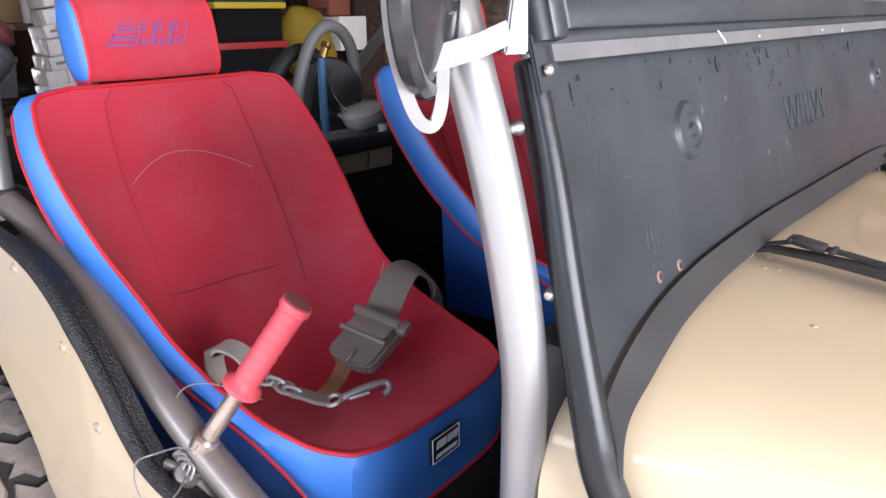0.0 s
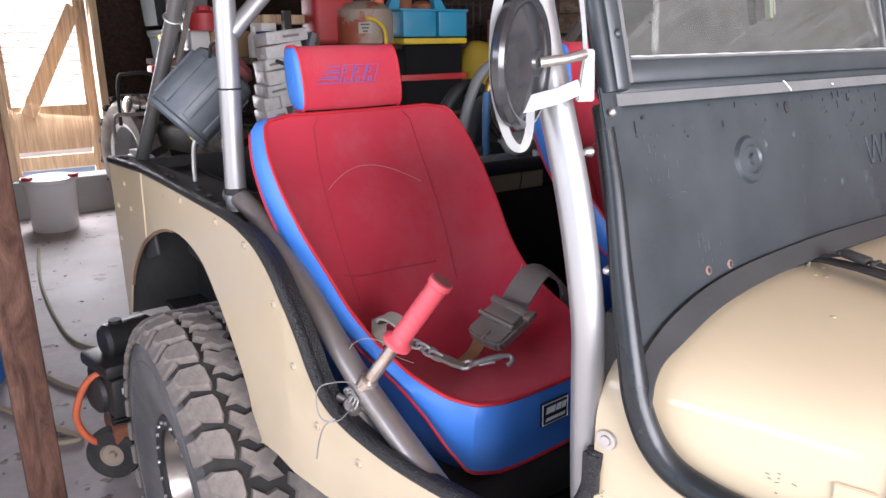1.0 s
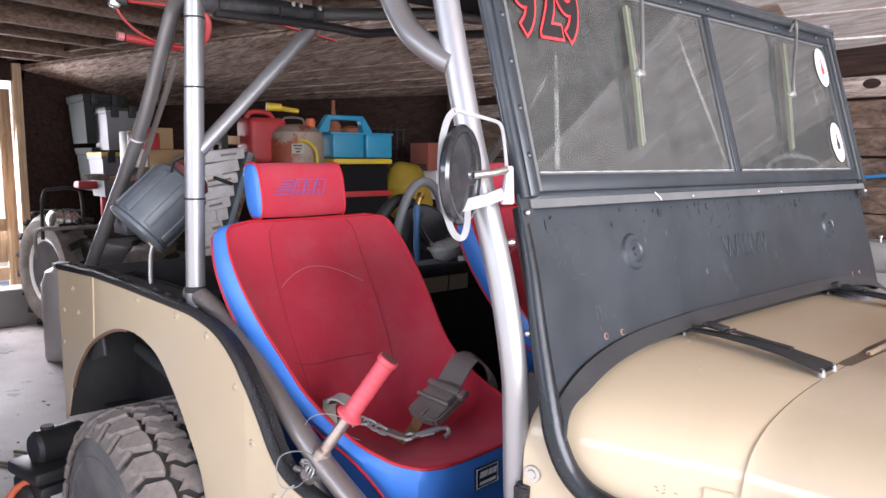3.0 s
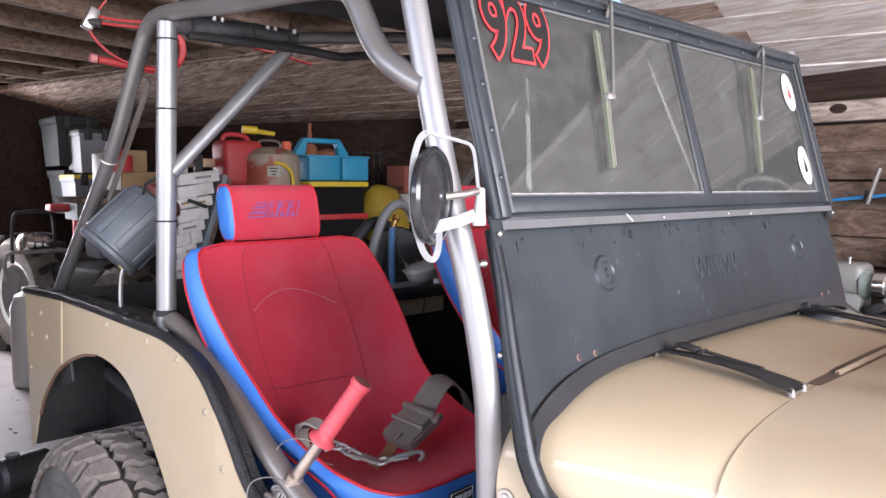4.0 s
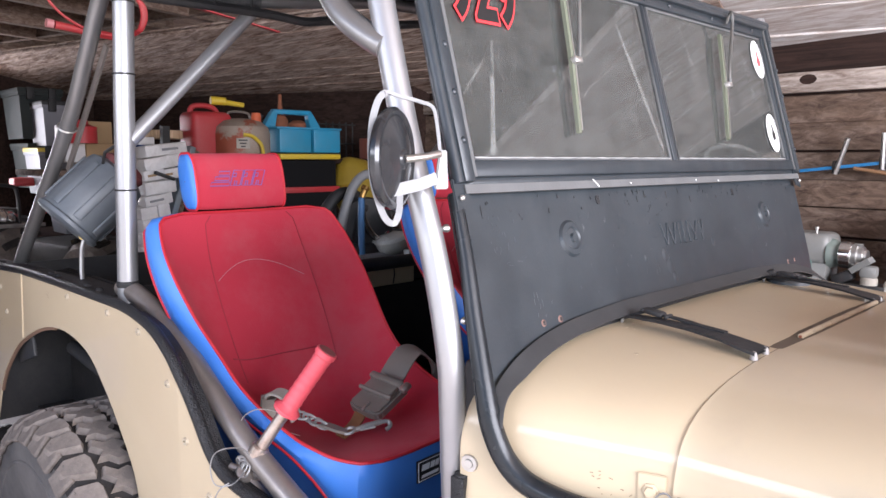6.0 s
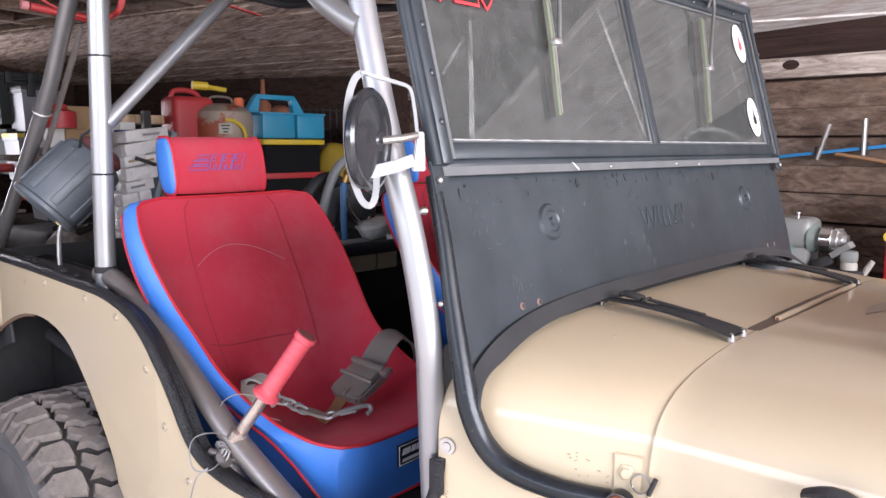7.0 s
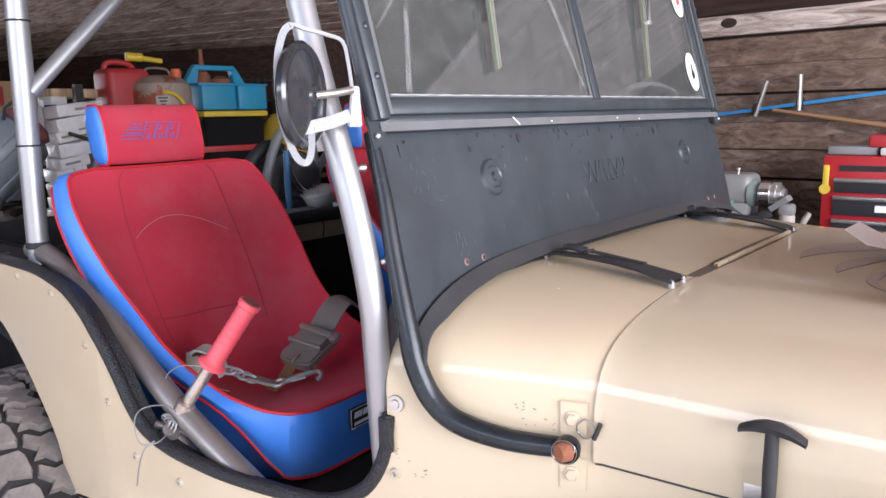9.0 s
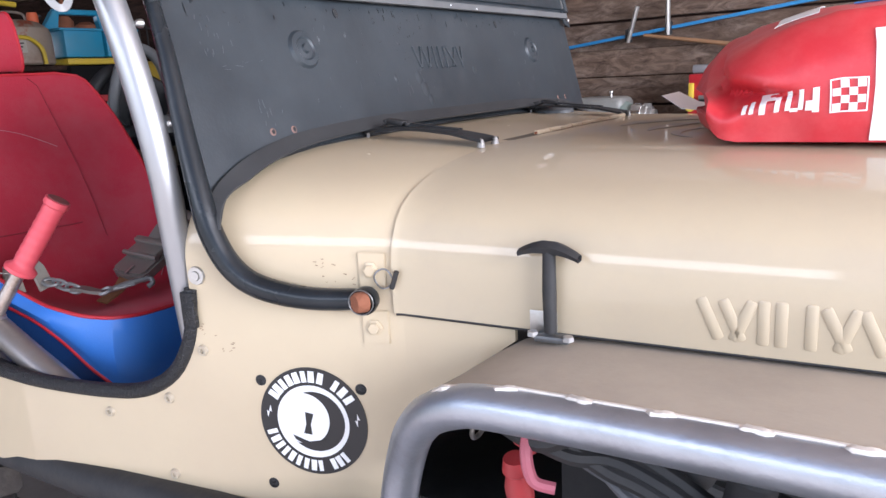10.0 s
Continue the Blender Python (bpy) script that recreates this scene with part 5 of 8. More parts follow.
part("dust_smear", loft([[WTM @ Vector((u, v, 0.0007)), WTM @ Vector((0.272 + (u - 0.272) * 0.86, 0.038 + (v - 0.038) * 0.74, 0.0007))] for u, v in arc]), FAINTSMEAR, ws)
rnd = random.Random(21)
for k in range(138):       # dirt specks on the glass and drips below the hinge
    if k < 110:
        u, v, w, h, nn = rnd.uniform(-0.58, 0.58), rnd.uniform(0.05, 0.33), rnd.uniform(0.0003, 0.0009), rnd.uniform(0.0005, 0.0015), 0.0008
    else:
        u, v, w, h, nn = rnd.uniform(-0.6, 0.6), rnd.uniform(-0.05, -0.02), rnd.uniform(0.0004, 0.0008), rnd.uniform(0.001, 0.008), 0.0012
    part("dirt_speck", plate([(-w, -h), (w, -h), (w, h), (-w, h)], 0.0005, wtp(u, v, nn) if v > 0 else wsp(u, v, nn)), TRIM, ws)
for k in range(46):
    cu = (-0.49, -0.30, 0.25)[k % 3]
    ln, w = rnd.uniform(0.005, 0.022), rnd.uniform(0.00015, 0.0003)
    part("glass_scratch", plate([(-ln, -w), (ln, -w * 0.6), (ln, w), (-ln, w * 0.6)], 0.0003, wtp(cu + rnd.uniform(-0.09, 0.09), rnd.uniform(0.07, 0.20), 0.0009) @ pose(0, 0, 0, 0, 0, rnd.choice((40, 125)) + rnd.uniform(-14, 14))), FAINTSMEAR if k % 2 else SMEAR, ws)
for u, v, c in ((0.538, 0.298, LABELRED), (0.530, 0.105, LABELBLACK)):
    st = part("oval_sticker", plate(disc_outline(0.033, 32, sy=1.5), 0.0008, wtp(u, v, 0.0016)), LABELWHITE, ws, "white oval window sticker")
    part("sticker_ring", sweep([WTM @ Vector((u + x, v + y, 0.0022)) for x, y in disc_outline(0.028, 32, sy=1.5)], 0.0008, 4, True), LABELBLACK, st)
    part("sticker_emblem", plate([(-0.006, -0.020), (0.009, -0.016), (0.011, -0.004), (0.004, 0.008), (0.003, 0.024), (-0.003, 0.020), (-0.004, 0.006), (-0.009, -0.006)], 0.0006, wtp(u, v, 0.0024)), c, st)


def letters(text, size, m, material, parent, name, offset=0.0, depth=0.0004, shear=0.0):
    cu = bpy.data.curves.new(name, "FONT")
    cu.body, cu.size, cu.align_x, cu.align_y, cu.offset, cu.extrude, cu.shear = text, size, "CENTER", "CENTER", offset, depth, shear
    tmp = bpy.data.objects.new(name, cu)
    scene.collection.objects.link(tmp)
    bpy.context.view_layer.update()
    me = bpy.data.meshes.new_from_object(tmp.evaluated_get(bpy.context.evaluated_depsgraph_get()))
    bpy.data.objects.remove(tmp)
    me.materials.append(material)
    ob = new(name, me)
    ob.parent = parent
    ob.matrix_world = m
    return ob


NUM = wtp(-0.499, 0.304, 0.0016) @ Matrix.Diagonal((0.86, 1.22, 1, 1))
red_num = letters("929", 0.122, NUM, LABELRED, ws, "race_number_outline", 0.0066)
tagged(red_num, "black race number 929 outlined in red")
letters("929", 0.122, NUM @ pose(0, 0, 0.0009), LABELBLACK, ws, "race_number", 0.0028)

# ---- round mirror in a white bracket ----
BRACKETWHITE = mat("chipped_white_paint", (0.235, 0.238, 0.24), 0.42, 0, 0.45, 0.12, 14, 200, 0.08, (0.16, 0.155, 0.145), 0.5, 30)
mirror = new("side_mirror")
mirror.parent = jeep
tagged(mirror, "round black mirror in a bent white strap bracket")
MN = Vector((0.89, 0.456, 0.0))
MM = frame_to((0.000, -0.748, 1.427), Vector((0, 0, 1)).cross(MN), (0, 0, 1)) @ Matrix.Scale(0.95, 4)
part("mirror_housing", lathe([(0.062, -0.004), (0.067, -0.004), (0.070, 0.000), (0.070, 0.006), (0.066, 0.010), (0.061, 0.0105), (0.0575, 0.0085), (0.048, 0.0115), (0.03, 0.0155), (0.014, 0.018), (0.012, 0.021), (0, 0.021)], MM, 48), flecks(mat("gloss_black", (0.016, 0.017, 0.019), 0.17, 0, 0.5, 0.3, 9, 100, 0.01, (0.06, 0.062, 0.065), 0.5, 11, 0.0), (0.22, 0.225, 0.23), 26, 0.72), mirror)
part("mirror_glass", lathe([(0, 0.000), (0.063, -0.0005), (0.063, -0.003), (0, -0.0025)], MM, 32), MIRROR, mirror)
part("mirror_stud", sweep([MM @ Vector((0, 0, 0.020)), (0.024, -0.71, 1.430), (0.022, -0.683, 1.434)], 0.0052, 10), STEEL, mirror)
LOOP = spline([(0.020, -0.680, 1.438), (0.018, -0.683, 1.47), (0.017, -0.690, 1.494), (0.015, -0.712, 1.501), (0.013, -0.745, 1.506), (0.012, -0.766, 1.509), (0.011, -0.780, 1.496), (0.010, -0.789, 1.46), (0.010, -0.788, 1.405), (0.010, -0.776, 1.368), (0.011, -0.765, 1.349), (0.012, -0.753, 1.346), (0.0125, -0.746, 1.360), (0.013, -0.745, 1.388)], 5)
part("mirror_bracket", sweep(LOOP[:27], 0, flat=(0.0045, 0.0075), up=(0.75, -0.65, 0.0)), BRACKETWHITE, mirror)
part("bracket_side", sweep(LOOP[25:], 0, flat=(0.0085, 0.0035), up=(0.75, -0.65, 0.0)), BRACKETWHITE, mirror)
part("bracket_arm", sweep([(0.011, -0.781, 1.386), (0.014, -0.75, 1.388), (0.018, -0.715, 1.394), (0.022, -0.688, 1.402)], 0, flat=(0.016, 0.003), up=(0.75, -0.65, 0.0)), BRACKETWHITE, mirror)
part("bracket_block", plate([(-0.010, -0.030), (0.010, -0.030), (0.008, 0.022), (-0.003, 0.022)], 0.006, frame_to((0.024, -0.680, 1.417), (0.35, 0.93, 0), (0, 0, 1)), bevel=0.0015), BRACKETWHITE, mirror)

# ---- seat trimmings ----
SEAMRED = mat("dark_red_thread", (0.32, 0.03, 0.045), 0.85, bump=0)
def seat_trim(base, badge):
    OFF = 0.0012
    def on(v, u):
        return seat_point(v, u) + Vector((0.0016, 0, 0.0012))
    arch = [on(0.893 - (0.232 if t < 10 else 0.149) * (t / 24 - 0.42) ** 2, -0.49 + 0.93 * t / 24) for t in range(25)]
    part("stitching", sweep(arch, 0.0006, 5), THREAD, base)
    for s in (-1, 1):
        part("seam", sweep([on(0.60 + 0.39 * t / 20, s * (0.55 - 0.03 * t / 20)) for t in range(21)], 0.0011, 5), SEAMRED, base)
    part("stitching", sweep([on(0.655 + 0.008 * math.sin(math.pi * t / 20), -0.62 + 1.0 * t / 20) for t in range(21)], 0.0015, 5), SEAMRED, base)
    for s in (-1, 1):
        part("stitching", sweep([on(0.50 - 0.10 * t / 10, s * (0.985 - 0.42 * t / 10)) for t in range(11)], 0.0011, 5), THREAD, base)
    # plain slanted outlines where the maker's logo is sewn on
    def sewn(y0, y1, z0, z1):
        pts = []
        for y, z in ((y0, z0), (y1, z0), (y1 + (z1 - z0) * 0.45, z1), (y0 + (z1 - z0) * 0.45, z1)):
            pts.append(Vector((-0.925 + 0.0492 - 0.19 * (z - 1.372), y, z)))
        part("sewn_mark", sweep(pts, 0.0011, 5, True), BLUETHREAD, base)
    for k in range(3):
        y = -0.056 + 0.0305 * k
        sewn(y, y + 0.027, 1.362, 1.398)
        sewn(y + 0.009, y + 0.019, 1.383, 1.391)
        sewn(y + 0.010, y + 0.016, 1.362, 1.373)
    for h in range(3):
        sewn(-0.108 + 0.013 * h, -0.060 + 0.003 * h, 1.362 + 0.0125 * h, 1.3705 + 0.0125 * h)
    if badge:
        BM = frame_to((-0.268, -0.018, 0.826), (0, 1, 0), (-0.02, 0, 1))
        bd = part("seat_badge", plate([(-0.034, -0.022), (0.034, -0.022), (0.034, 0.022), (-0.034, 0.022)], 0.004, BM, bevel=0.001), LABELBLACK, base, "black badge with pale marks")
        part("badge_border", sweep([BM @ Vector(p) for p in ((-0.031, -0.019, 0.0006), (0.031, -0.019, 0.0006), (0.031, 0.019, 0.0006), (-0.031, 0.019, 0.0006))], 0.0009, 4, True), LABELWHITE, base)
        for dx, dy, w, h in ((-0.012, 0.006, 0.011, 0.006), (0.008, 0.006, 0.006, 0.006), (0.021, 0.006, 0.005, 0.006), (0.0, -0.011, 0.024, 0.003)):
            part("badge_mark", plate([(-w, -h), (w, -h), (w * 1.0 + 0.003, h), (-w + 0.003, h)], 0.0006, BM @ pose(dx, dy, 0.0008)), LABELWHITE, base)


seat_trim(near_seat, True)
seat_trim(far_seat, False)
part("seat_support", box(0.42, 0.36, 0.10, pose(-0.50, -0.45, 0.68), 0.01), BLACK, jeep, "black seat mount")
part("seat_support", box(0.42, 0.36, 0.10, pose(-0.50, 0.33, 0.68), 0.01), BLACK, jeep, "black seat mount")

# ---- pull handle on the side tube ----
handle = new("pull_handle")
handle.parent = jeep
tagged(handle, "red rubber grip on a worn chrome handle")
H0, H1 = Vector((-0.437, -0.706, 0.884)), Vector((-0.340, -0.610, 1.082))
HM = frame_to(H0, (H1 - H0).cross(Vector((0, 0, 1))), Vector((0, 0, 1)).cross((H1 - H0).cross(Vector((0, 0, 1)))) * -1)
D = (H1 - H0).normalized()
HM = frame_to(H0, D.orthogonal(), D.cross(D.orthogonal()))
L = (H1 - H0).length
part("handle_collar", lathe([(0, 0.0), (0.017, 0.0), (0.0175, 0.018), (0.014, 0.022), (0.0, 0.022)], HM, 18), RUSTCHROME, handle)
part("handle_shaft", lathe([(0.0, 0.01), (0.0115, 0.01), (0.0115, 0.13), (0, 0.13)], HM, 18), RUSTCHROME, handle)
prof = [(0.0, 0.098), (0.018, 0.098), (0.0255, 0.102), (0.026, 0.108), (0.018, 0.115)]
for i in range(14):
    z = 0.118 + (L - 0.135) * i / 14
    prof += [(0.0176 if i % 2 else 0.0170, z), (0.0176 if i % 2 else 0.0170, z + 0.006)]
prof += [(0.0175, L - 0.014), (0.0205, L - 0.011), (0.0205, L - 0.001), (0.018, L), (0, L - 0.001)]
part("handle_grip", lathe(prof, HM, 22), GRIP, handle, "red rubber grip")
part("grip_cap", lathe([(0, L + 0.0008), (0.0172, L + 0.0008), (0.0178, L - 0.002)], HM, 22), mat("grimy_red_rubber", (0.26, 0.075, 0.07), 0.8), handle, "grimy dark red end of the grip")
# clevis, wire and safety cable below it
part("clevis", lathe([(0, -0.02), (0.012, -0.018), (0.018, -0.006), (0.018, 0.008), (0.012, 0.02), (0, 0.022)], pose(-0.451, -0.722, 0.846, 25, 40, 0), 14), BARETUBE, handle)
part("clevis_pin", sweep([(-0.479, -0.735, 0.859), (-0.419, -0.70, 0.844)], 0.007, 10), BARETUBE, handle)
part("gas_strut", sweep([(-0.475, -0.715, 0.872), (-0.44, -0.71, 0.83), (-0.38, -0.70, 0.785)], 0.012, 12), BARETUBE, handle)
WIRE = mat("galvanised_wire", (0.30, 0.295, 0.285), 0.45, 0.5)
part("lock_wire", sweep(spline([(-0.429, -0.722, 0.892), (-0.417, -0.745, 0.914), (-0.409, -0.782, 0.926), (-0.434, -0.790, 0.909), (-0.443, -0.792, 0.880), (-0.429, -0.790, 0.856), (-0.399, -0.775, 0.862), (-0.419, -0.74, 0.866), (-0.437, -0.735, 0.852)], 5), 0.0012, 6), WIRE, handle, "twisted lock wire")
part("lock_wire", sweep(spline([(-0.404, -0.778, 0.864), (-0.416, -0.792, 0.850), (-0.436, -0.794, 0.814), (-0.453, -0.793, 0.772)], 5), 0.0014, 6), WIRE, handle, "twisted lock wire")
for k in range(3):
    part("wire_knot", sweep([Vector((-0.45 + 0.008 * k, -0.728, 0.872 - 0.004 * k)) + Vector((0.011 * math.cos(a), 0.004 * math.sin(2 * a), 0.012 * math.sin(a))) for a in [i * math.pi / 6 for i in range(12)]], 0.002, 5, True), WIRE, handle)
part("safety_cable", sweep(spline([(-0.505, -0.70, 0.905), (-0.50, -0.695, 0.935), (-0.47, -0.685, 0.957), (-0.43, -0.67, 0.962), (-0.40, -0.66, 0.953)], 6), 0.0011, 6), STEEL, handle)

# ---- seat belts ----
belt = new("seat_belt")
belt.parent = jeep
tagged(belt, "worn grey lap belt with a heavy buckle")
part("belt_strap", sweep(spline([(-0.53, -0.150, 0.86), (-0.53, -0.165, 0.925), (-0.53, -0.195, 0.962), (-0.528, -0.235, 0.978), (-0.508, -0.285, 0.966), (-0.484, -0.345, 0.930), (-0.472, -0.375, 0.913)], 6), 0, flat=(0.058, 0.004), up=(0.25, -0.1, 1)), WEB, belt)
BK = frame_to((-0.466, -0.388, 0.910), (0.06, -0.88, -0.42), (1.0, 0.10, -0.10)) @ Matrix.Diagonal((1.22, 1.28, 1.2, 1))
part("buckle", plate([(-0.040, -0.036), (0.032, -0.036), (0.040, -0.030), (0.043, -0.012), (0.043, 0.012), (0.040, 0.030), (0.032, 0.036), (-0.040, 0.036)], 0.020, BK @ pose(0, 0, 0.012), bevel=0.004), BUCKLE, belt, "scuffed dark belt buckle")
part("buckle_plate", box(0.036, 0.062, 0.010, BK @ pose(-0.012, 0, 0.016), 0.004), BUCKLE, belt)
part("buckle_tongue", box(0.013, 0.074, 0.012, BK @ pose(-0.030, 0.0, 0.020), 0.004), BUCKLE, belt)
part("tongue_tip", box(0.022, 0.014, 0.011, BK @ pose(-0.028, 0.044, 0.020), 0.004), STEEL, belt)
part("buckle_bar", sweep([BK @ Vector((0.002, -0.036, 0.018)), BK @ Vector((0.002, 0.036, 0.018))], 0.005, 10), BUCKLE, belt)
part("buckle_slot", box(0.020, 0.004, 0.003, BK @ pose(0.034, 0.004, 0.013), 0.001), STEEL, belt)
part("belt_tail", sweep(spline([(-0.49, -0.39, 0.915), (-0.475, -0.425, 0.892), (-0.46, -0.46, 0.872), (-0.455, -0.50, 0.858)], 5), 0, flat=(0.026, 0.004), up=(0.1, 0, 1)), mat("tan_leather_strap", (0.20, 0.095, 0.04), 0.7), belt, "tan strap end")
part("belt_end", sweep(spline([(-0.560, -0.600, 0.89), (-0.568, -0.60, 0.925), (-0.558, -0.597, 0.948), (-0.538, -0.59, 0.953), (-0.515, -0.580, 0.940), (-0.505, -0.572, 0.90)], 6), 0, flat=(0.032, 0.005), up=(0.5, 0.1, 1)), CREAM, belt, "cream webbing loop")
clip = new("clip_hook")
clip.parent = jeep
tagged(clip, "galvanised snap hook on a short chain")
ch = [(-0.482, -0.575, 0.915), (-0.466, -0.566, 0.911), (-0.450, -0.562, 0.907), (-0.436, -0.559, 0.904)]
for i, p in enumerate(ch):
    r = pose(*p, 25 + 80 * (i % 2), 10, 25)
    part("chain_link", sweep([r @ Vector((0.015 * math.cos(a), 0.009 * math.sin(a), 0)) for a in [k * math.pi / 6 for k in range(12)]], 0.003, 6, True), WIRE, clip)
part("hook_strap", sweep(spline([(-0.435, -0.559, 0.905), (-0.415, -0.553, 0.904), (-0.398, -0.545, 0.900), (-0.388, -0.534, 0.896)], 4), 0, flat=(0.020, 0.006), up=(0, 0, 1)), BUCKLE, clip)
part("hook_eye", sweep([Vector((-0.384, -0.530, 0.898)) + Vector((0.010 * math.cos(a), 0.011 * math.sin(a), 0.003 * math.sin(a))) for a in [i * math.pi / 6 for i in range(12)]], 0.0035, 6, True), WIRE, clip)
part("hook_body", sweep([(-0.380, -0.522, 0.898), (-0.372, -0.495, 0.902), (-0.362, -0.468, 0.906)], [0.005, 0.0065, 0.0055], 10), WIRE, clip)
part("hook_gate", sweep([(-0.368, -0.515, 0.900), (-0.356, -0.488, 0.903)], 0.003, 8), WIRE, clip)
part("hook_tip", sweep(spline([(-0.362, -0.468, 0.906), (-0.356, -0.454, 0.905), (-0.348, -0.456, 0.898), (-0.349, -0.466, 0.893)], 4), 0.0046, 8), WIRE, clip)

# ---- canvas top and cage hardware ----
rows = []
for i in range(9):
    x = -0.98 + 0.86 * i / 8
    rows.append([(x, -0.66 + 1.32 * j / 8, 1.868 - 0.082 * i / 8 + (0.03 - 0.024 * i / 8) * math.sin(math.pi * j / 8) + 0.004 * math.sin(i * 1.7 + j)) for j in range(9)])
part("canvas_top", thicken(loft(rows), 0.003), CANVAS, jeep, "black canvas bikini top over the cage")
for y in (-0.655, -0.50, -0.403):
    part("cage_clamp", sweep([(-0.942 + 0.0228 * math.cos(a), y, 1.801 + 0.0228 * math.sin(a)) for a in [i * math.pi / 8 for i in range(16)]], 0.0028, 6, True), BLACK, cage)
for y in (-0.60, -0.58, -0.46, -0.44, -0.385):
    part("clamp_bolt", dome(0.006, 0.009, pose(-0.925, y, 1.824, 0, 30, 0), 8), STEEL, cage)
part("cable_loom", sweep(spline([(-0.935, -0.66, 1.782), (-0.93, -0.45, 1.784), (-0.925, -0.34, 1.783), (-0.92, -0.25, 1.778), (-0.925, -0.155, 1.793), (-0.93, -0.02, 1.800), (-0.93, 0.2, 1.83)], 6), 0.0115, 8), BLACK, cage)
part("pillar_tab", box(0.022, 0.008, 0.05, pose(0.046, -0.668, 0.962, 0, 0, 10), 0.002), TRIM, jeep)
# steering wheel
part("steering_wheel", sweep([pose(-0.20, 0.36, 1.32, 0, 62, 0) @ Vector((0.16 * math.cos(a), 0.16 * math.sin(a), 0)) for a in [i * math.pi / 18 for i in range(36)]], 0.012, 8, True), BLACK, jeep)
part("steering_column", sweep([(-0.20, 0.36, 1.32), (0.0, 0.36, 1.20)], 0.018, 10), BLACK, jeep)
# engine bay under the fender
rnd = random.Random(11)
HOSE = mat("grey_hose", (0.10, 0.10, 0.105), 0.6)
PINK = mat("pink_hose", (0.45, 0.12, 0.15), 0.6)
for k in range(9):        # a loom of hoses that fans out below the fender tube
    dz, dy = 0.011 * k, 0.012 * math.sin(k * 2.1)
    pts = [(0.455 + 0.012 * k, -0.60 + dy, 0.872 + 0.005 * math.sin(k)), (0.515 + 0.012 * k, -0.612 + dy, 0.872 - 0.15 * dz), (0.575 + 0.010 * k, -0.606 + dy, 0.864 - 0.7 * dz + 0.02 * (k % 3)), (0.65 + 0.012 * k, -0.59 + dy, 0.836 - dz + 0.02 * (k % 3)), (0.76 + 0.02 * k, -0.56, 0.77 - dz)]
    part("engine_hose", sweep(spline(pts, 5), 0.0062 + 0.0016 * (k % 3), 8), (HOSE, HOSE, BLACK)[k % 3], jeep)
for k in range(8):
    x0 = 0.60 + 0.07 * k + rnd.uniform(-0.02, 0.02)
    z0 = rnd.uniform(0.82, 0.89)
    pts = [(x0 - 0.08, -0.50 + rnd.uniform(-0.05, 0.04), z0 + 0.05), (x0, -0.55 + rnd.uniform(-0.03, 0.03), z0 + rnd.uniform(-0.02, 0.04)), (x0 + 0.10, -0.54 + rnd.uniform(-0.03, 0.03), z0 - 0.05), (x0 + 0.22, -0.5, z0 - rnd.uniform(0.04, 0.16))]
    part("engine_hose", sweep(spline(pts, 5), rnd.uniform(0.006, 0.012), 8), (HOSE, HOSE, BLACK, HOSE)[k % 4], jeep)
part("engine_hose", sweep(spline([(0.522, -0.622, 0.874), (0.526, -0.632, 0.858), (0.530, -0.634, 0.840), (0.537, -0.632, 0.828), (0.556, -0.626, 0.824)], 5), 0.0068, 8), PINK, jeep, "pink rubber hose")
part("red_fitting", lathe([(0, 0), (0.015, 0), (0.017, 0.03), (0.013, 0.05), (0.017, 0.054), (0.014, 0.07), (0, 0.07)], pose(0.494, -0.585, 0.760, 10, 0, 0), 16), REDPLASTIC, jeep)
part("red_fitting", box(0.03, 0.02, 0.02, pose(0.508, -0.592, 0.852, 10, 20, 0), 0.005), REDPLASTIC, jeep)
part("hose_clamp", sweep([(0.452 + 0.004 * math.sin(a), -0.602 + 0.016 * math.cos(a), 0.862 + 0.016 * math.sin(a)) for a in [i * math.pi / 8 for i in range(16)]], 0.003, 6, True), STEEL, jeep)
part("oil_filter", lathe([(0, 0), (0.030, 0), (0.034, 0.006), (0.034, 0.05), (0.028, 0.06), (0, 0.062)], pose(0.665, -0.545, 0.828, 12, 0, 0), 20), HOSE, jeep)
part("ignition_coil", lathe([(0, 0), (0.022, 0), (0.022, 0.06), (0.016, 0.066), (0.008, 0.085), (0, 0.086)], pose(0.735, -0.60, 0.825, 8, 10, 0), 18), BLACK, jeep)
part("engine_block", box(0.62, 0.4, 0.34, pose(0.86, -0.05, 0.80), 0.03), BLACK, jeep)
part("engine_box", box(0.10, 0.08, 0.12, pose(0.72, -0.47, 0.87, 0, 0, 12), 0.012), GREYPL, jeep)
part("engine_box", box(0.08, 0.08, 0.13, pose(0.90, -0.49, 0.86, 0, 0, -8), 0.012), BLACK, jeep)
part("inner_fender", box(0.9, 0.01, 0.4, pose(0.92, -0.42, 0.76)), BLACK, jeep)
# scuffs on the cowl and body side
rnd = random.Random(8)
for cx, cz, off in ((0.07, 0.93, 0.0), (0.085, 0.915, 0.0), (0.236, 1.032, 0.0), (0.252, 1.004, 0.0), (-1.35, 1.07, 0.0), (-1.78, 0.93, 0.0)):
    for k in range(6):
        w, h = rnd.uniform(0.0008, 0.0028), rnd.uniform(0.0004, 0.0008)
        part("paint_scuff", plate([(-w, -h), (w, -h * 0.4), (w * 0.7, h), (-w * 0.8, h * 0.6)], 0.0006, side_frame(cx + rnd.uniform(-0.02, 0.02), cz + rnd.uniform(-0.012, 0.012), 0.0006) @ pose(0, 0, 0, 0, 0, rnd.uniform(-20, 40))), STAINBROWN, jeep)
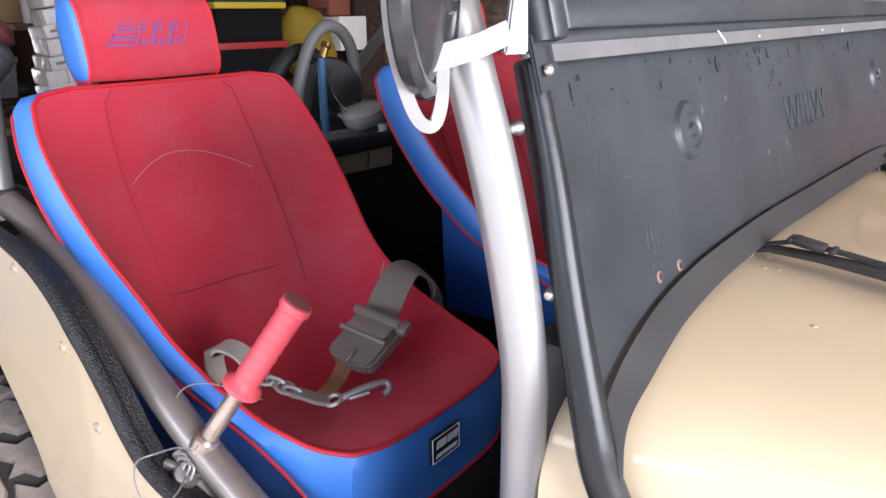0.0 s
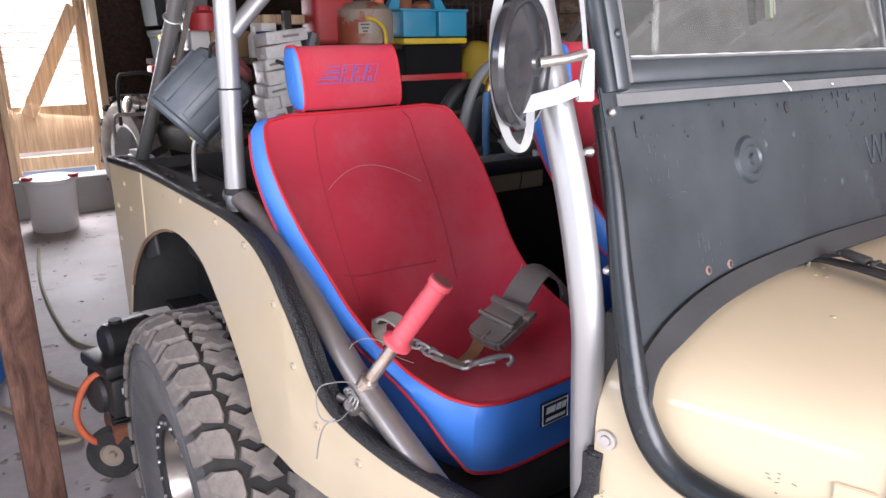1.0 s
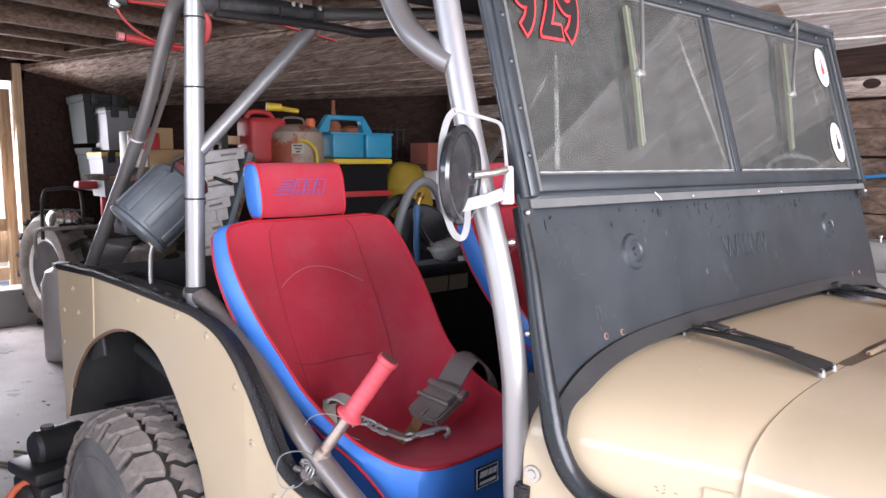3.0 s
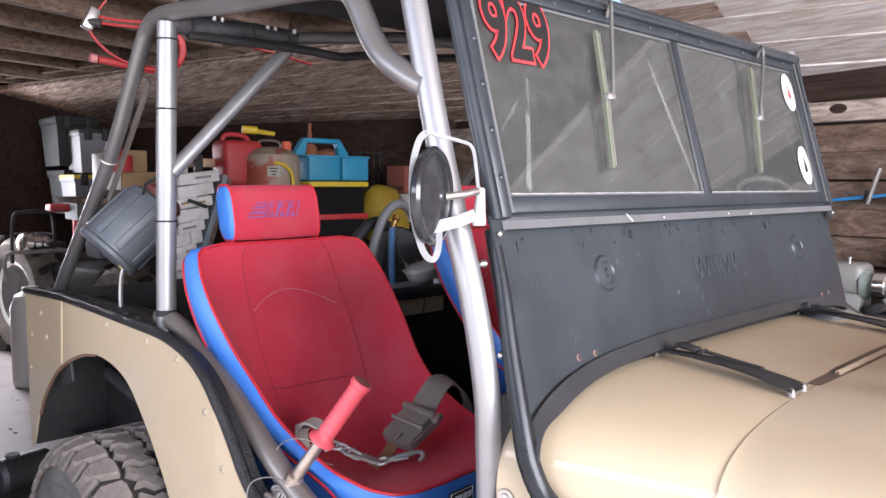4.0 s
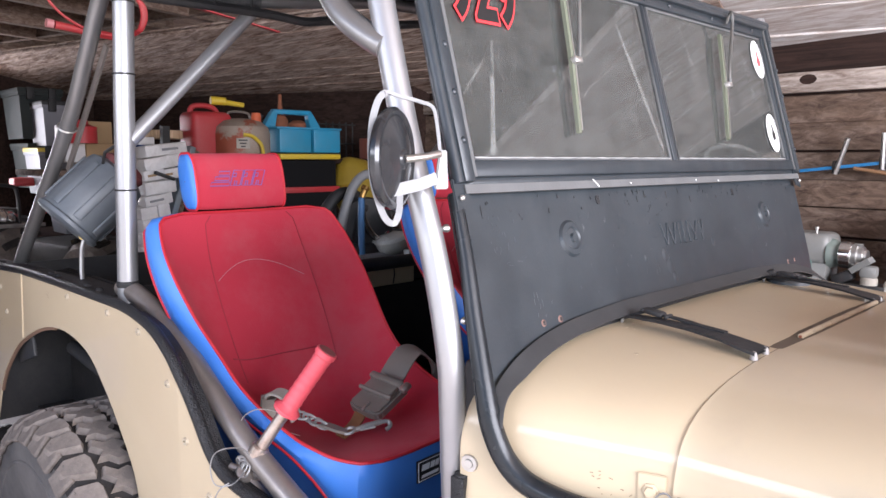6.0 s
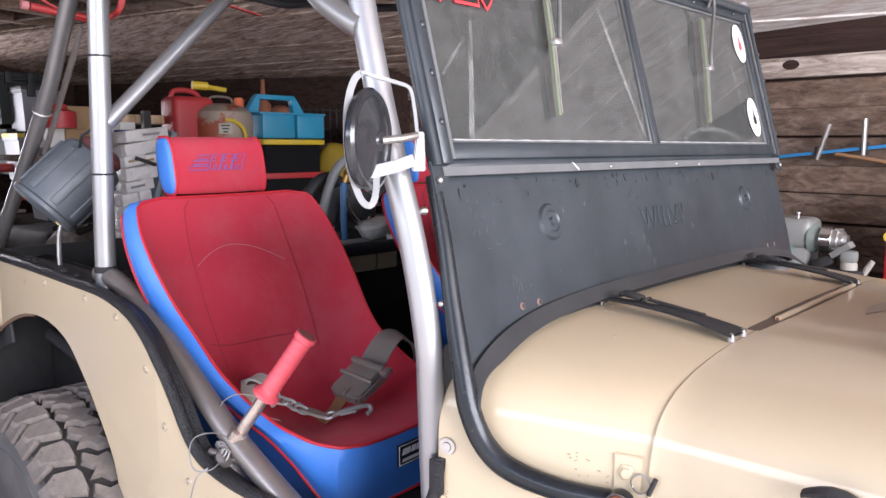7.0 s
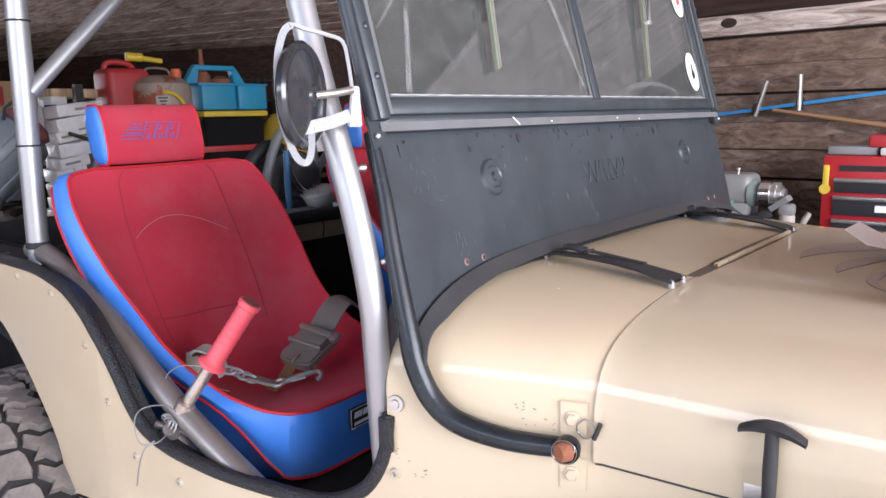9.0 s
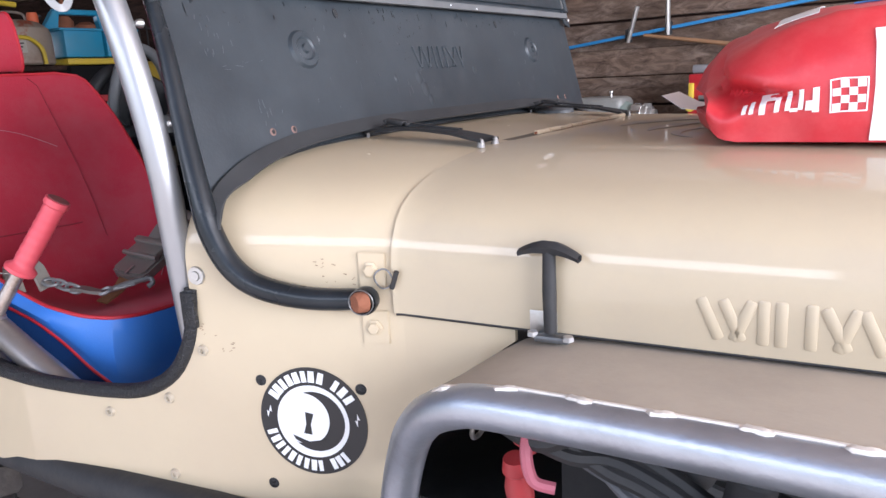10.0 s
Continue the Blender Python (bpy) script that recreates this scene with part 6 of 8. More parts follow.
# worn stain and paint rubbed off the hood
STAIN = mat("hood_stain", (0.30, 0.25, 0.20), 0.5, 0, 0.4, 0.2, 14, 120, 0.02, (0.45, 0.37, 0.28), 0.75, 12, 0.6)
def arc_band(cx, cy, r0, r1, a0, a1, n=18):
    out = [(cx + r0 * math.cos(a0 + (a1 - a0) * i / n), cy + r0 * math.sin(a0 + (a1 - a0) * i / n)) for i in range(n + 1)]
    return out + [(cx + (r1 - (r1 - r0) * abs(2 * i / n - 1) ** 2) * math.cos(a0 + (a1 - a0) * i / n), cy + (r1 - (r1 - r0) * abs(2 * i / n - 1) ** 2) * math.sin(a0 + (a1 - a0) * i / n)) for i in range(n, -1, -1)]


def drape(outline):
    """A thin film of this outline laid over the hood's skin."""
    b = plate(outline, 0.0006)
    bmesh.ops.triangulate(b, faces=b.faces[:])
    for v in b.verts:
        v.co.z += cowl_z(v.co.x, v.co.y) + 0.0016
    return b


part("hood_stain", drape(arc_band(0.60, 0.03, 0.204, 0.128, radians(62), radians(200))), STAIN, hood, "dark crescent stain on the hood")
part("hood_stain", drape(arc_band(0.62, -0.06, 0.15, 0.115, radians(120), radians(205))), STAIN, hood)
part("hood_stain", drape(arc_band(0.63, -0.13, 0.105, 0.088, radians(110), radians(240))), STAIN, hood)
# weld beads along the fender tube
WELD = mat("bright_weld", (0.66, 0.60, 0.53), 0.42, 0.35, 0.5, 0.25, 40, 200, 0.3)
part("plate_edge", sweep([(x, -0.6905, lerp(EDGE, x) + 0.001) for x in (0.434, 0.47, 0.51, 0.55, 0.675, 0.80, 0.92, 1.05, 1.17, 1.28)], 0.0022, 8), WELD, jeep, "bare ground steel edge")
for k in range(10):
    x = 0.465 + 0.0735 * k
    part("weld_bead", sweep([(x + dx, -0.6925 - 0.0012 * math.sin(3 * k + 200 * dx), lerp(EDGE, x + dx) + 0.0002) for dx in (-0.013, -0.008, -0.003, 0.003, 0.008, 0.013)], [0.002, 0.0046, 0.004, 0.0048, 0.0042, 0.0022], 8), WELD, jeep)
# folded seam where the rear corner plate meets the side
part("panel_seam", sweep([(-1.580, -half(-1.580) - 0.001, 1.10), (-1.592, -half(-1.592) - 0.001, 1.0), (-1.602, -half(-1.602) - 0.001, 0.91)], 0.0024, 6), TAN, jeep)
# tub interior load bed
for x, z in ((-1.30, 1.02), (-1.05, 1.02)):
    part("bed_bolt", dome(0.012, 0.01, frame_to((x, -0.553, z), (1, 0, 0), (0, 0, -1)), 8), STEEL, jeep)

# ---- load carried on and in the jeep ----
BAGRED = mat("red_paper_sack", (0.54, 0.028, 0.038), 0.42, 0, 0.5, 0.1, 6, 120, 0.1, (0.75, 0.2, 0.18), 0.25, 12)
bag = thing("feed_sack", "folded red paper feed sack lying on the hood", "sack", (0.969, -0.0485, 1.1494), 0)
bag.scale = (1.22, 1.22, 1.22)
SL = 0.60


def sack_end(y):
    return lerp([(-0.48, 0.660), (-0.40, 0.634), (-0.27, 0.592), (-0.1, 0.60), (0, 0.615)], y)


def sack_at(d, u, v, lift=0.0):
    """A place on the sack's skin: d along it from the folded end, (u, v) on the edge of a square: across and up."""
    e = min(d, SL - d)
    top = lerp([(0, 1.216), (0.012, 1.236), (0.03, 1.258), (0.05, 1.272), (0.08, 1.286), (0.12, 1.298), (0.2, 1.303), (1, 1.303)], e)
    low = lerp([(0, 1.192), (0.006, 1.178), (0.014, 1.170), (0.03, 1.167), (1, 1.167)], e)
    k = 0.55 if v > 0 else 0.10
    y = -0.265 + (0.213 + lift) * u * (1 - 0.5 * v * v * k) ** 0.5
    z = (top + low) / 2 + ((top - low) / 2 + lift) * v * (1 - 0.5 * u * u * k) ** 0.5
    x = sack_end(y) + d
    # tuck at the corner, and creases that run out of it
    if u < 0 and x < 0.745:
        w = max(0.004, 0.017 * (1 - (x - 0.655) / 0.085))
        line = 1.214 + max(0.0, 0.675 - x) * 0.9
        tuck = 0.052 * math.exp(-((z - line) / w) ** 2) * max(0.0, min(1, (x - 0.640) / 0.02)) * max(0.0, 1 - (x - 0.66) / 0.085)
        y += tuck * min(1.0, max(0.0, (-0.30 - y) / 0.06))
    n = 0.004 * noise.noise(Vector((x * 13, y * 13, z * 17))) + 0.002 * noise.noise(Vector((x * 38, y * 30, z * 42)))
    g = 1.7 if x < 0.70 else 0.7
    return Vector((x - 0.948 - n * g, y + 0.265 + n * g * (1 if u < 0 else -1), max(0.0, z - 1.167 + (n * g * 0.6 if v > -0.9 else 0))))


b = bmesh.new()
loop = [(-1, -1 + i / 14) for i in range(28)] + [(-1 + i / 12, 1) for i in range(24)] + [(1, 1 - i / 6) for i in range(12)] + [(1 - i / 6, -1) for i in range(12)]
stations = [0, 0.003] + [0.007 + 0.0055 * i for i in range(19)] + [0.12, 0.14, 0.165, 0.20, 0.25, 0.30, 0.36, 0.42, 0.48, 0.53, 0.57, 0.59, 0.60]
rings = [[b.verts.new(sack_at(d, u, v)) for u, v in loop] for d in stations]
for p, q in zip(rings, rings[1:]):
    for i in range(len(loop)):
        j = (i + 1) % len(loop)
        b.faces.new((p[i], q[i], q[j], p[j]))
b.faces.new(rings[0][::-1]), b.faces.new(rings[-1])
bmesh.ops.recalc_face_normals(b, faces=b.faces)
part("sack", b, dents(BAGRED, 10, 0.012, 0.5), bag)


def sack_mark(x0, x1, z0, z1, material=LABELWHITE):
    def v_at(z):
        return (z - 1.235) / (0.068 * (0.851 if z > 1.235 else 0.975))
    rows = [[sack_at(x0 + (x1 - x0) * i / 6 - 0.66, -1, v_at(z0 + (z1 - z0) * j / 8), 0.0014) for j in range(9)] for i in range(7)]
    part("sack_mark", thicken(loft(rows), 0.0006), material, bag)


def top_mark(x0, x1, y0, y1, material):
    rows = []
    for i in range(9):
        ys = [y0 + (y1 - y0) * j / 8 for j in range(9)]
        rows.append([sack_at(x0 + (x1 - x0) * i / 8 - sack_end(y), (y + 0.265) / (0.213 * 0.851), 1, 0.0014) for y in ys])
    part("sack_mark", thicken(loft(rows), 0.0006), material, bag)


# plain bars for the printed name, a chequered square, a pale panel
for x0, x1, z0, z1 in ((0.693, 0.697, 1.209, 1.221), (0.700, 0.704, 1.207, 1.222), (0.709, 0.7145, 1.204, 1.226), (0.7145, 0.724, 1.220, 1.226), (0.7225, 0.727, 1.205, 1.225), (0.732, 0.7365, 1.205, 1.226), (0.7365, 0.743, 1.203, 1.207), (0.743, 0.747, 1.205, 1.226), (0.7545, 0.760, 1.202, 1.226), (0.749, 0.7545, 1.204, 1.214)):
    sack_mark(x0, x1, z0, z1)
for i in range(4):
    for j in range(4):
        if (i + j) % 2 == 0:
            sack_mark(0.771 + 0.0068 * i, 0.7778 + 0.0068 * i, 1.2015 + 0.0068 * j, 1.2083 + 0.0068 * j)
for x0, x1, z0, z1 in ((0.7695, 0.7998, 1.2000, 1.2012), (0.7695, 0.7998, 1.2292, 1.2304), (0.7690, 0.7702, 1.2000, 1.2304), (0.7990, 0.8002, 1.2000, 1.2304)):
    sack_mark(x0, x1, z0, z1)
sack_mark(0.805, 1.16, 1.172, 1.272)
top_mark(0.705, 0.745, -0.40, -0.34, LABELWHITE), top_mark(0.775, 0.84, -0.38, -0.28, BLUEPL)
solid("paper_slip", thicken(loft([[(0.462, 0.012, 1.197), (0.468, 0.092, 1.200)], [(0.498, 0.0, 1.176), (0.503, 0.092, 1.182)], [(0.585, -0.018, 1.168), (0.585, 0.092, 1.170)]]), 0.0006), LABELWHITE, "white paper slip tucked under the sack", "paper")

can = thing("plastic_pail", "dark grey ribbed plastic pail hung in the cage", "pail", (-1.30, -0.667, 1.32))
ax = Vector((0.10, 0.72, 0.69)).normalized()
CMR = frame_to((0, 0, 0), ax.orthogonal(), ax.cross(ax.orthogonal()))
PAIL = mat("slate_grey_plastic", (0.085, 0.098, 0.110), 0.42, 0, 0.5, 0.1, 6, 200, 0.06, (0.15, 0.16, 0.165), 0.5, 9)
part("pail_body", lathe([(0.0, -0.098), (0.080, -0.098), (0.088, -0.094), (0.089, -0.085), (0.084, -0.080), (0.087, -0.02), (0.086, 0.06), (0.080, 0.085), (0.066, 0.095), (0, 0.097)], CMR, 48), PAIL, can)
for k in range(8):
    a = 2 * math.pi * k / 8
    part("pail_rib", box(0.008, 0.024, 0.14, CMR @ pose(0, 0, 0, 0, 0, math.degrees(a)) @ pose(0.0862, 0, -0.002, 0, 0, 0), 0.004), PAIL, can)
part("pail_pad", lathe([(0, 0), (0.055, 0.0), (0.06, 0.02), (0.045, 0.035), (0, 0.04)], CMR @ pose(0.01, 0.01, 0.090), 20), mat("dark_red_pad", (0.12, 0.03, 0.03), 0.7), can)
part("pail_hanger", sweep([(0.0, 0.02, 0.05), (0.10, 0.0, 0.12), (0.33, -0.02, 0.16)], 0.004, 6), BLACK, can)
solid("bed_hose", sweep(spline([(-1.28, -0.69, 1.235), (-1.285, -0.705, 1.20), (-1.285, -0.71, 1.15), (-1.28, -0.712, 1.110)], 4), 0.006, 8), GREYTUBE, "thin grey hose in the load bed", "hose")
solid("brass_fitting", lathe([(0, -0.02), (0.009, -0.02), (0.011, 0), (0.009, 0.02), (0, 0.02)], pose(-1.285, -0.70, 1.225, 90, 0, 60), 10), mat("dull_brass", (0.42, 0.30, 0.10), 0.45, 0.6), "small brass hose fitting", "fitting")

helm = thing("white_shop_light", "white rounded lamp housing in the load bed", "lamp", (-1.12, 0.207, 1.153))
LAMPCREAM = mat("aged_cream_enamel", (0.52, 0.51, 0.46), 0.25, 0, 0.5, 0.06, 9, 100, 0.02, (0.35, 0.33, 0.28), 0.4, 14)
part("lamp_shell", lathe([(0.0, 0.024), (0.035, 0.022), (0.056, 0.014), (0.062, 0.004), (0.060, -0.010), (0.050, -0.030), (0.032, -0.043), (0.014, -0.047), (0, -0.048)], pose(0, 0, 0.004, 14, 0, 0), 32), LAMPCREAM, helm)
part("lamp_foot", lathe([(0, 0), (0.012, 0), (0.015, 0.02), (0, 0.02)], pose(0.055, 0.03, -0.045), 12), WHITE, helm)
hoses = thing("hose_coil", "coiled grey and blue hoses behind the seats", "hose", (-1.15, 0.1, 1.09))
part("hose", sweep(spline([(-0.01, -0.075, 0.06), (0, -0.062, 0.155), (0, -0.025, 0.24), (0, 0.025, 0.283), (0, 0.075, 0.275), (0, 0.112, 0.225), (0, 0.122, 0.14), (0, 0.105, 0.04)], 7), 0.0155, 10), mat("hose_grey", (0.15, 0.15, 0.15), 0.5), hoses)
part("hose", sweep(spline([(-0.05, -0.12, 0.02), (-0.06, -0.105, 0.14), (-0.06, -0.03, 0.22), (-0.06, 0.05, 0.20), (-0.05, 0.10, 0.08)], 7), 0.020, 10), BLACK, hoses)
part("hose", sweep(spline([(-0.02, 0.00, 0.06), (-0.02, 0.03, 0.16), (-0.02, 0.085, 0.18), (-0.02, 0.11, 0.09)], 7), 0.013, 10), BLACK, hoses)
part("hose", sweep(spline([(0.03, -0.012, 0.03), (0.03, -0.014, 0.12), (0.03, -0.012, 0.212)], 6), 0.0105, 10), mat("hose_blue", (0.03, 0.10, 0.22), 0.5), hoses)
part("hose_end", lathe([(0, 0), (0.010, 0), (0.010, 0.025), (0.014, 0.028), (0.012, 0.04), (0, 0.04)], pose(0.03, -0.010, 0.212, -25, 0, 0), 12), mat("brass", (0.5, 0.30, 0.10), 0.35, 1.0), hoses)
part("bent_tube", sweep(spline([(0.02, -0.005, 0.185), (0.02, 0.010, 0.13), (0.02, 0.045, 0.085), (0.02, 0.085, 0.07), (0.01, 0.12, 0.11)], 6), 0.0115, 10), CHROME, hoses)
part("reel", lathe([(0, -0.03), (0.04, -0.03), (0.045, -0.02), (0.085, -0.02), (0.09, 0.0), (0.085, 0.02), (0, 0.03)], pose(-0.03, 0.055, 0.12, 90, 0, 60), 28), BLACK, hoses)
part("pump_body", box(0.10, 0.14, 0.06, pose(-0.02, 0.02, 0.03), 0.015), BLACK, hoses)
lbox = thing("load_box", "black steel box in the load bed", "box", (-1.2, 0.15, 0.75))
part("box_body", box(0.34, 0.7, 0.28, pose(0, 0, 0.14), 0.01), BLACK, lbox)
part("box_lid", box(0.36, 0.72, 0.05, pose(0, 0, 0.31), 0.012), BLACK, lbox)
part("box_front", box(0.008, 0.36, 0.058, pose(0.186, -0.115, 0.310), 0.004), TAN, lbox, "tan painted panel")
part("box_cord", sweep([(0.192, -0.025, 0.342), (0.193, -0.022, 0.315), (0.192, -0.027, 0.285)], 0.0018, 6), BLACK, lbox)
part("bed_post", sweep([(0.08, 0.140, 0.335), (0.08, 0.136, 0.46)], 0.0115, 12), SILVER, lbox, "short silver post")
solid("load_plank", box(0.30, 0.55, 0.03, pose(-1.25, 0.22, 1.105), 0.006), GREYPL, "grey board on the load box", "board")

# ---- shelf with cans and totes ----
rack = thing("shelf_unit", "dark steel shelf unit crowded with cans and totes", "shelf", (0, 0, 0))
for z in (0.45, 1.0, 1.405):
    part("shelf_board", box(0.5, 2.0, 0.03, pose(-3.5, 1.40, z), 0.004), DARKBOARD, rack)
for y in (0.42, 2.35):
    for x in (-3.28, -3.72):
        part("upright", box(0.04, 0.04, 1.68, pose(x, y, 0.76)), BLACK, rack)
S = 1.42
jug = thing("red_fuel_jug", "red plastic fuel jug with a yellow spout", "fuel can", (-3.40, 0.725, S))
part("jug_body", box(0.20, 0.25, 0.275, pose(0, 0, 0.1375), 0.035, 3), REDPLASTIC, jug)
part("jug_handle", sweep(spline([(0, -0.10, 0.25), (0, -0.085, 0.30), (0, -0.02, 0.312), (0, 0.05, 0.30), (0, 0.08, 0.26)], 5), 0.016, 10), REDPLASTIC, jug)
part("spout", sweep([(0, 0.035, 0.345), (0.02, 0.12, 0.342), (0.02, 0.125, 0.336), (0.03, 0.235, 0.325)], [0.026, 0.024, 0.016, 0.014], 12), YELLOW, jug, "yellow spout")
gas = thing("steel_fuel_can", "old round fuel can with faded red and grey paint", "fuel can", (-3.32, 0.905, S))
part("can_body", lathe([(0, 0), (0.165, 0), (0.175, 0.01), (0.175, 0.15), (0.165, 0.19), (0.12, 0.225), (0.05, 0.24), (0, 0.24)], None, 36), flecks(mat("rusted_red_grey_paint", (0.33, 0.27, 0.22), 0.55, 0.1, 0.5, 0.2, 5, 90, 0.2, (0.20, 0.12, 0.08), 0.7, 9), (0.30, 0.075, 0.04), 3.0, 0.54), gas)
part("can_spout", lathe([(0, 0), (0.03, 0), (0.03, 0.05), (0.025, 0.07), (0, 0.07)], pose(0.06, 0.075, 0.205), 14), ORANGE, gas)
part("can_nozzle", sweep([(0.0, 0.10, 0.21), (0.0, 0.135, 0.25), (0.0, 0.145, 0.27)], [0.014, 0.012, 0.016], 10), BLACK, gas)
part("can_handle", sweep(spline([(0, -0.09, 0.225), (0, -0.07, 0.275), (0, 0.05, 0.275), (0, 0.07, 0.225)], 5), 0.007, 8), STEEL, gas)
part("hose", sweep(spline([(0.16, -0.07, 0.14), (0.18, -0.02, 0.13), (0.19, 0.03, 0.08), (0.19, 0.04, 0.0)], 6), 0.011, 8), YELLOW, gas)
part("label_plate", box(0.002, 0.075, 0.06, pose(0.163, -0.075, 0.09, 0, 0, -26)), CREAM, gas)
for k in range(3):
    part("label_mark", box(0.002, 0.05 - 0.012 * k, 0.008, pose(0.1645, -0.0755, 0.108 - 0.018 * k, 0, 0, -26)), LABELBLACK, gas)
caddy = thing("tool_caddy", "turquoise plastic tool caddy with a centre handle", "caddy", (-3.35, 1.335, S + 0.038))
for y, w in ((-0.10, 0.235), (0.14, 0.21)):
    b = box(0.26, w, 0.155, pose(0, y, 0.078), 0.012)
    part("caddy_bin", b, TURQ, caddy)
part("caddy_rim", box(0.29, 0.49, 0.014, pose(0, 0.0, 0.153), 0.005), TURQ, caddy)
for y, lean in ((-0.228, 0.05), (0.13, -0.05)):
    part("handle_side", plate([(-0.045, 0), (0.045, 0), (lean + 0.018, 0.115), (lean - 0.018, 0.115)], 0.05, frame_to((0.025, y, 0.145), (0, 1, 0), (0, 0, 1)), bevel=0.004), TURQ, caddy)
part("caddy_handle", box(0.05, 0.285, 0.032, pose(0, -0.048, 0.257), 0.010), TURQ, caddy)
tools = thing("rusty_tool", "rusty pump sprayer head standing in the caddy", "tool", (-3.42, 1.25, S + 0.19))
part("tool_pot", lathe([(0, 0), (0.055, 0), (0.06, 0.05), (0.03, 0.07), (0, 0.07)], pose(0.0, 0.13, -0.01), 14), RUST, tools)
part("tool_body", lathe([(0, 0), (0.05, 0), (0.05, 0.06), (0.02, 0.10), (0.012, 0.17), (0.012, 0.22), (0, 0.22)], None, 16), RUST, tools)
part("tool_bar", sweep([(0, -0.05, 0.12), (0, 0.05, 0.12)], 0.006, 8), RUST, tools)
tote = thing("black_tote", "black storage tote with a yellow lid", "tote", (-3.4, 1.33, 1.015))
part("tote_body", box(0.38, 0.42, 0.40, pose(0, 0, 0.20), 0.02), mat("matte_black_tote", (0.008, 0.008, 0.009), 0.85, 0, 0.15), tote)
# red shelf-edge bar, added here as a piece of the tote
part("tote_band", box(0.012, 0.47, 0.036, pose(0.21, -0.02, 0.212), 0.004), REDPLASTIC, tote, "red shelf edge bar set on the front of the tote")
part("tote_lid", box(0.42, 0.46, 0.036, pose(0, 0, 0.42), 0.012), YELLOW, tote)
drum = thing("yellow_jug", "yellow plastic jug lying on its side", "jug", (-3.28, 1.73, 1.02))
part("jug_body", lathe([(0, -0.2), (0.10, -0.2), (0.135, -0.17), (0.14, 0.0), (0.13, 0.10), (0.06, 0.17), (0.035, 0.19), (0, 0.2)], pose(0, 0, 0.235, 32, 15, 0) @ Matrix.Diagonal((1.2, 1.15, 1.0, 1)), 28), mat("dirty_yellow_plastic", (0.30, 0.205, 0.02), 0.5, 0, 0.5, 0.15, 5, 100, 0.1, (0.2, 0.13, 0.03), 0.6, 4), drum)
solid("red_rail", box(0.05, 0.55, 0.046, pose(-3.30, 1.42, 1.215), 0.01), REDPLASTIC, "red plastic creeper rail on the shelf", "rail")
solid("red_carton", box(0.2, 0.17, 0.19, pose(-3.33, 1.985, 1.47), 0.004), mat("brick_red_card", (0.20, 0.055, 0.035), 0.8), "brick red carton on the shelf", "carton")
solid("white_carton", box(0.2, 0.22, 0.2, pose(-3.30, 2.06, 1.27), 0.004), WHITEPL, "white carton below the red one", "carton")
wire = thing("wire_panel", "black wire grid panel hung behind the shelf", "grid", (-3.70, 1.72, 1.45))
for k in range(12):
    part("wire_upright", sweep([(0, -0.33 + 0.06 * k, -0.1), (0, -0.33 + 0.06 * k, 0.24)], 0.006, 6), BLACK, wire)
for z in (-0.08, 0.08, 0.22):
    part("wire_cross", sweep([(0.006, -0.35, z), (0.006, 0.35, z)], 0.006, 6), BLACK, wire)
# crate of taped parcels, leaning
PARCEL = dents(mat("silver_taped_parcel", (0.66, 0.645, 0.635), 0.45, 0.0, 0.5, 0.12, 7, 60, 0.3, (0.42, 0.38, 0.35), 0.5, 12), 16, 0.02, 0.9)
stack = thing("parcel_rack", "leaning rack of pale taped parcels with a board side", "rack", (-3.05, 0.345, 0.76), -12)
stack.matrix_world = pose(-3.0, 0.0, 0.0)
rnd = random.Random(3)
zz = 0.90
for k in range(10):       # rows of parcels, wider towards the top and tilted
    h = rnd.uniform(0.046, 0.066)
    y0, y1 = 0.113 + (zz - 0.98) * 0.074, 0.262 + (zz - 1.097) * 0.347
    split = y0 + (y1 - y0) * rnd.uniform(0.55, 0.80)
    for a, b in ((y0, split), (split, y1)) if k % 3 == 1 else ((y0 + rnd.uniform(0, 0.012), y1 - rnd.uniform(0, 0.012)),):
        pm = pose(rnd.uniform(-0.008, 0.008), (a + b) / 2, zz + h / 2 + ((a + b) / 2 - 0.24) * 0.14, 8 + rnd.uniform(-2, 2), rnd.uniform(-4, 4), rnd.uniform(-3, 3))
        pk = part("parcel", box(0.16, b - a, h + 0.002, pm, 0.008, 2), PARCEL, stack)
        if b - a > 0.08 and k % 2:
            part("parcel_label", box(0.002, (b - a) * rnd.uniform(0.3, 0.6), h * 0.22, pm @ pose(0.0805, rnd.uniform(-0.02, 0.02), 0)), GREYPL if k % 4 == 1 else CARD, pk)
    zz += h + 0.002
for dy in (0.10, 0.30):
    part("rack_leg", box(0.10, 0.03, 0.98, pose(-0.06, dy, 0.41)), WALLBOARD, stack)
part("side_board", box(0.17, 0.030, 0.62, pose(-0.02, 0.318, 1.19, -19, 0, 0), 0.004), mat("blue_grey_board", (0.16, 0.20, 0.23), 0.7, 0, 0.3, 0.2, 8, 90, 0.2, (0.3, 0.27, 0.24), 0.5, 9), stack, "blue-grey painted side board")
part("side_board", box(0.15, 0.035, 0.60, pose(-0.05, 0.358, 1.18, -19, 0, 0), 0.004), WALLBOARD, stack)
part("strap_lever", box(0.02, 0.11, 0.018, pose(0.10, 0.24, 1.335, -20, 0, 0), 0.006), BLACK, stack)
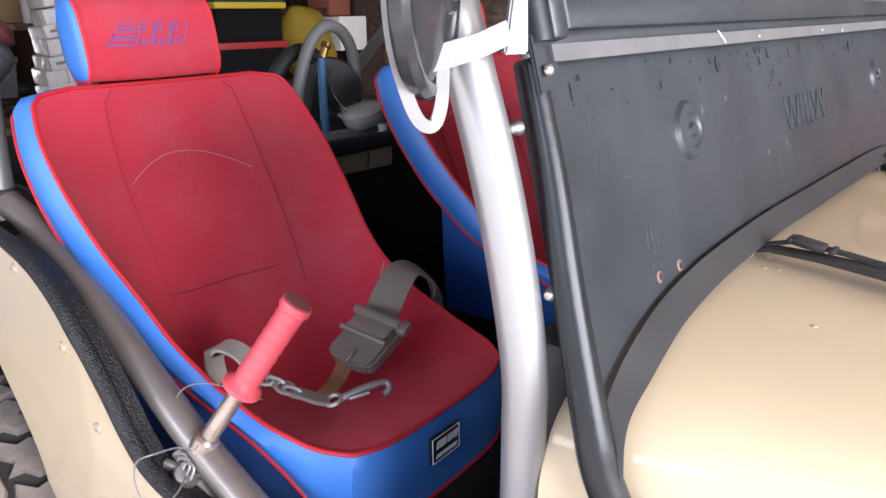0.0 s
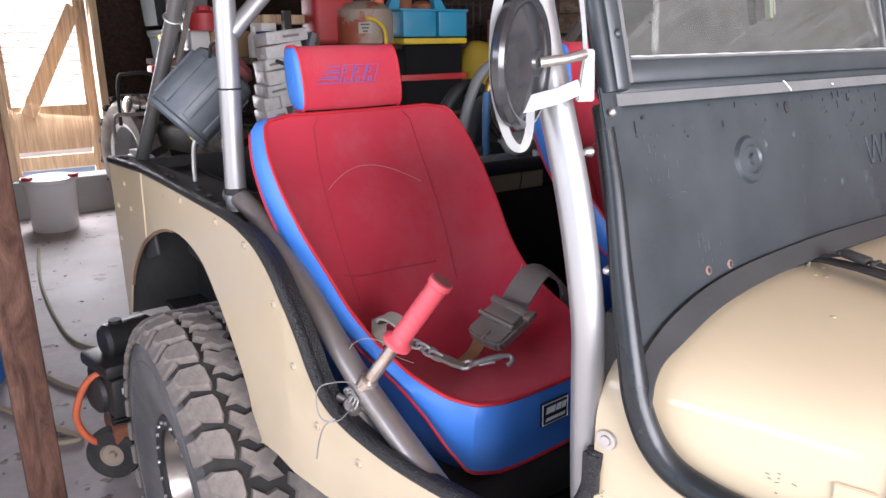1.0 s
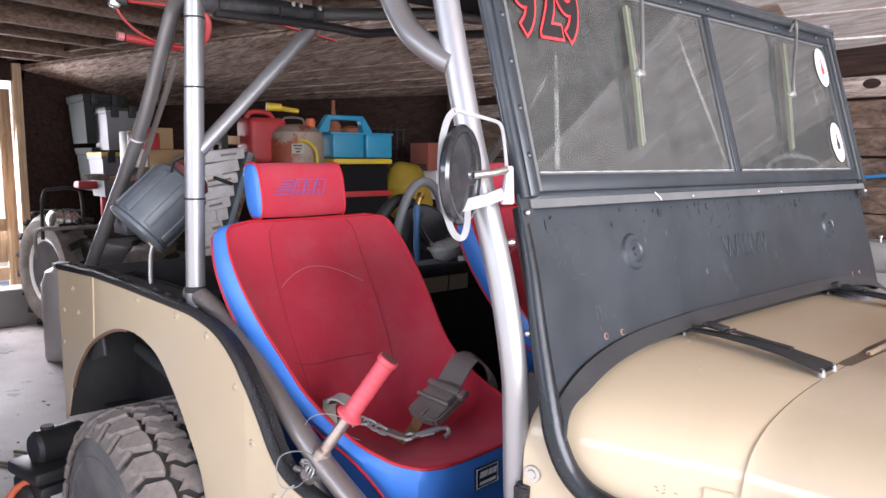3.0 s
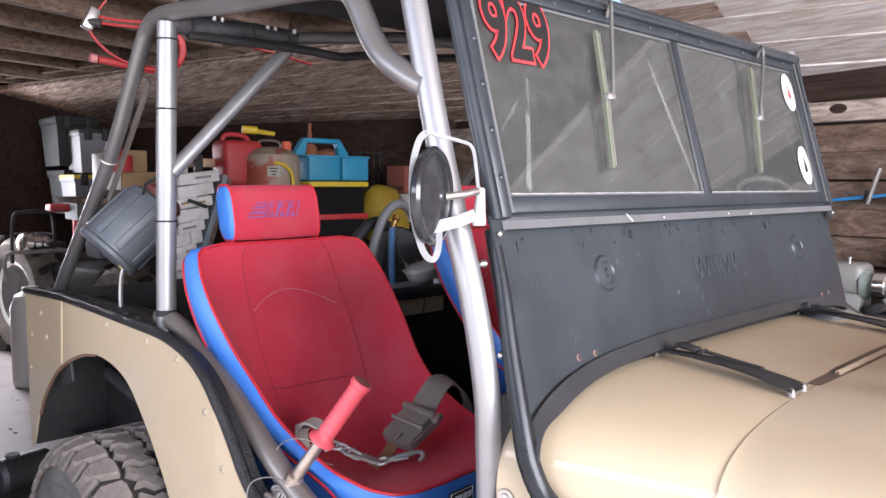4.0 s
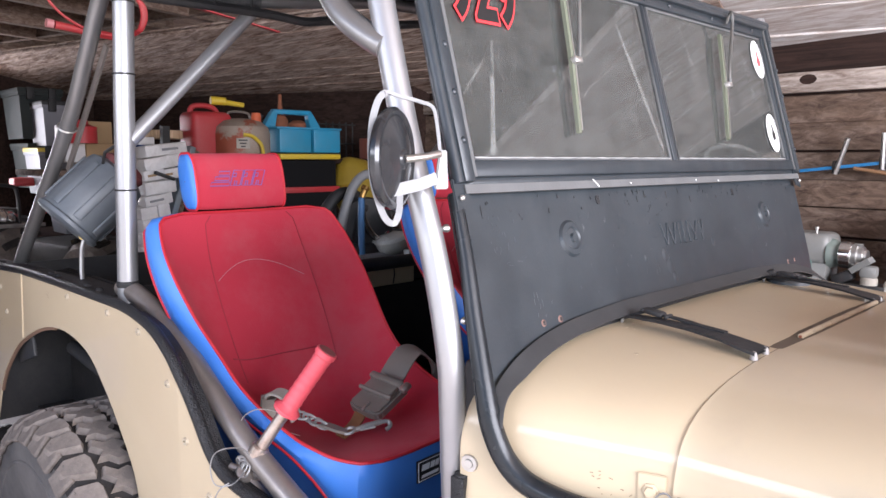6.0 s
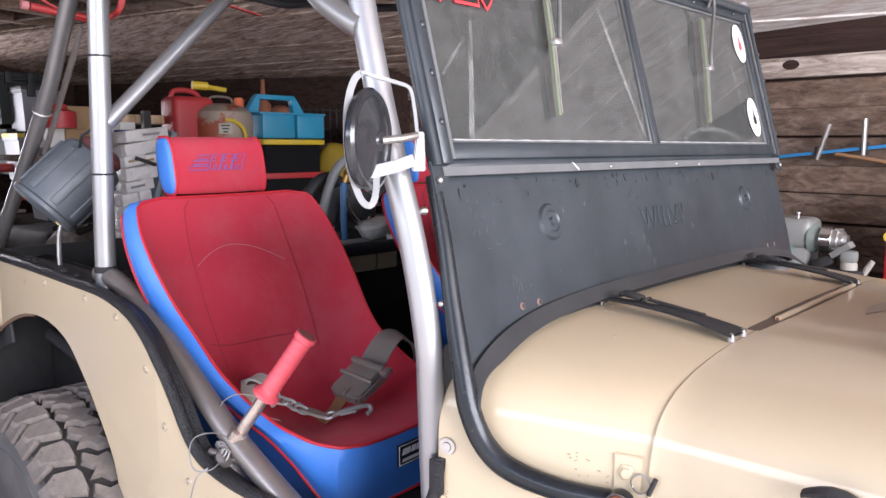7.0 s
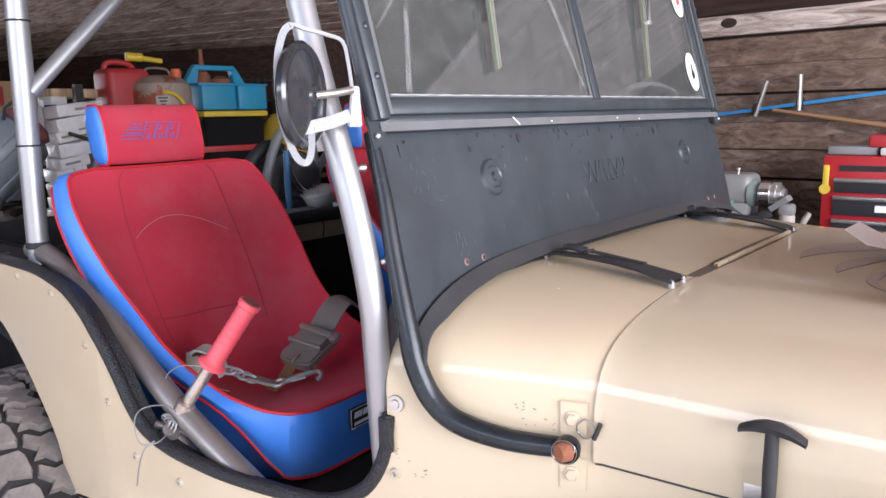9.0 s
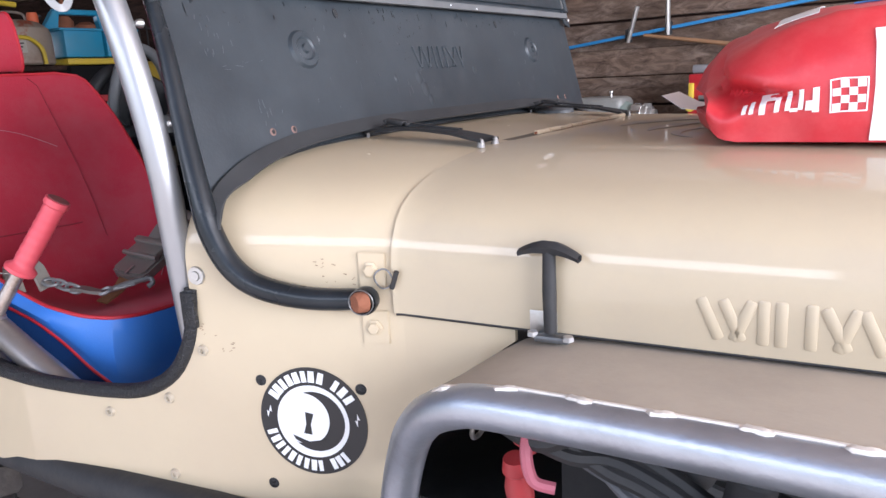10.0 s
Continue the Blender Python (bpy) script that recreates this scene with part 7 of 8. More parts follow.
for y, z, sx, sy, sz, mt, nm, lb in ((0.18, 1.43, 0.2, 0.24, 0.14, CARD, "cardboard_box", "small brown cardboard box"), (0.45, 1.43, 0.18, 0.16, 0.12, BLUEPL, "blue_carton", "blue and white carton"), (0.10, 1.56, 0.2, 0.2, 0.12, CARD, "cardboard_box", "small brown cardboard box"),
                                     (0.52, 1.56, 0.22, 0.34, 0.05, NEWWOOD, "wood_offcut", "pale wooden offcut board"), (0.02, 1.50, 0.16, 0.12, 0.2, WHITEPL, "white_jug", "white plastic bottle")):
    solid(nm, box(sx, sy, sz, pose(-3.55, y, z), 0.006), mt, lb + " on the crowded shelf", "box")
ct = solid("printed_carton", box(0.12, 0.085, 0.062, pose(-3.33, 0.307, 1.464, 0, 0, 8), 0.003), mat("dark_blue_card", (0.03, 0.06, 0.20), 0.7, 0, 0.3, 0.2, 14, 90, 0.1), "blue carton with a white top on the shelf", "box")
part("carton_top", box(0.122, 0.087, 0.042, pose(-3.33, 0.307, 1.516, 0, 0, 8), 0.003), WHITEPL, ct)
part("carton_foot", box(0.10, 0.07, 0.075, pose(-3.33, 0.307, 1.397, 0, 0, 8), 0.003), CARD, ct)
solid("shelf_plank", box(0.5, 0.9, 0.03, pose(-3.55, 0.25, 1.345), 0.004), WALLBOARD, "brown plank shelf under small boxes", "shelf")
for y, z, r, h, mt, nm, lb in ((0.26, 1.36, 0.035, 0.16, WHITEPL, "spray_bottle", "white spray can on the shelf"), (0.36, 1.36, 0.03, 0.18, BLACK, "oil_bottle", "black oil bottle on the shelf"), (0.0, 1.50, 0.08, 0.12, REDPLASTIC, "red_tin", "round red tin on the shelf")):
    solid(nm, lathe([(0, 0), (r, 0), (r, h * 0.7), (r * 0.5, h * 0.82), (r * 0.45, h), (0, h)], pose(-3.35, y, z), 16), mt, lb, "bottle")

# ---- far corner: totes, a buggy, the doorway ----
def tote_box(x, y, z, sx, sy, sz, mt, lid, label):
    t = thing("storage_tote", label, "tote", (x, y, z), 0, "totes in the far corner")
    b = bmesh.new()
    rows = [[(-sx / 2 * k, -sy / 2 * k, h), (sx / 2 * k, -sy / 2 * k, h), (sx / 2 * k, sy / 2 * k, h), (-sx / 2 * k, sy / 2 * k, h)] for k, h in ((0.84, 0), (0.86, 0.01), (0.97, sz * 0.85), (1.03, sz * 0.86), (1.03, sz * 0.93))]
    part("tote_body", loft(rows, closed=True), mt, t)
    part("tote_lid", box(sx * 1.06, sy * 1.06, sz * 0.1, pose(0, 0, sz * 0.96), 0.012), lid, t)
    for dy in (-0.25, 0.25):
        part("latch", box(0.03, 0.06, 0.1, pose(sx * 0.53, dy * sy, sz * 0.9), 0.008), BLACK, t)


DG = mat("grey_green_tote", (0.028, 0.033, 0.032), 0.75, 0, 0.2)
LG = mat("pale_grey_tote", (0.17, 0.17, 0.19), 0.5)
tote_box(-6.4, 0.64, 1.58, 0.5, 0.34, 0.42, DG, DG, "large grey-green lidded storage tote")
tote_box(-6.4, 0.70, 1.16, 0.5, 0.36, 0.38, DG, DG, "grey-green storage tote under another")
tote_box(-6.05, 0.70, 1.52, 0.4, 0.28, 0.36, LG, BLACK, "pale grey tote with a black lid")
tote_box(-6.05, 0.66, 1.12, 0.4, 0.30, 0.38, LG, YELLOW, "pale grey tote with a yellow lid")
tote_box(-6.05, 0.85, 0.78, 0.4, 0.36, 0.30, LG, LG, "pale grey tote at the bottom of the stack")
solid("tote_stand", box(0.9, 0.9, 0.86, pose(-6.35, 0.85, 0.35), 0.01), DARKBOARD, "dark wooden stand under the totes", "stand")

bug = thing("quad_vehicle", "small open off-road quad with chunky tyres and chrome engine", "vehicle", (-6.4, 0.20, -0.08))
QLUG = finish(box(0.035, 0.05, 0.13, bevel=0.006, seg=1), "lug", TYREDARK)
def bug_wheel(x, y, k=1.0):
    w = new("wheel")
    w.parent = bug
    w.matrix_local = pose(x, y, 0.46 * k, 90, 0, 12) @ Matrix.Diagonal((k, k, k, 1))
    b = lathe([(0.24, -0.12), (0.30, -0.15), (0.38, -0.15), (0.43, -0.10), (0.44, 0), (0.43, 0.10), (0.38, 0.15), (0.30, 0.15), (0.24, 0.12)], None, 40)
    part("tyre", b, RUBBER, w)
    for i in range(18):
        for sg in (-1, 1):
            ob = new("lug", QLUG)
            ob.parent = w
            ob.matrix_local = pose(0, 0, 0, 0, 0, 20 * i + 10 * (sg > 0)) @ pose(0.44, 0, sg * 0.075, 20 * sg, 0, 0)
    part("rim", lathe([(0, 0.03), (0.06, 0.03), (0.08, 0.0), (0.18, 0.02), (0.225, 0.10), (0.235, 0.11)], None, 32), GREYPL, w)
    part("rim_ring", lathe([(0.225, 0.115), (0.25, 0.128), (0.262, 0.128), (0.255, 0.11)], None, 32), WHITE, w)
bug_wheel(0.0, 0.09, 1.18)
bug_wheel(-0.1, 0.95)
bug_wheel(1.4, 0.45)
part("quad_body", box(1.3, 0.6, 0.2, pose(0.55, 0.45, 0.75, 0, 0, 10), 0.05), BLACK, bug)
part("engine", lathe([(0, -0.13), (0.08, -0.13), (0.09, -0.08), (0.075, -0.05), (0.09, -0.02), (0.075, 0.02), (0.09, 0.05), (0.07, 0.10), (0, 0.12)], pose(0.25, 0.05, 1.0, 80, 0, 20), 24), CHROME, bug, "chrome engine cylinder")
part("guard_bar", sweep(spline([(0.3, -0.12, 0.85), (0.3, -0.10, 1.22), (0.3, -0.02, 1.27), (0.3, 0.14, 1.27), (0.3, 0.2, 1.2), (0.3, 0.2, 0.85)], 5), 0.015, 8), BLACK, bug)
part("guard_bar", sweep(spline([(0.45, -0.2, 0.72), (0.46, -0.2, 0.93), (0.46, -0.05, 0.95), (0.46, 0.35, 0.95)], 5), 0.016, 8), GREYTUBE, bug)
part("red_tank", box(0.16, 0.3, 0.07, pose(0.25, 0.32, 1.30), 0.025), REDPLASTIC, bug)
part("tank_stem", box(0.05, 0.06, 0.25, pose(0.25, 0.40, 1.15), 0.01), REDPLASTIC, bug)

jar = thing("white_tub", "white plastic tub with lid and red grips", "tub", (-6.3, -0.50, -0.08))
part("tub_body", lathe([(0, 0), (0.17, 0), (0.178, 0.01), (0.20, 0.40), (0.21, 0.41), (0.21, 0.43), (0.2, 0.44), (0, 0.445)], None, 36), WHITEPL, jar)
part("tub_lid", lathe([(0, 0.455), (0.19, 0.452), (0.218, 0.445), (0.222, 0.42), (0.214, 0.42)], None, 36), WHITEPL, jar)
for s in (-1, 1):
    part("tub_grip", box(0.05, 0.08, 0.035, pose(0.10, s * 0.17, 0.458, 0, 0, s * 40), 0.01), REDPLASTIC, jar)
solid("white_drum", lathe([(0, 0), (0.13, 0), (0.145, 0.02), (0.145, 0.58), (0.11, 0.68), (0.06, 0.71), (0.06, 0.74), (0, 0.74)], pose(-5.35, 0.03, -0.08), 24), WHITEPL, "tall dusty white plastic drum standing on the floor", "drum")
solid("threshold", box(0.3, 0.95, 0.34, pose(-6.95, -0.28, 0.09), 0.01), mat("grey_concrete_step", (0.28, 0.27, 0.26), 0.85), "grey concrete step below the doorway", "step", "structure")
# outside the doorway
# brick and mortar lightened in colour so the wall looks blown out by daylight
wall_out = solid("wall_outside", box(0.2, 5.0, 3.2, pose(-9.2, -0.6, 1.6)), mat("glare_mortar", (0.86, 0.82, 0.79), 0.9), "brick wall outside the doorway, lightened in colour for glare", "wall", "structure")
BRICK = mat("glare_brick", (0.80, 0.70, 0.66), 0.85, rand=0.12)
bk = finish(box(0.03, 0.21, 0.066, bevel=0.004, seg=1), "brick", BRICK)
for r in range(20):
    for c in range(10):
        ob = new("brick", bk)
        ob.parent = wall_out
        ob.matrix_world = pose(-9.09, -1.75 + 0.225 * c + 0.11 * (r % 2), 0.5 + 0.078 * r)
gate = thing("plank_gate", "raw wooden gate with a diagonal brace", "gate", (-7.35, -0.28, 0.0))
part("gate_board", box(0.03, 0.80, 0.42, pose(0, 0, 0.66), 0.004), NEWWOOD, gate)
part("gate_board", box(0.03, 0.80, 0.13, pose(0, 0, 0.34), 0.004), NEWWOOD, gate)
part("gate_brace", box(0.04, 0.13, 1.1, pose(0.035, 0.06, 1.28, -28, 0, 0), 0.004), NEWWOOD, gate)
part("gate_stile", box(0.04, 0.10, 2.1, pose(0.0, -0.37, 1.05), 0.004), NEWWOOD, gate)
part("gate_stile", box(0.04, 0.10, 2.1, pose(0.0, 0.37, 1.05), 0.004), NEWWOOD, gate)

# ---- floor things by the rear wheel ----
cart = thing("wheeled_power_unit", "black power unit on an orange wheeled frame", "power unit", (-2.1, -0.86, -0.08), 0)
DARKCASE = mat("grimy_black_case", (0.022, 0.022, 0.023), 0.5, 0, 0.5, 0.3, 9, 120, 0.2, (0.07, 0.06, 0.05), 0.4, 8)
part("unit_case", box(0.22, 0.17, 0.15, pose(0, 0.045, 0.33, 0, 0, 12), 0.02), DARKCASE, cart)
part("unit_lid", box(0.23, 0.185, 0.05, pose(0, 0.04, 0.435, 0, 0, 12), 0.016), DARKCASE, cart)
part("unit_tank", lathe([(0, -0.09), (0.05, -0.09), (0.062, -0.075), (0.062, 0.075), (0.05, 0.09), (0, 0.09)], pose(-0.02, 0.085, 0.505, 90, 0, 12), 20), DARKCASE, cart)
part("tank_cap", lathe([(0, 0.028), (0.022, 0.028), (0.024, 0.0)], pose(-0.02, 0.05, 0.548), 14), BLACK, cart)
part("recoil_cover", lathe([(0, 0.03), (0.05, 0.028), (0.07, 0.015), (0.075, 0)], pose(0.02, -0.04, 0.33, 90, 0, 12), 22), DARKCASE, cart)
for k in range(5):
    part("cooling_fin", box(0.09, 0.10, 0.005, pose(0.03, 0.03, 0.20 + 0.014 * k), 0.002, 1), DARKCASE, cart)
part("unit_plate", box(0.004, 0.055, 0.022, pose(0.118, 0.045, 0.36, 0, 0, 12)), WHITEPL, cart)
part("unit_base", box(0.20, 0.15, 0.07, pose(0, 0.05, 0.175), 0.02), RUST, cart)
for dx in (0.03,):
    part("frame_tube", sweep(spline([(dx, 0.0, 0.41), (dx, -0.075, 0.385), (dx, -0.125, 0.27), (dx + 0.01, -0.095, 0.175), (dx, -0.02, 0.125), (dx - 0.02, 0.10, 0.115)], 6), 0.0125, 10), ORANGE, cart)
wm = pose(0.045, -0.02, 0.1, 90, 0, 55) @ Matrix.Diagonal((1.2, 1.2, 1.1, 1))
part("small_tyre", lathe([(0.036, -0.028), (0.060, -0.034), (0.078, -0.026), (0.083, 0), (0.078, 0.026), (0.060, 0.034), (0.036, 0.028)], wm, 30), mat("black_tyre_rubber", (0.03, 0.029, 0.028), 0.8, 0, 0.3, 0.2, 9, 120, 0.2, (0.10, 0.085, 0.07), 0.5, 8), cart)
part("small_rim", lathe([(0, 0.030), (0.010, 0.030), (0.012, 0.016), (0.03, 0.018), (0.037, 0.027), (0.037, 0.0)], wm, 20), mat("dusty_hub", (0.30, 0.24, 0.18), 0.7, 0, 0.4, 0.2, 12, 120, 0.1), cart)
ROPE = mat("tan_cord", (0.36, 0.29, 0.2), 0.85)
for nm, pts, r, mt in (("extension_cord", [(-5.6, -0.72, 0.02), (-4.6, -0.82, 0.015), (-3.6, -0.82, 0.012), (-3.3, -0.70, 0.012), (-3.35, -0.62, 0.02), (-3.5, -0.68, 0.012)], 0.009, mat("olive_cord", (0.25, 0.24, 0.13), 0.7)),
                       ("floor_rope", [(-3.6, -1.1, 0.012), (-3.0, -0.95, 0.012), (-2.7, -0.8, 0.012), (-2.3, -0.85, 0.012)], 0.011, ROPE),
                       ("floor_rope", [(-3.0, -1.25, 0.012), (-2.6, -1.05, 0.012), (-2.4, -0.95, 0.012), (-2.45, -1.08, 0.012), (-2.6, -1.12, 0.012)], 0.011, ROPE)):
    solid(nm, sweep(spline([(x, y, z - 0.08) for x, y, z in pts], 8), r, 8), mt, "tangled cord lying on the dusty floor", "cord")
solid("blue_barrel", lathe([(0, 0), (0.26, 0), (0.28, 0.02), (0.285, 0.25), (0.29, 0.27), (0.285, 0.29), (0.28, 0.55), (0.26, 0.6), (0, 0.6)], pose(-3.3, -1.40, -0.08), 32), BLUEPL, "blue plastic barrel on the floor", "barrel")
rnd = random.Random(5)
b = bmesh.new()
for k in range(90):
    x, y = rnd.uniform(-6.5, -1.6), rnd.uniform(-1.3, -0.3)
    box(rnd.uniform(0.008, 0.025), rnd.uniform(0.005, 0.012), 0.003, pose(x, y, -0.077, rnd.uniform(-10, 10), rnd.uniform(-10, 10), rnd.uniform(0, 180)), 0, 1, b)
solid("floor_litter", b, mat("litter", (0.24, 0.19, 0.16), 0.9), "leaf and chip litter on the floor", "litter", "stuff")

# ---- side wall: clamps, bench, grinder, tool chest ----
bar = thing("bar_clamp", "long blue steel bar clamp hung on the wall", "clamp", (0, 0, 0))
part("bar", sweep([(-0.95, 2.30, 1.329), (0.90, 2.28, 1.541)], 0, flat=(0.014, 0.035), up=(0, 1, 0)), mat("blue_steel", (0.03, 0.22, 0.48), 0.4, 0.3), bar)
for x, dz in ((-0.407, 0.8), (-0.216, 0.0)):
    zb = 1.329 + (x + 0.95) * 0.1146
    part("clamp_handle", sweep([(x, 2.27, zb - 0.03), (x + 0.06 * dz, 2.26, zb + 0.13)], 0.011, 8), STEEL, bar)
    part("clamp_head", box(0.03, 0.03, 0.06, pose(x, 2.28, zb), 0.006), BLACK, bar)
solid("rake_pole", sweep([(-0.33, 2.27, 1.388), (0.28, 2.26, 1.288), (1.0, 2.25, 1.17)], [0.008, 0.012, 0.013], 10), mat("ash_handle", (0.26, 0.14, 0.07), 0.6), "long wooden tool handle hung on the wall", "handle")
bench = thing("work_bench", "heavy dark wooden bench along the wall", "bench", (0, 0, 0))
part("bench_top", box(3.2, 0.62, 0.05, pose(0.4, 2.0, 0.84), 0.006), DARKBOARD, bench)
for x in (-1.1, 0.2, 1.8):
    part("bench_leg", box(0.09, 0.09, 0.90, pose(x, 1.78, 0.37), 0.004), DARKBOARD, bench)
grd = thing("bench_grinder", "grey-green bench lathe head with a steel chuck", "machine", (-0.31, 1.88, 0.865))
GM = mat("machine_grey_green", (0.19, 0.23, 0.205), 0.45, 0, 0.5, 0.08, 8, 100, 0.05, (0.2, 0.18, 0.15), 0.4, 7)
PALEGREY = mat("worn_pale_enamel", (0.23, 0.23, 0.215), 0.45, 0, 0.5, 0.1, 9, 100, 0.05, (0.15, 0.135, 0.115), 0.4, 8)
TEAL = mat("machine_teal", (0.11, 0.22, 0.185), 0.4, 0, 0.5, 0.1, 9, 100, 0.05, (0.15, 0.16, 0.15), 0.4, 8)
head = box(0.23, 0.17, 0.13, pose(-0.085, 0.05, 0.193), 0.032, 4)
part("head_casting", head, PALEGREY, grd, "pale grey headstock casting")
part("head_base", box(0.22, 0.15, 0.14, pose(-0.085, 0.05, 0.070), 0.016), PALEGREY, grd)
part("side_cover", box(0.10, 0.010, 0.105, pose(-0.085, -0.0275, 0.095), 0.004), TEAL, grd, "teal cover plate")
part("spindle_boss", lathe([(0, 0.0), (0.062, 0.0), (0.060, 0.018), (0.052, 0.032), (0.046, 0.040), (0, 0.040)], pose(0.020, 0.02, 0.176, 0, 90, 0), 28), GM, grd)
part("spindle", lathe([(0.030, 0.0), (0.030, 0.016), (0, 0.016)], pose(0.058, 0.02, 0.176, 0, 90, 0), 20), BLACK, grd)
part("chuck", lathe([(0, 0.0), (0.048, 0.0), (0.054, 0.005), (0.054, 0.045), (0.050, 0.048), (0, 0.048)], pose(0.066, 0, 0.176, 0, 90, 0), 32), CHROME, grd, "bright steel chuck")
part("chuck_nose", lathe([(0.047, 0.0), (0.047, 0.020), (0.040, 0.024), (0.038, 0.040), (0.028, 0.042), (0.026, 0.054), (0, 0.054)], pose(0.113, 0, 0.176, 0, 90, 0), 28), STEEL, grd)
for k in range(3):
    part("chuck_jaw", box(0.034, 0.014, 0.020, pose(0.135, 0, 0.176) @ pose(0, 0, 0, 120 * k + 15, 0, 0) @ pose(0, 0, 0.043), 0.003), STEEL, grd)
part("tool_rest", sweep([(0.120, -0.02, 0.118), (0.188, -0.03, 0.168)], 0, flat=(0.05, 0.024), up=(0.6, 0, -0.8)), PALEGREY, grd, "angled tool rest")
part("rest_post", box(0.062, 0.05, 0.05, pose(0.180, -0.02, 0.118), 0.012), PALEGREY, grd)
part("rest_knob", lathe([(0, 0), (0.031, 0.0), (0.031, 0.024), (0.027, 0.030), (0, 0.030)], pose(0.182, -0.02, 0.066), 22), CREAM, grd)
part("slide", box(0.20, 0.10, 0.066, pose(0.14, 0.01, 0.033), 0.008), BLACK, grd)
part("slide_cap", box(0.085, 0.06, 0.045, pose(0.085, -0.01, 0.085, 0, -28, 0), 0.014), BLACK, grd)
part("oil_cup", lathe([(0, 0), (0.005, 0), (0.005, 0.018), (0.008, 0.020), (0.008, 0.028), (0, 0.028)], pose(-0.027, -0.01, 0.256), 10), STEEL, grd)
part("lever", sweep([(0.225, -0.02, 0.0), (0.236, -0.02, 0.045), (0.250, -0.02, 0.080), (0.266, -0.02, 0.108)], [0.008, 0.008, 0.013, 0.010], 10), CREAM, grd)
chest = thing("tool_chest", "red tool chest with black drawers and clutter on top", "tool chest", (0.33, 2.06, 0.865))
CR = mat("red_enamel", (0.42, 0.018, 0.025), 0.35, 0, 0.5, 0.06, 5, 100, 0.02)
part("chest_body", box(0.68, 0.36, 0.34, pose(0, 0, 0.17), 0.006), CR, chest)
part("chest_mark", box(0.16, 0.004, 0.022, pose(-0.20, -0.182, 0.293)), LABELBLACK, chest)
for z, h in ((0.225, 0.055), (0.145, 0.075), (0.05, 0.08)):
    dr = part("drawer", box(0.62, 0.012, h, pose(0.015, -0.185, z), 0.003), SEATBACK, chest)
    part("drawer_pull", box(0.62, 0.016, 0.016, pose(0.015, -0.192, z + h / 2 - 0.006), 0.003), STEEL, dr)
part("drawer_label", box(0.09, 0.003, 0.026, pose(-0.10, -0.1925, 0.14)), LABELWHITE, chest)
part("chest_mark", box(0.10, 0.003, 0.014, pose(-0.05, -0.1925, 0.222)), LABELRED, chest)
hang = thing("yellow_tag", "yellow tape measure tag hung on the chest", "tag", (0.005, 1.87, 1.12))
part("tag_body", box(0.022, 0.012, 0.10, pose(0, 0, 0), 0.004), YELLOW, hang)
part("tag_disc", lathe([(0, 0), (0.02, 0), (0.02, 0.01), (0, 0.01)], pose(0, -0.004, -0.045, 90, 0, 0), 18), YELLOW, hang)
solid("red_case", box(0.17, 0.12, 0.05, pose(0.22, 1.98, 1.262), 0.012), REDPLASTIC, "small red plastic case on the tool chest", "case")
solid("white_case", box(0.14, 0.12, 0.03, pose(0.25, 1.97, 1.222), 0.006), WHITEPL, "white box under the red case", "box")
solid("grey_case", box(0.18, 0.14, 0.035, pose(0.08, 2.0, 1.224), 0.008), GREYPL, "grey tool case on the chest", "case")
solid("black_case", box(0.22, 0.14, 0.06, pose(0.46, 1.98, 1.235), 0.012), BLACK, "black tool case on the chest", "case")

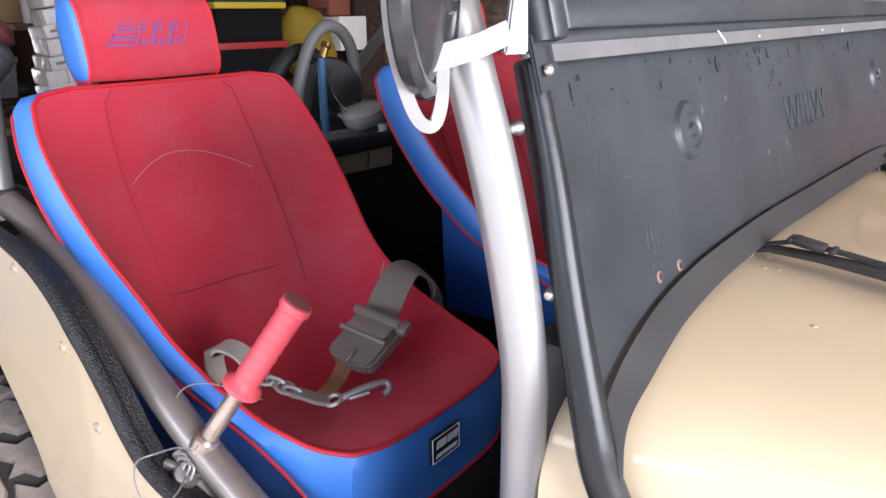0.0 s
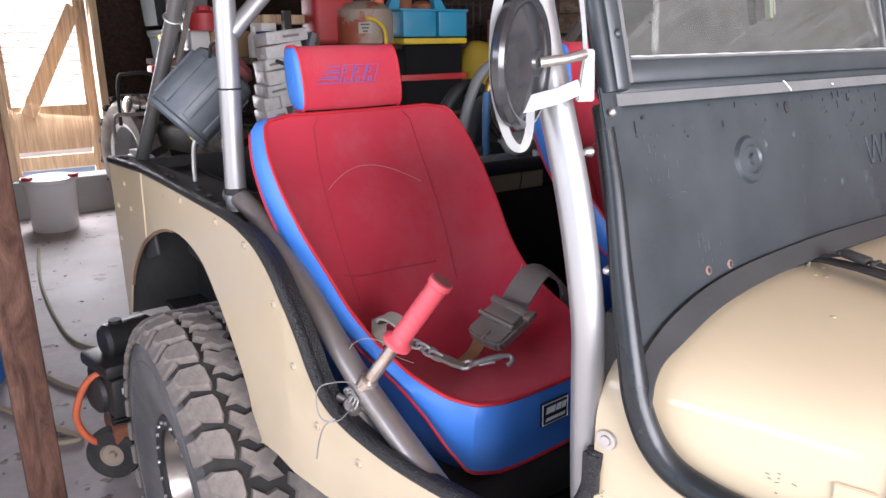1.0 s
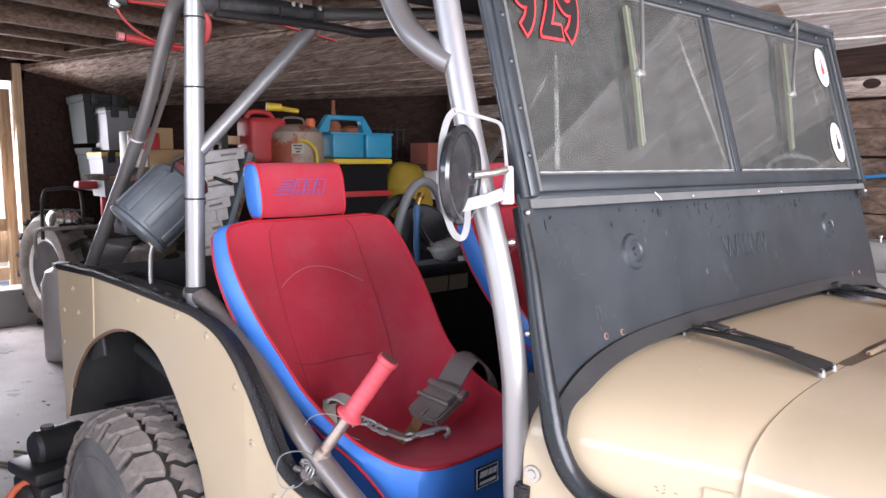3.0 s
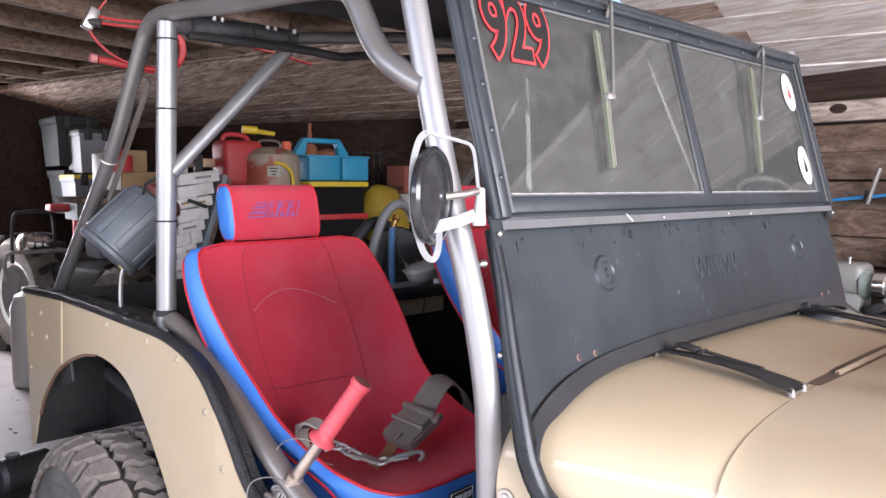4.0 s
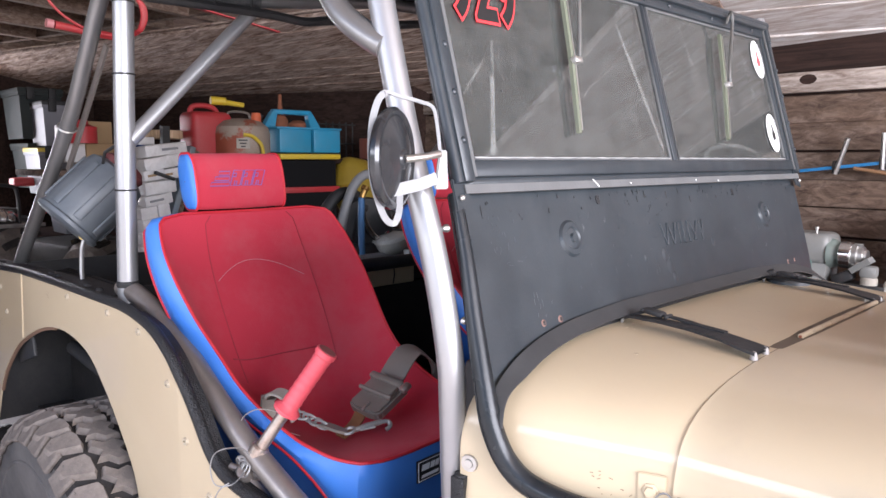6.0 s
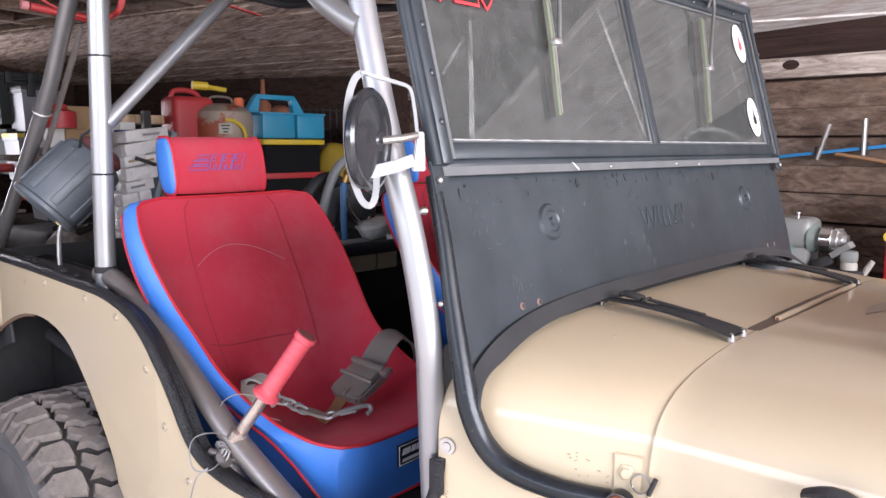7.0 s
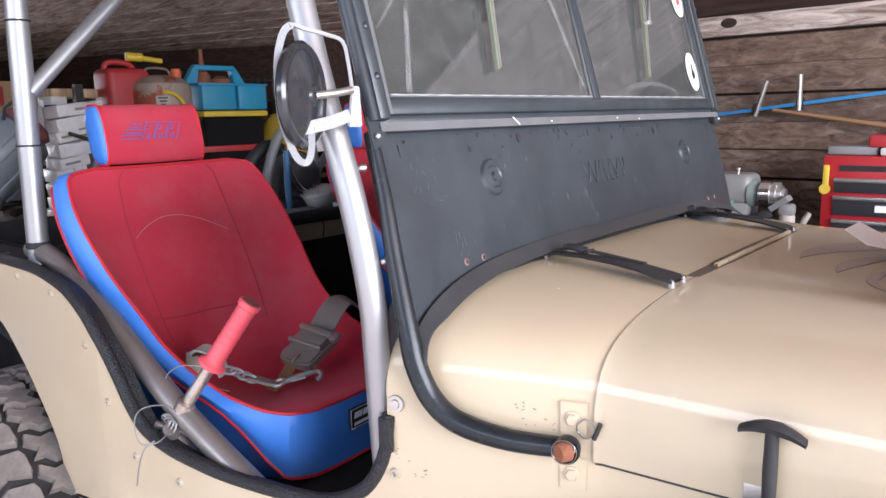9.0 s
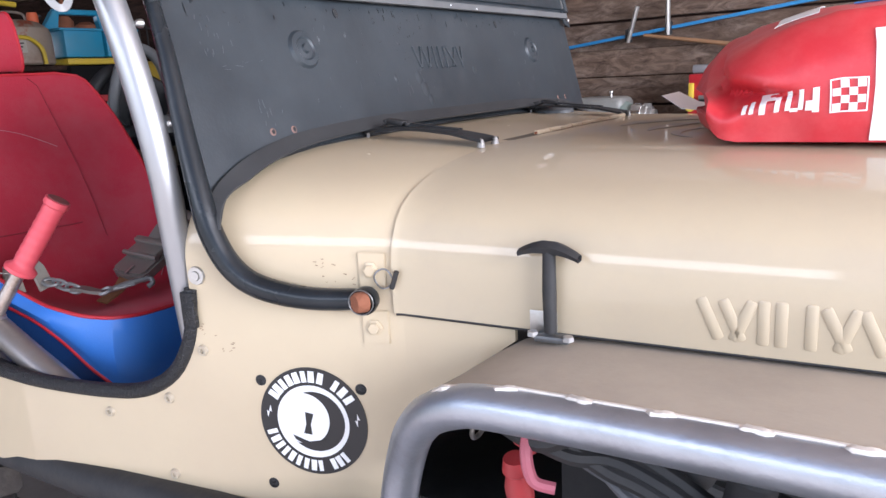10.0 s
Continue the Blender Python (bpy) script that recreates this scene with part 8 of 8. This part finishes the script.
# ---- red straps hung from the rafters ----
hst = thing("ratchet_strap", "red ratchet strap and cord hung from the rafters", "strap", (0, 0.028, -0.012))
part("ratchet", box(0.03, 0.035, 0.075, pose(-1.8, -0.625, 1.975, -25, 0, 0), 0.008), STEEL, hst)
part("ratchet_axle", sweep([(-1.8, -0.64, 1.965), (-1.78, -0.60, 1.96)], 0.014, 10), BLACK, hst)
part("strap_hook", sweep([(-1.8, -0.61, 1.995), (-1.8, -0.57, 2.05), (-1.8, -0.52, 2.20)], 0, flat=(0.004, 0.025), up=(1, 0, 0)), REDPLASTIC, hst)
part("strap_web", sweep([(-1.8, -0.36, 1.992), (-1.8, -0.147, 1.968), (-1.8, 0.074, 1.940), (-1.8, 0.20, 1.922)], 0, flat=(0.004, 0.022), up=(1, 0, 0)), REDPLASTIC, hst)
for dz in (0.0, 0.020):
    part("strap_cord", sweep(spline([(-1.8, -0.60, 1.985 - dz), (-1.8, -0.52, 1.984 - dz * 0.8), (-1.8, -0.44, 1.992 - dz), (-1.8, -0.34, 1.998 - dz)], 5), 0.0045, 6), REDPLASTIC, hst)
part("strap_cord", sweep(spline([(-1.8, -0.635, 1.955), (-1.8, -0.615, 1.915), (-1.8, -0.57, 1.875), (-1.8, -0.51, 1.848), (-1.8, -0.44, 1.836), (-1.8, -0.38, 1.845), (-1.8, -0.333, 1.872), (-1.8, -0.315, 1.915), (-1.8, -0.33, 1.955)], 6), 0.0045, 6), REDPLASTIC, hst)
for k in range(3):
    part("strap_coil", sweep(spline([(-1.8 + 0.01 * k, -0.37, 1.842 + 0.004 * k), (-1.8, -0.335 - 0.004 * k, 1.866), (-1.8, -0.318 - 0.006 * k, 1.905), (-1.8, -0.322 - 0.006 * k, 1.945), (-1.8, -0.345, 1.965)], 5), 0.006, 6), REDPLASTIC, hst)
part("red_tube", sweep([(-1.82, -0.60, 1.853), (-1.82, -0.49, 1.842), (-1.82, -0.42, 1.836)], 0.0125, 12), REDPLASTIC, hst)
part("tube_cap", lathe([(0, 0), (0.014, 0), (0.014, 0.02), (0, 0.02)], frame_to((-1.82, -0.605, 1.854), (1, 0, 0), (0, 0.1, 1)), 12), mat("faded_red_cap", (0.5, 0.2, 0.2), 0.6), hst)
solid("red_pole", sweep([(-1.9, -0.16, 2.0), (-1.75, 0.06, 1.955)], 0.013, 10), REDPLASTIC, "red pole lying on the ceiling beams", "pole")
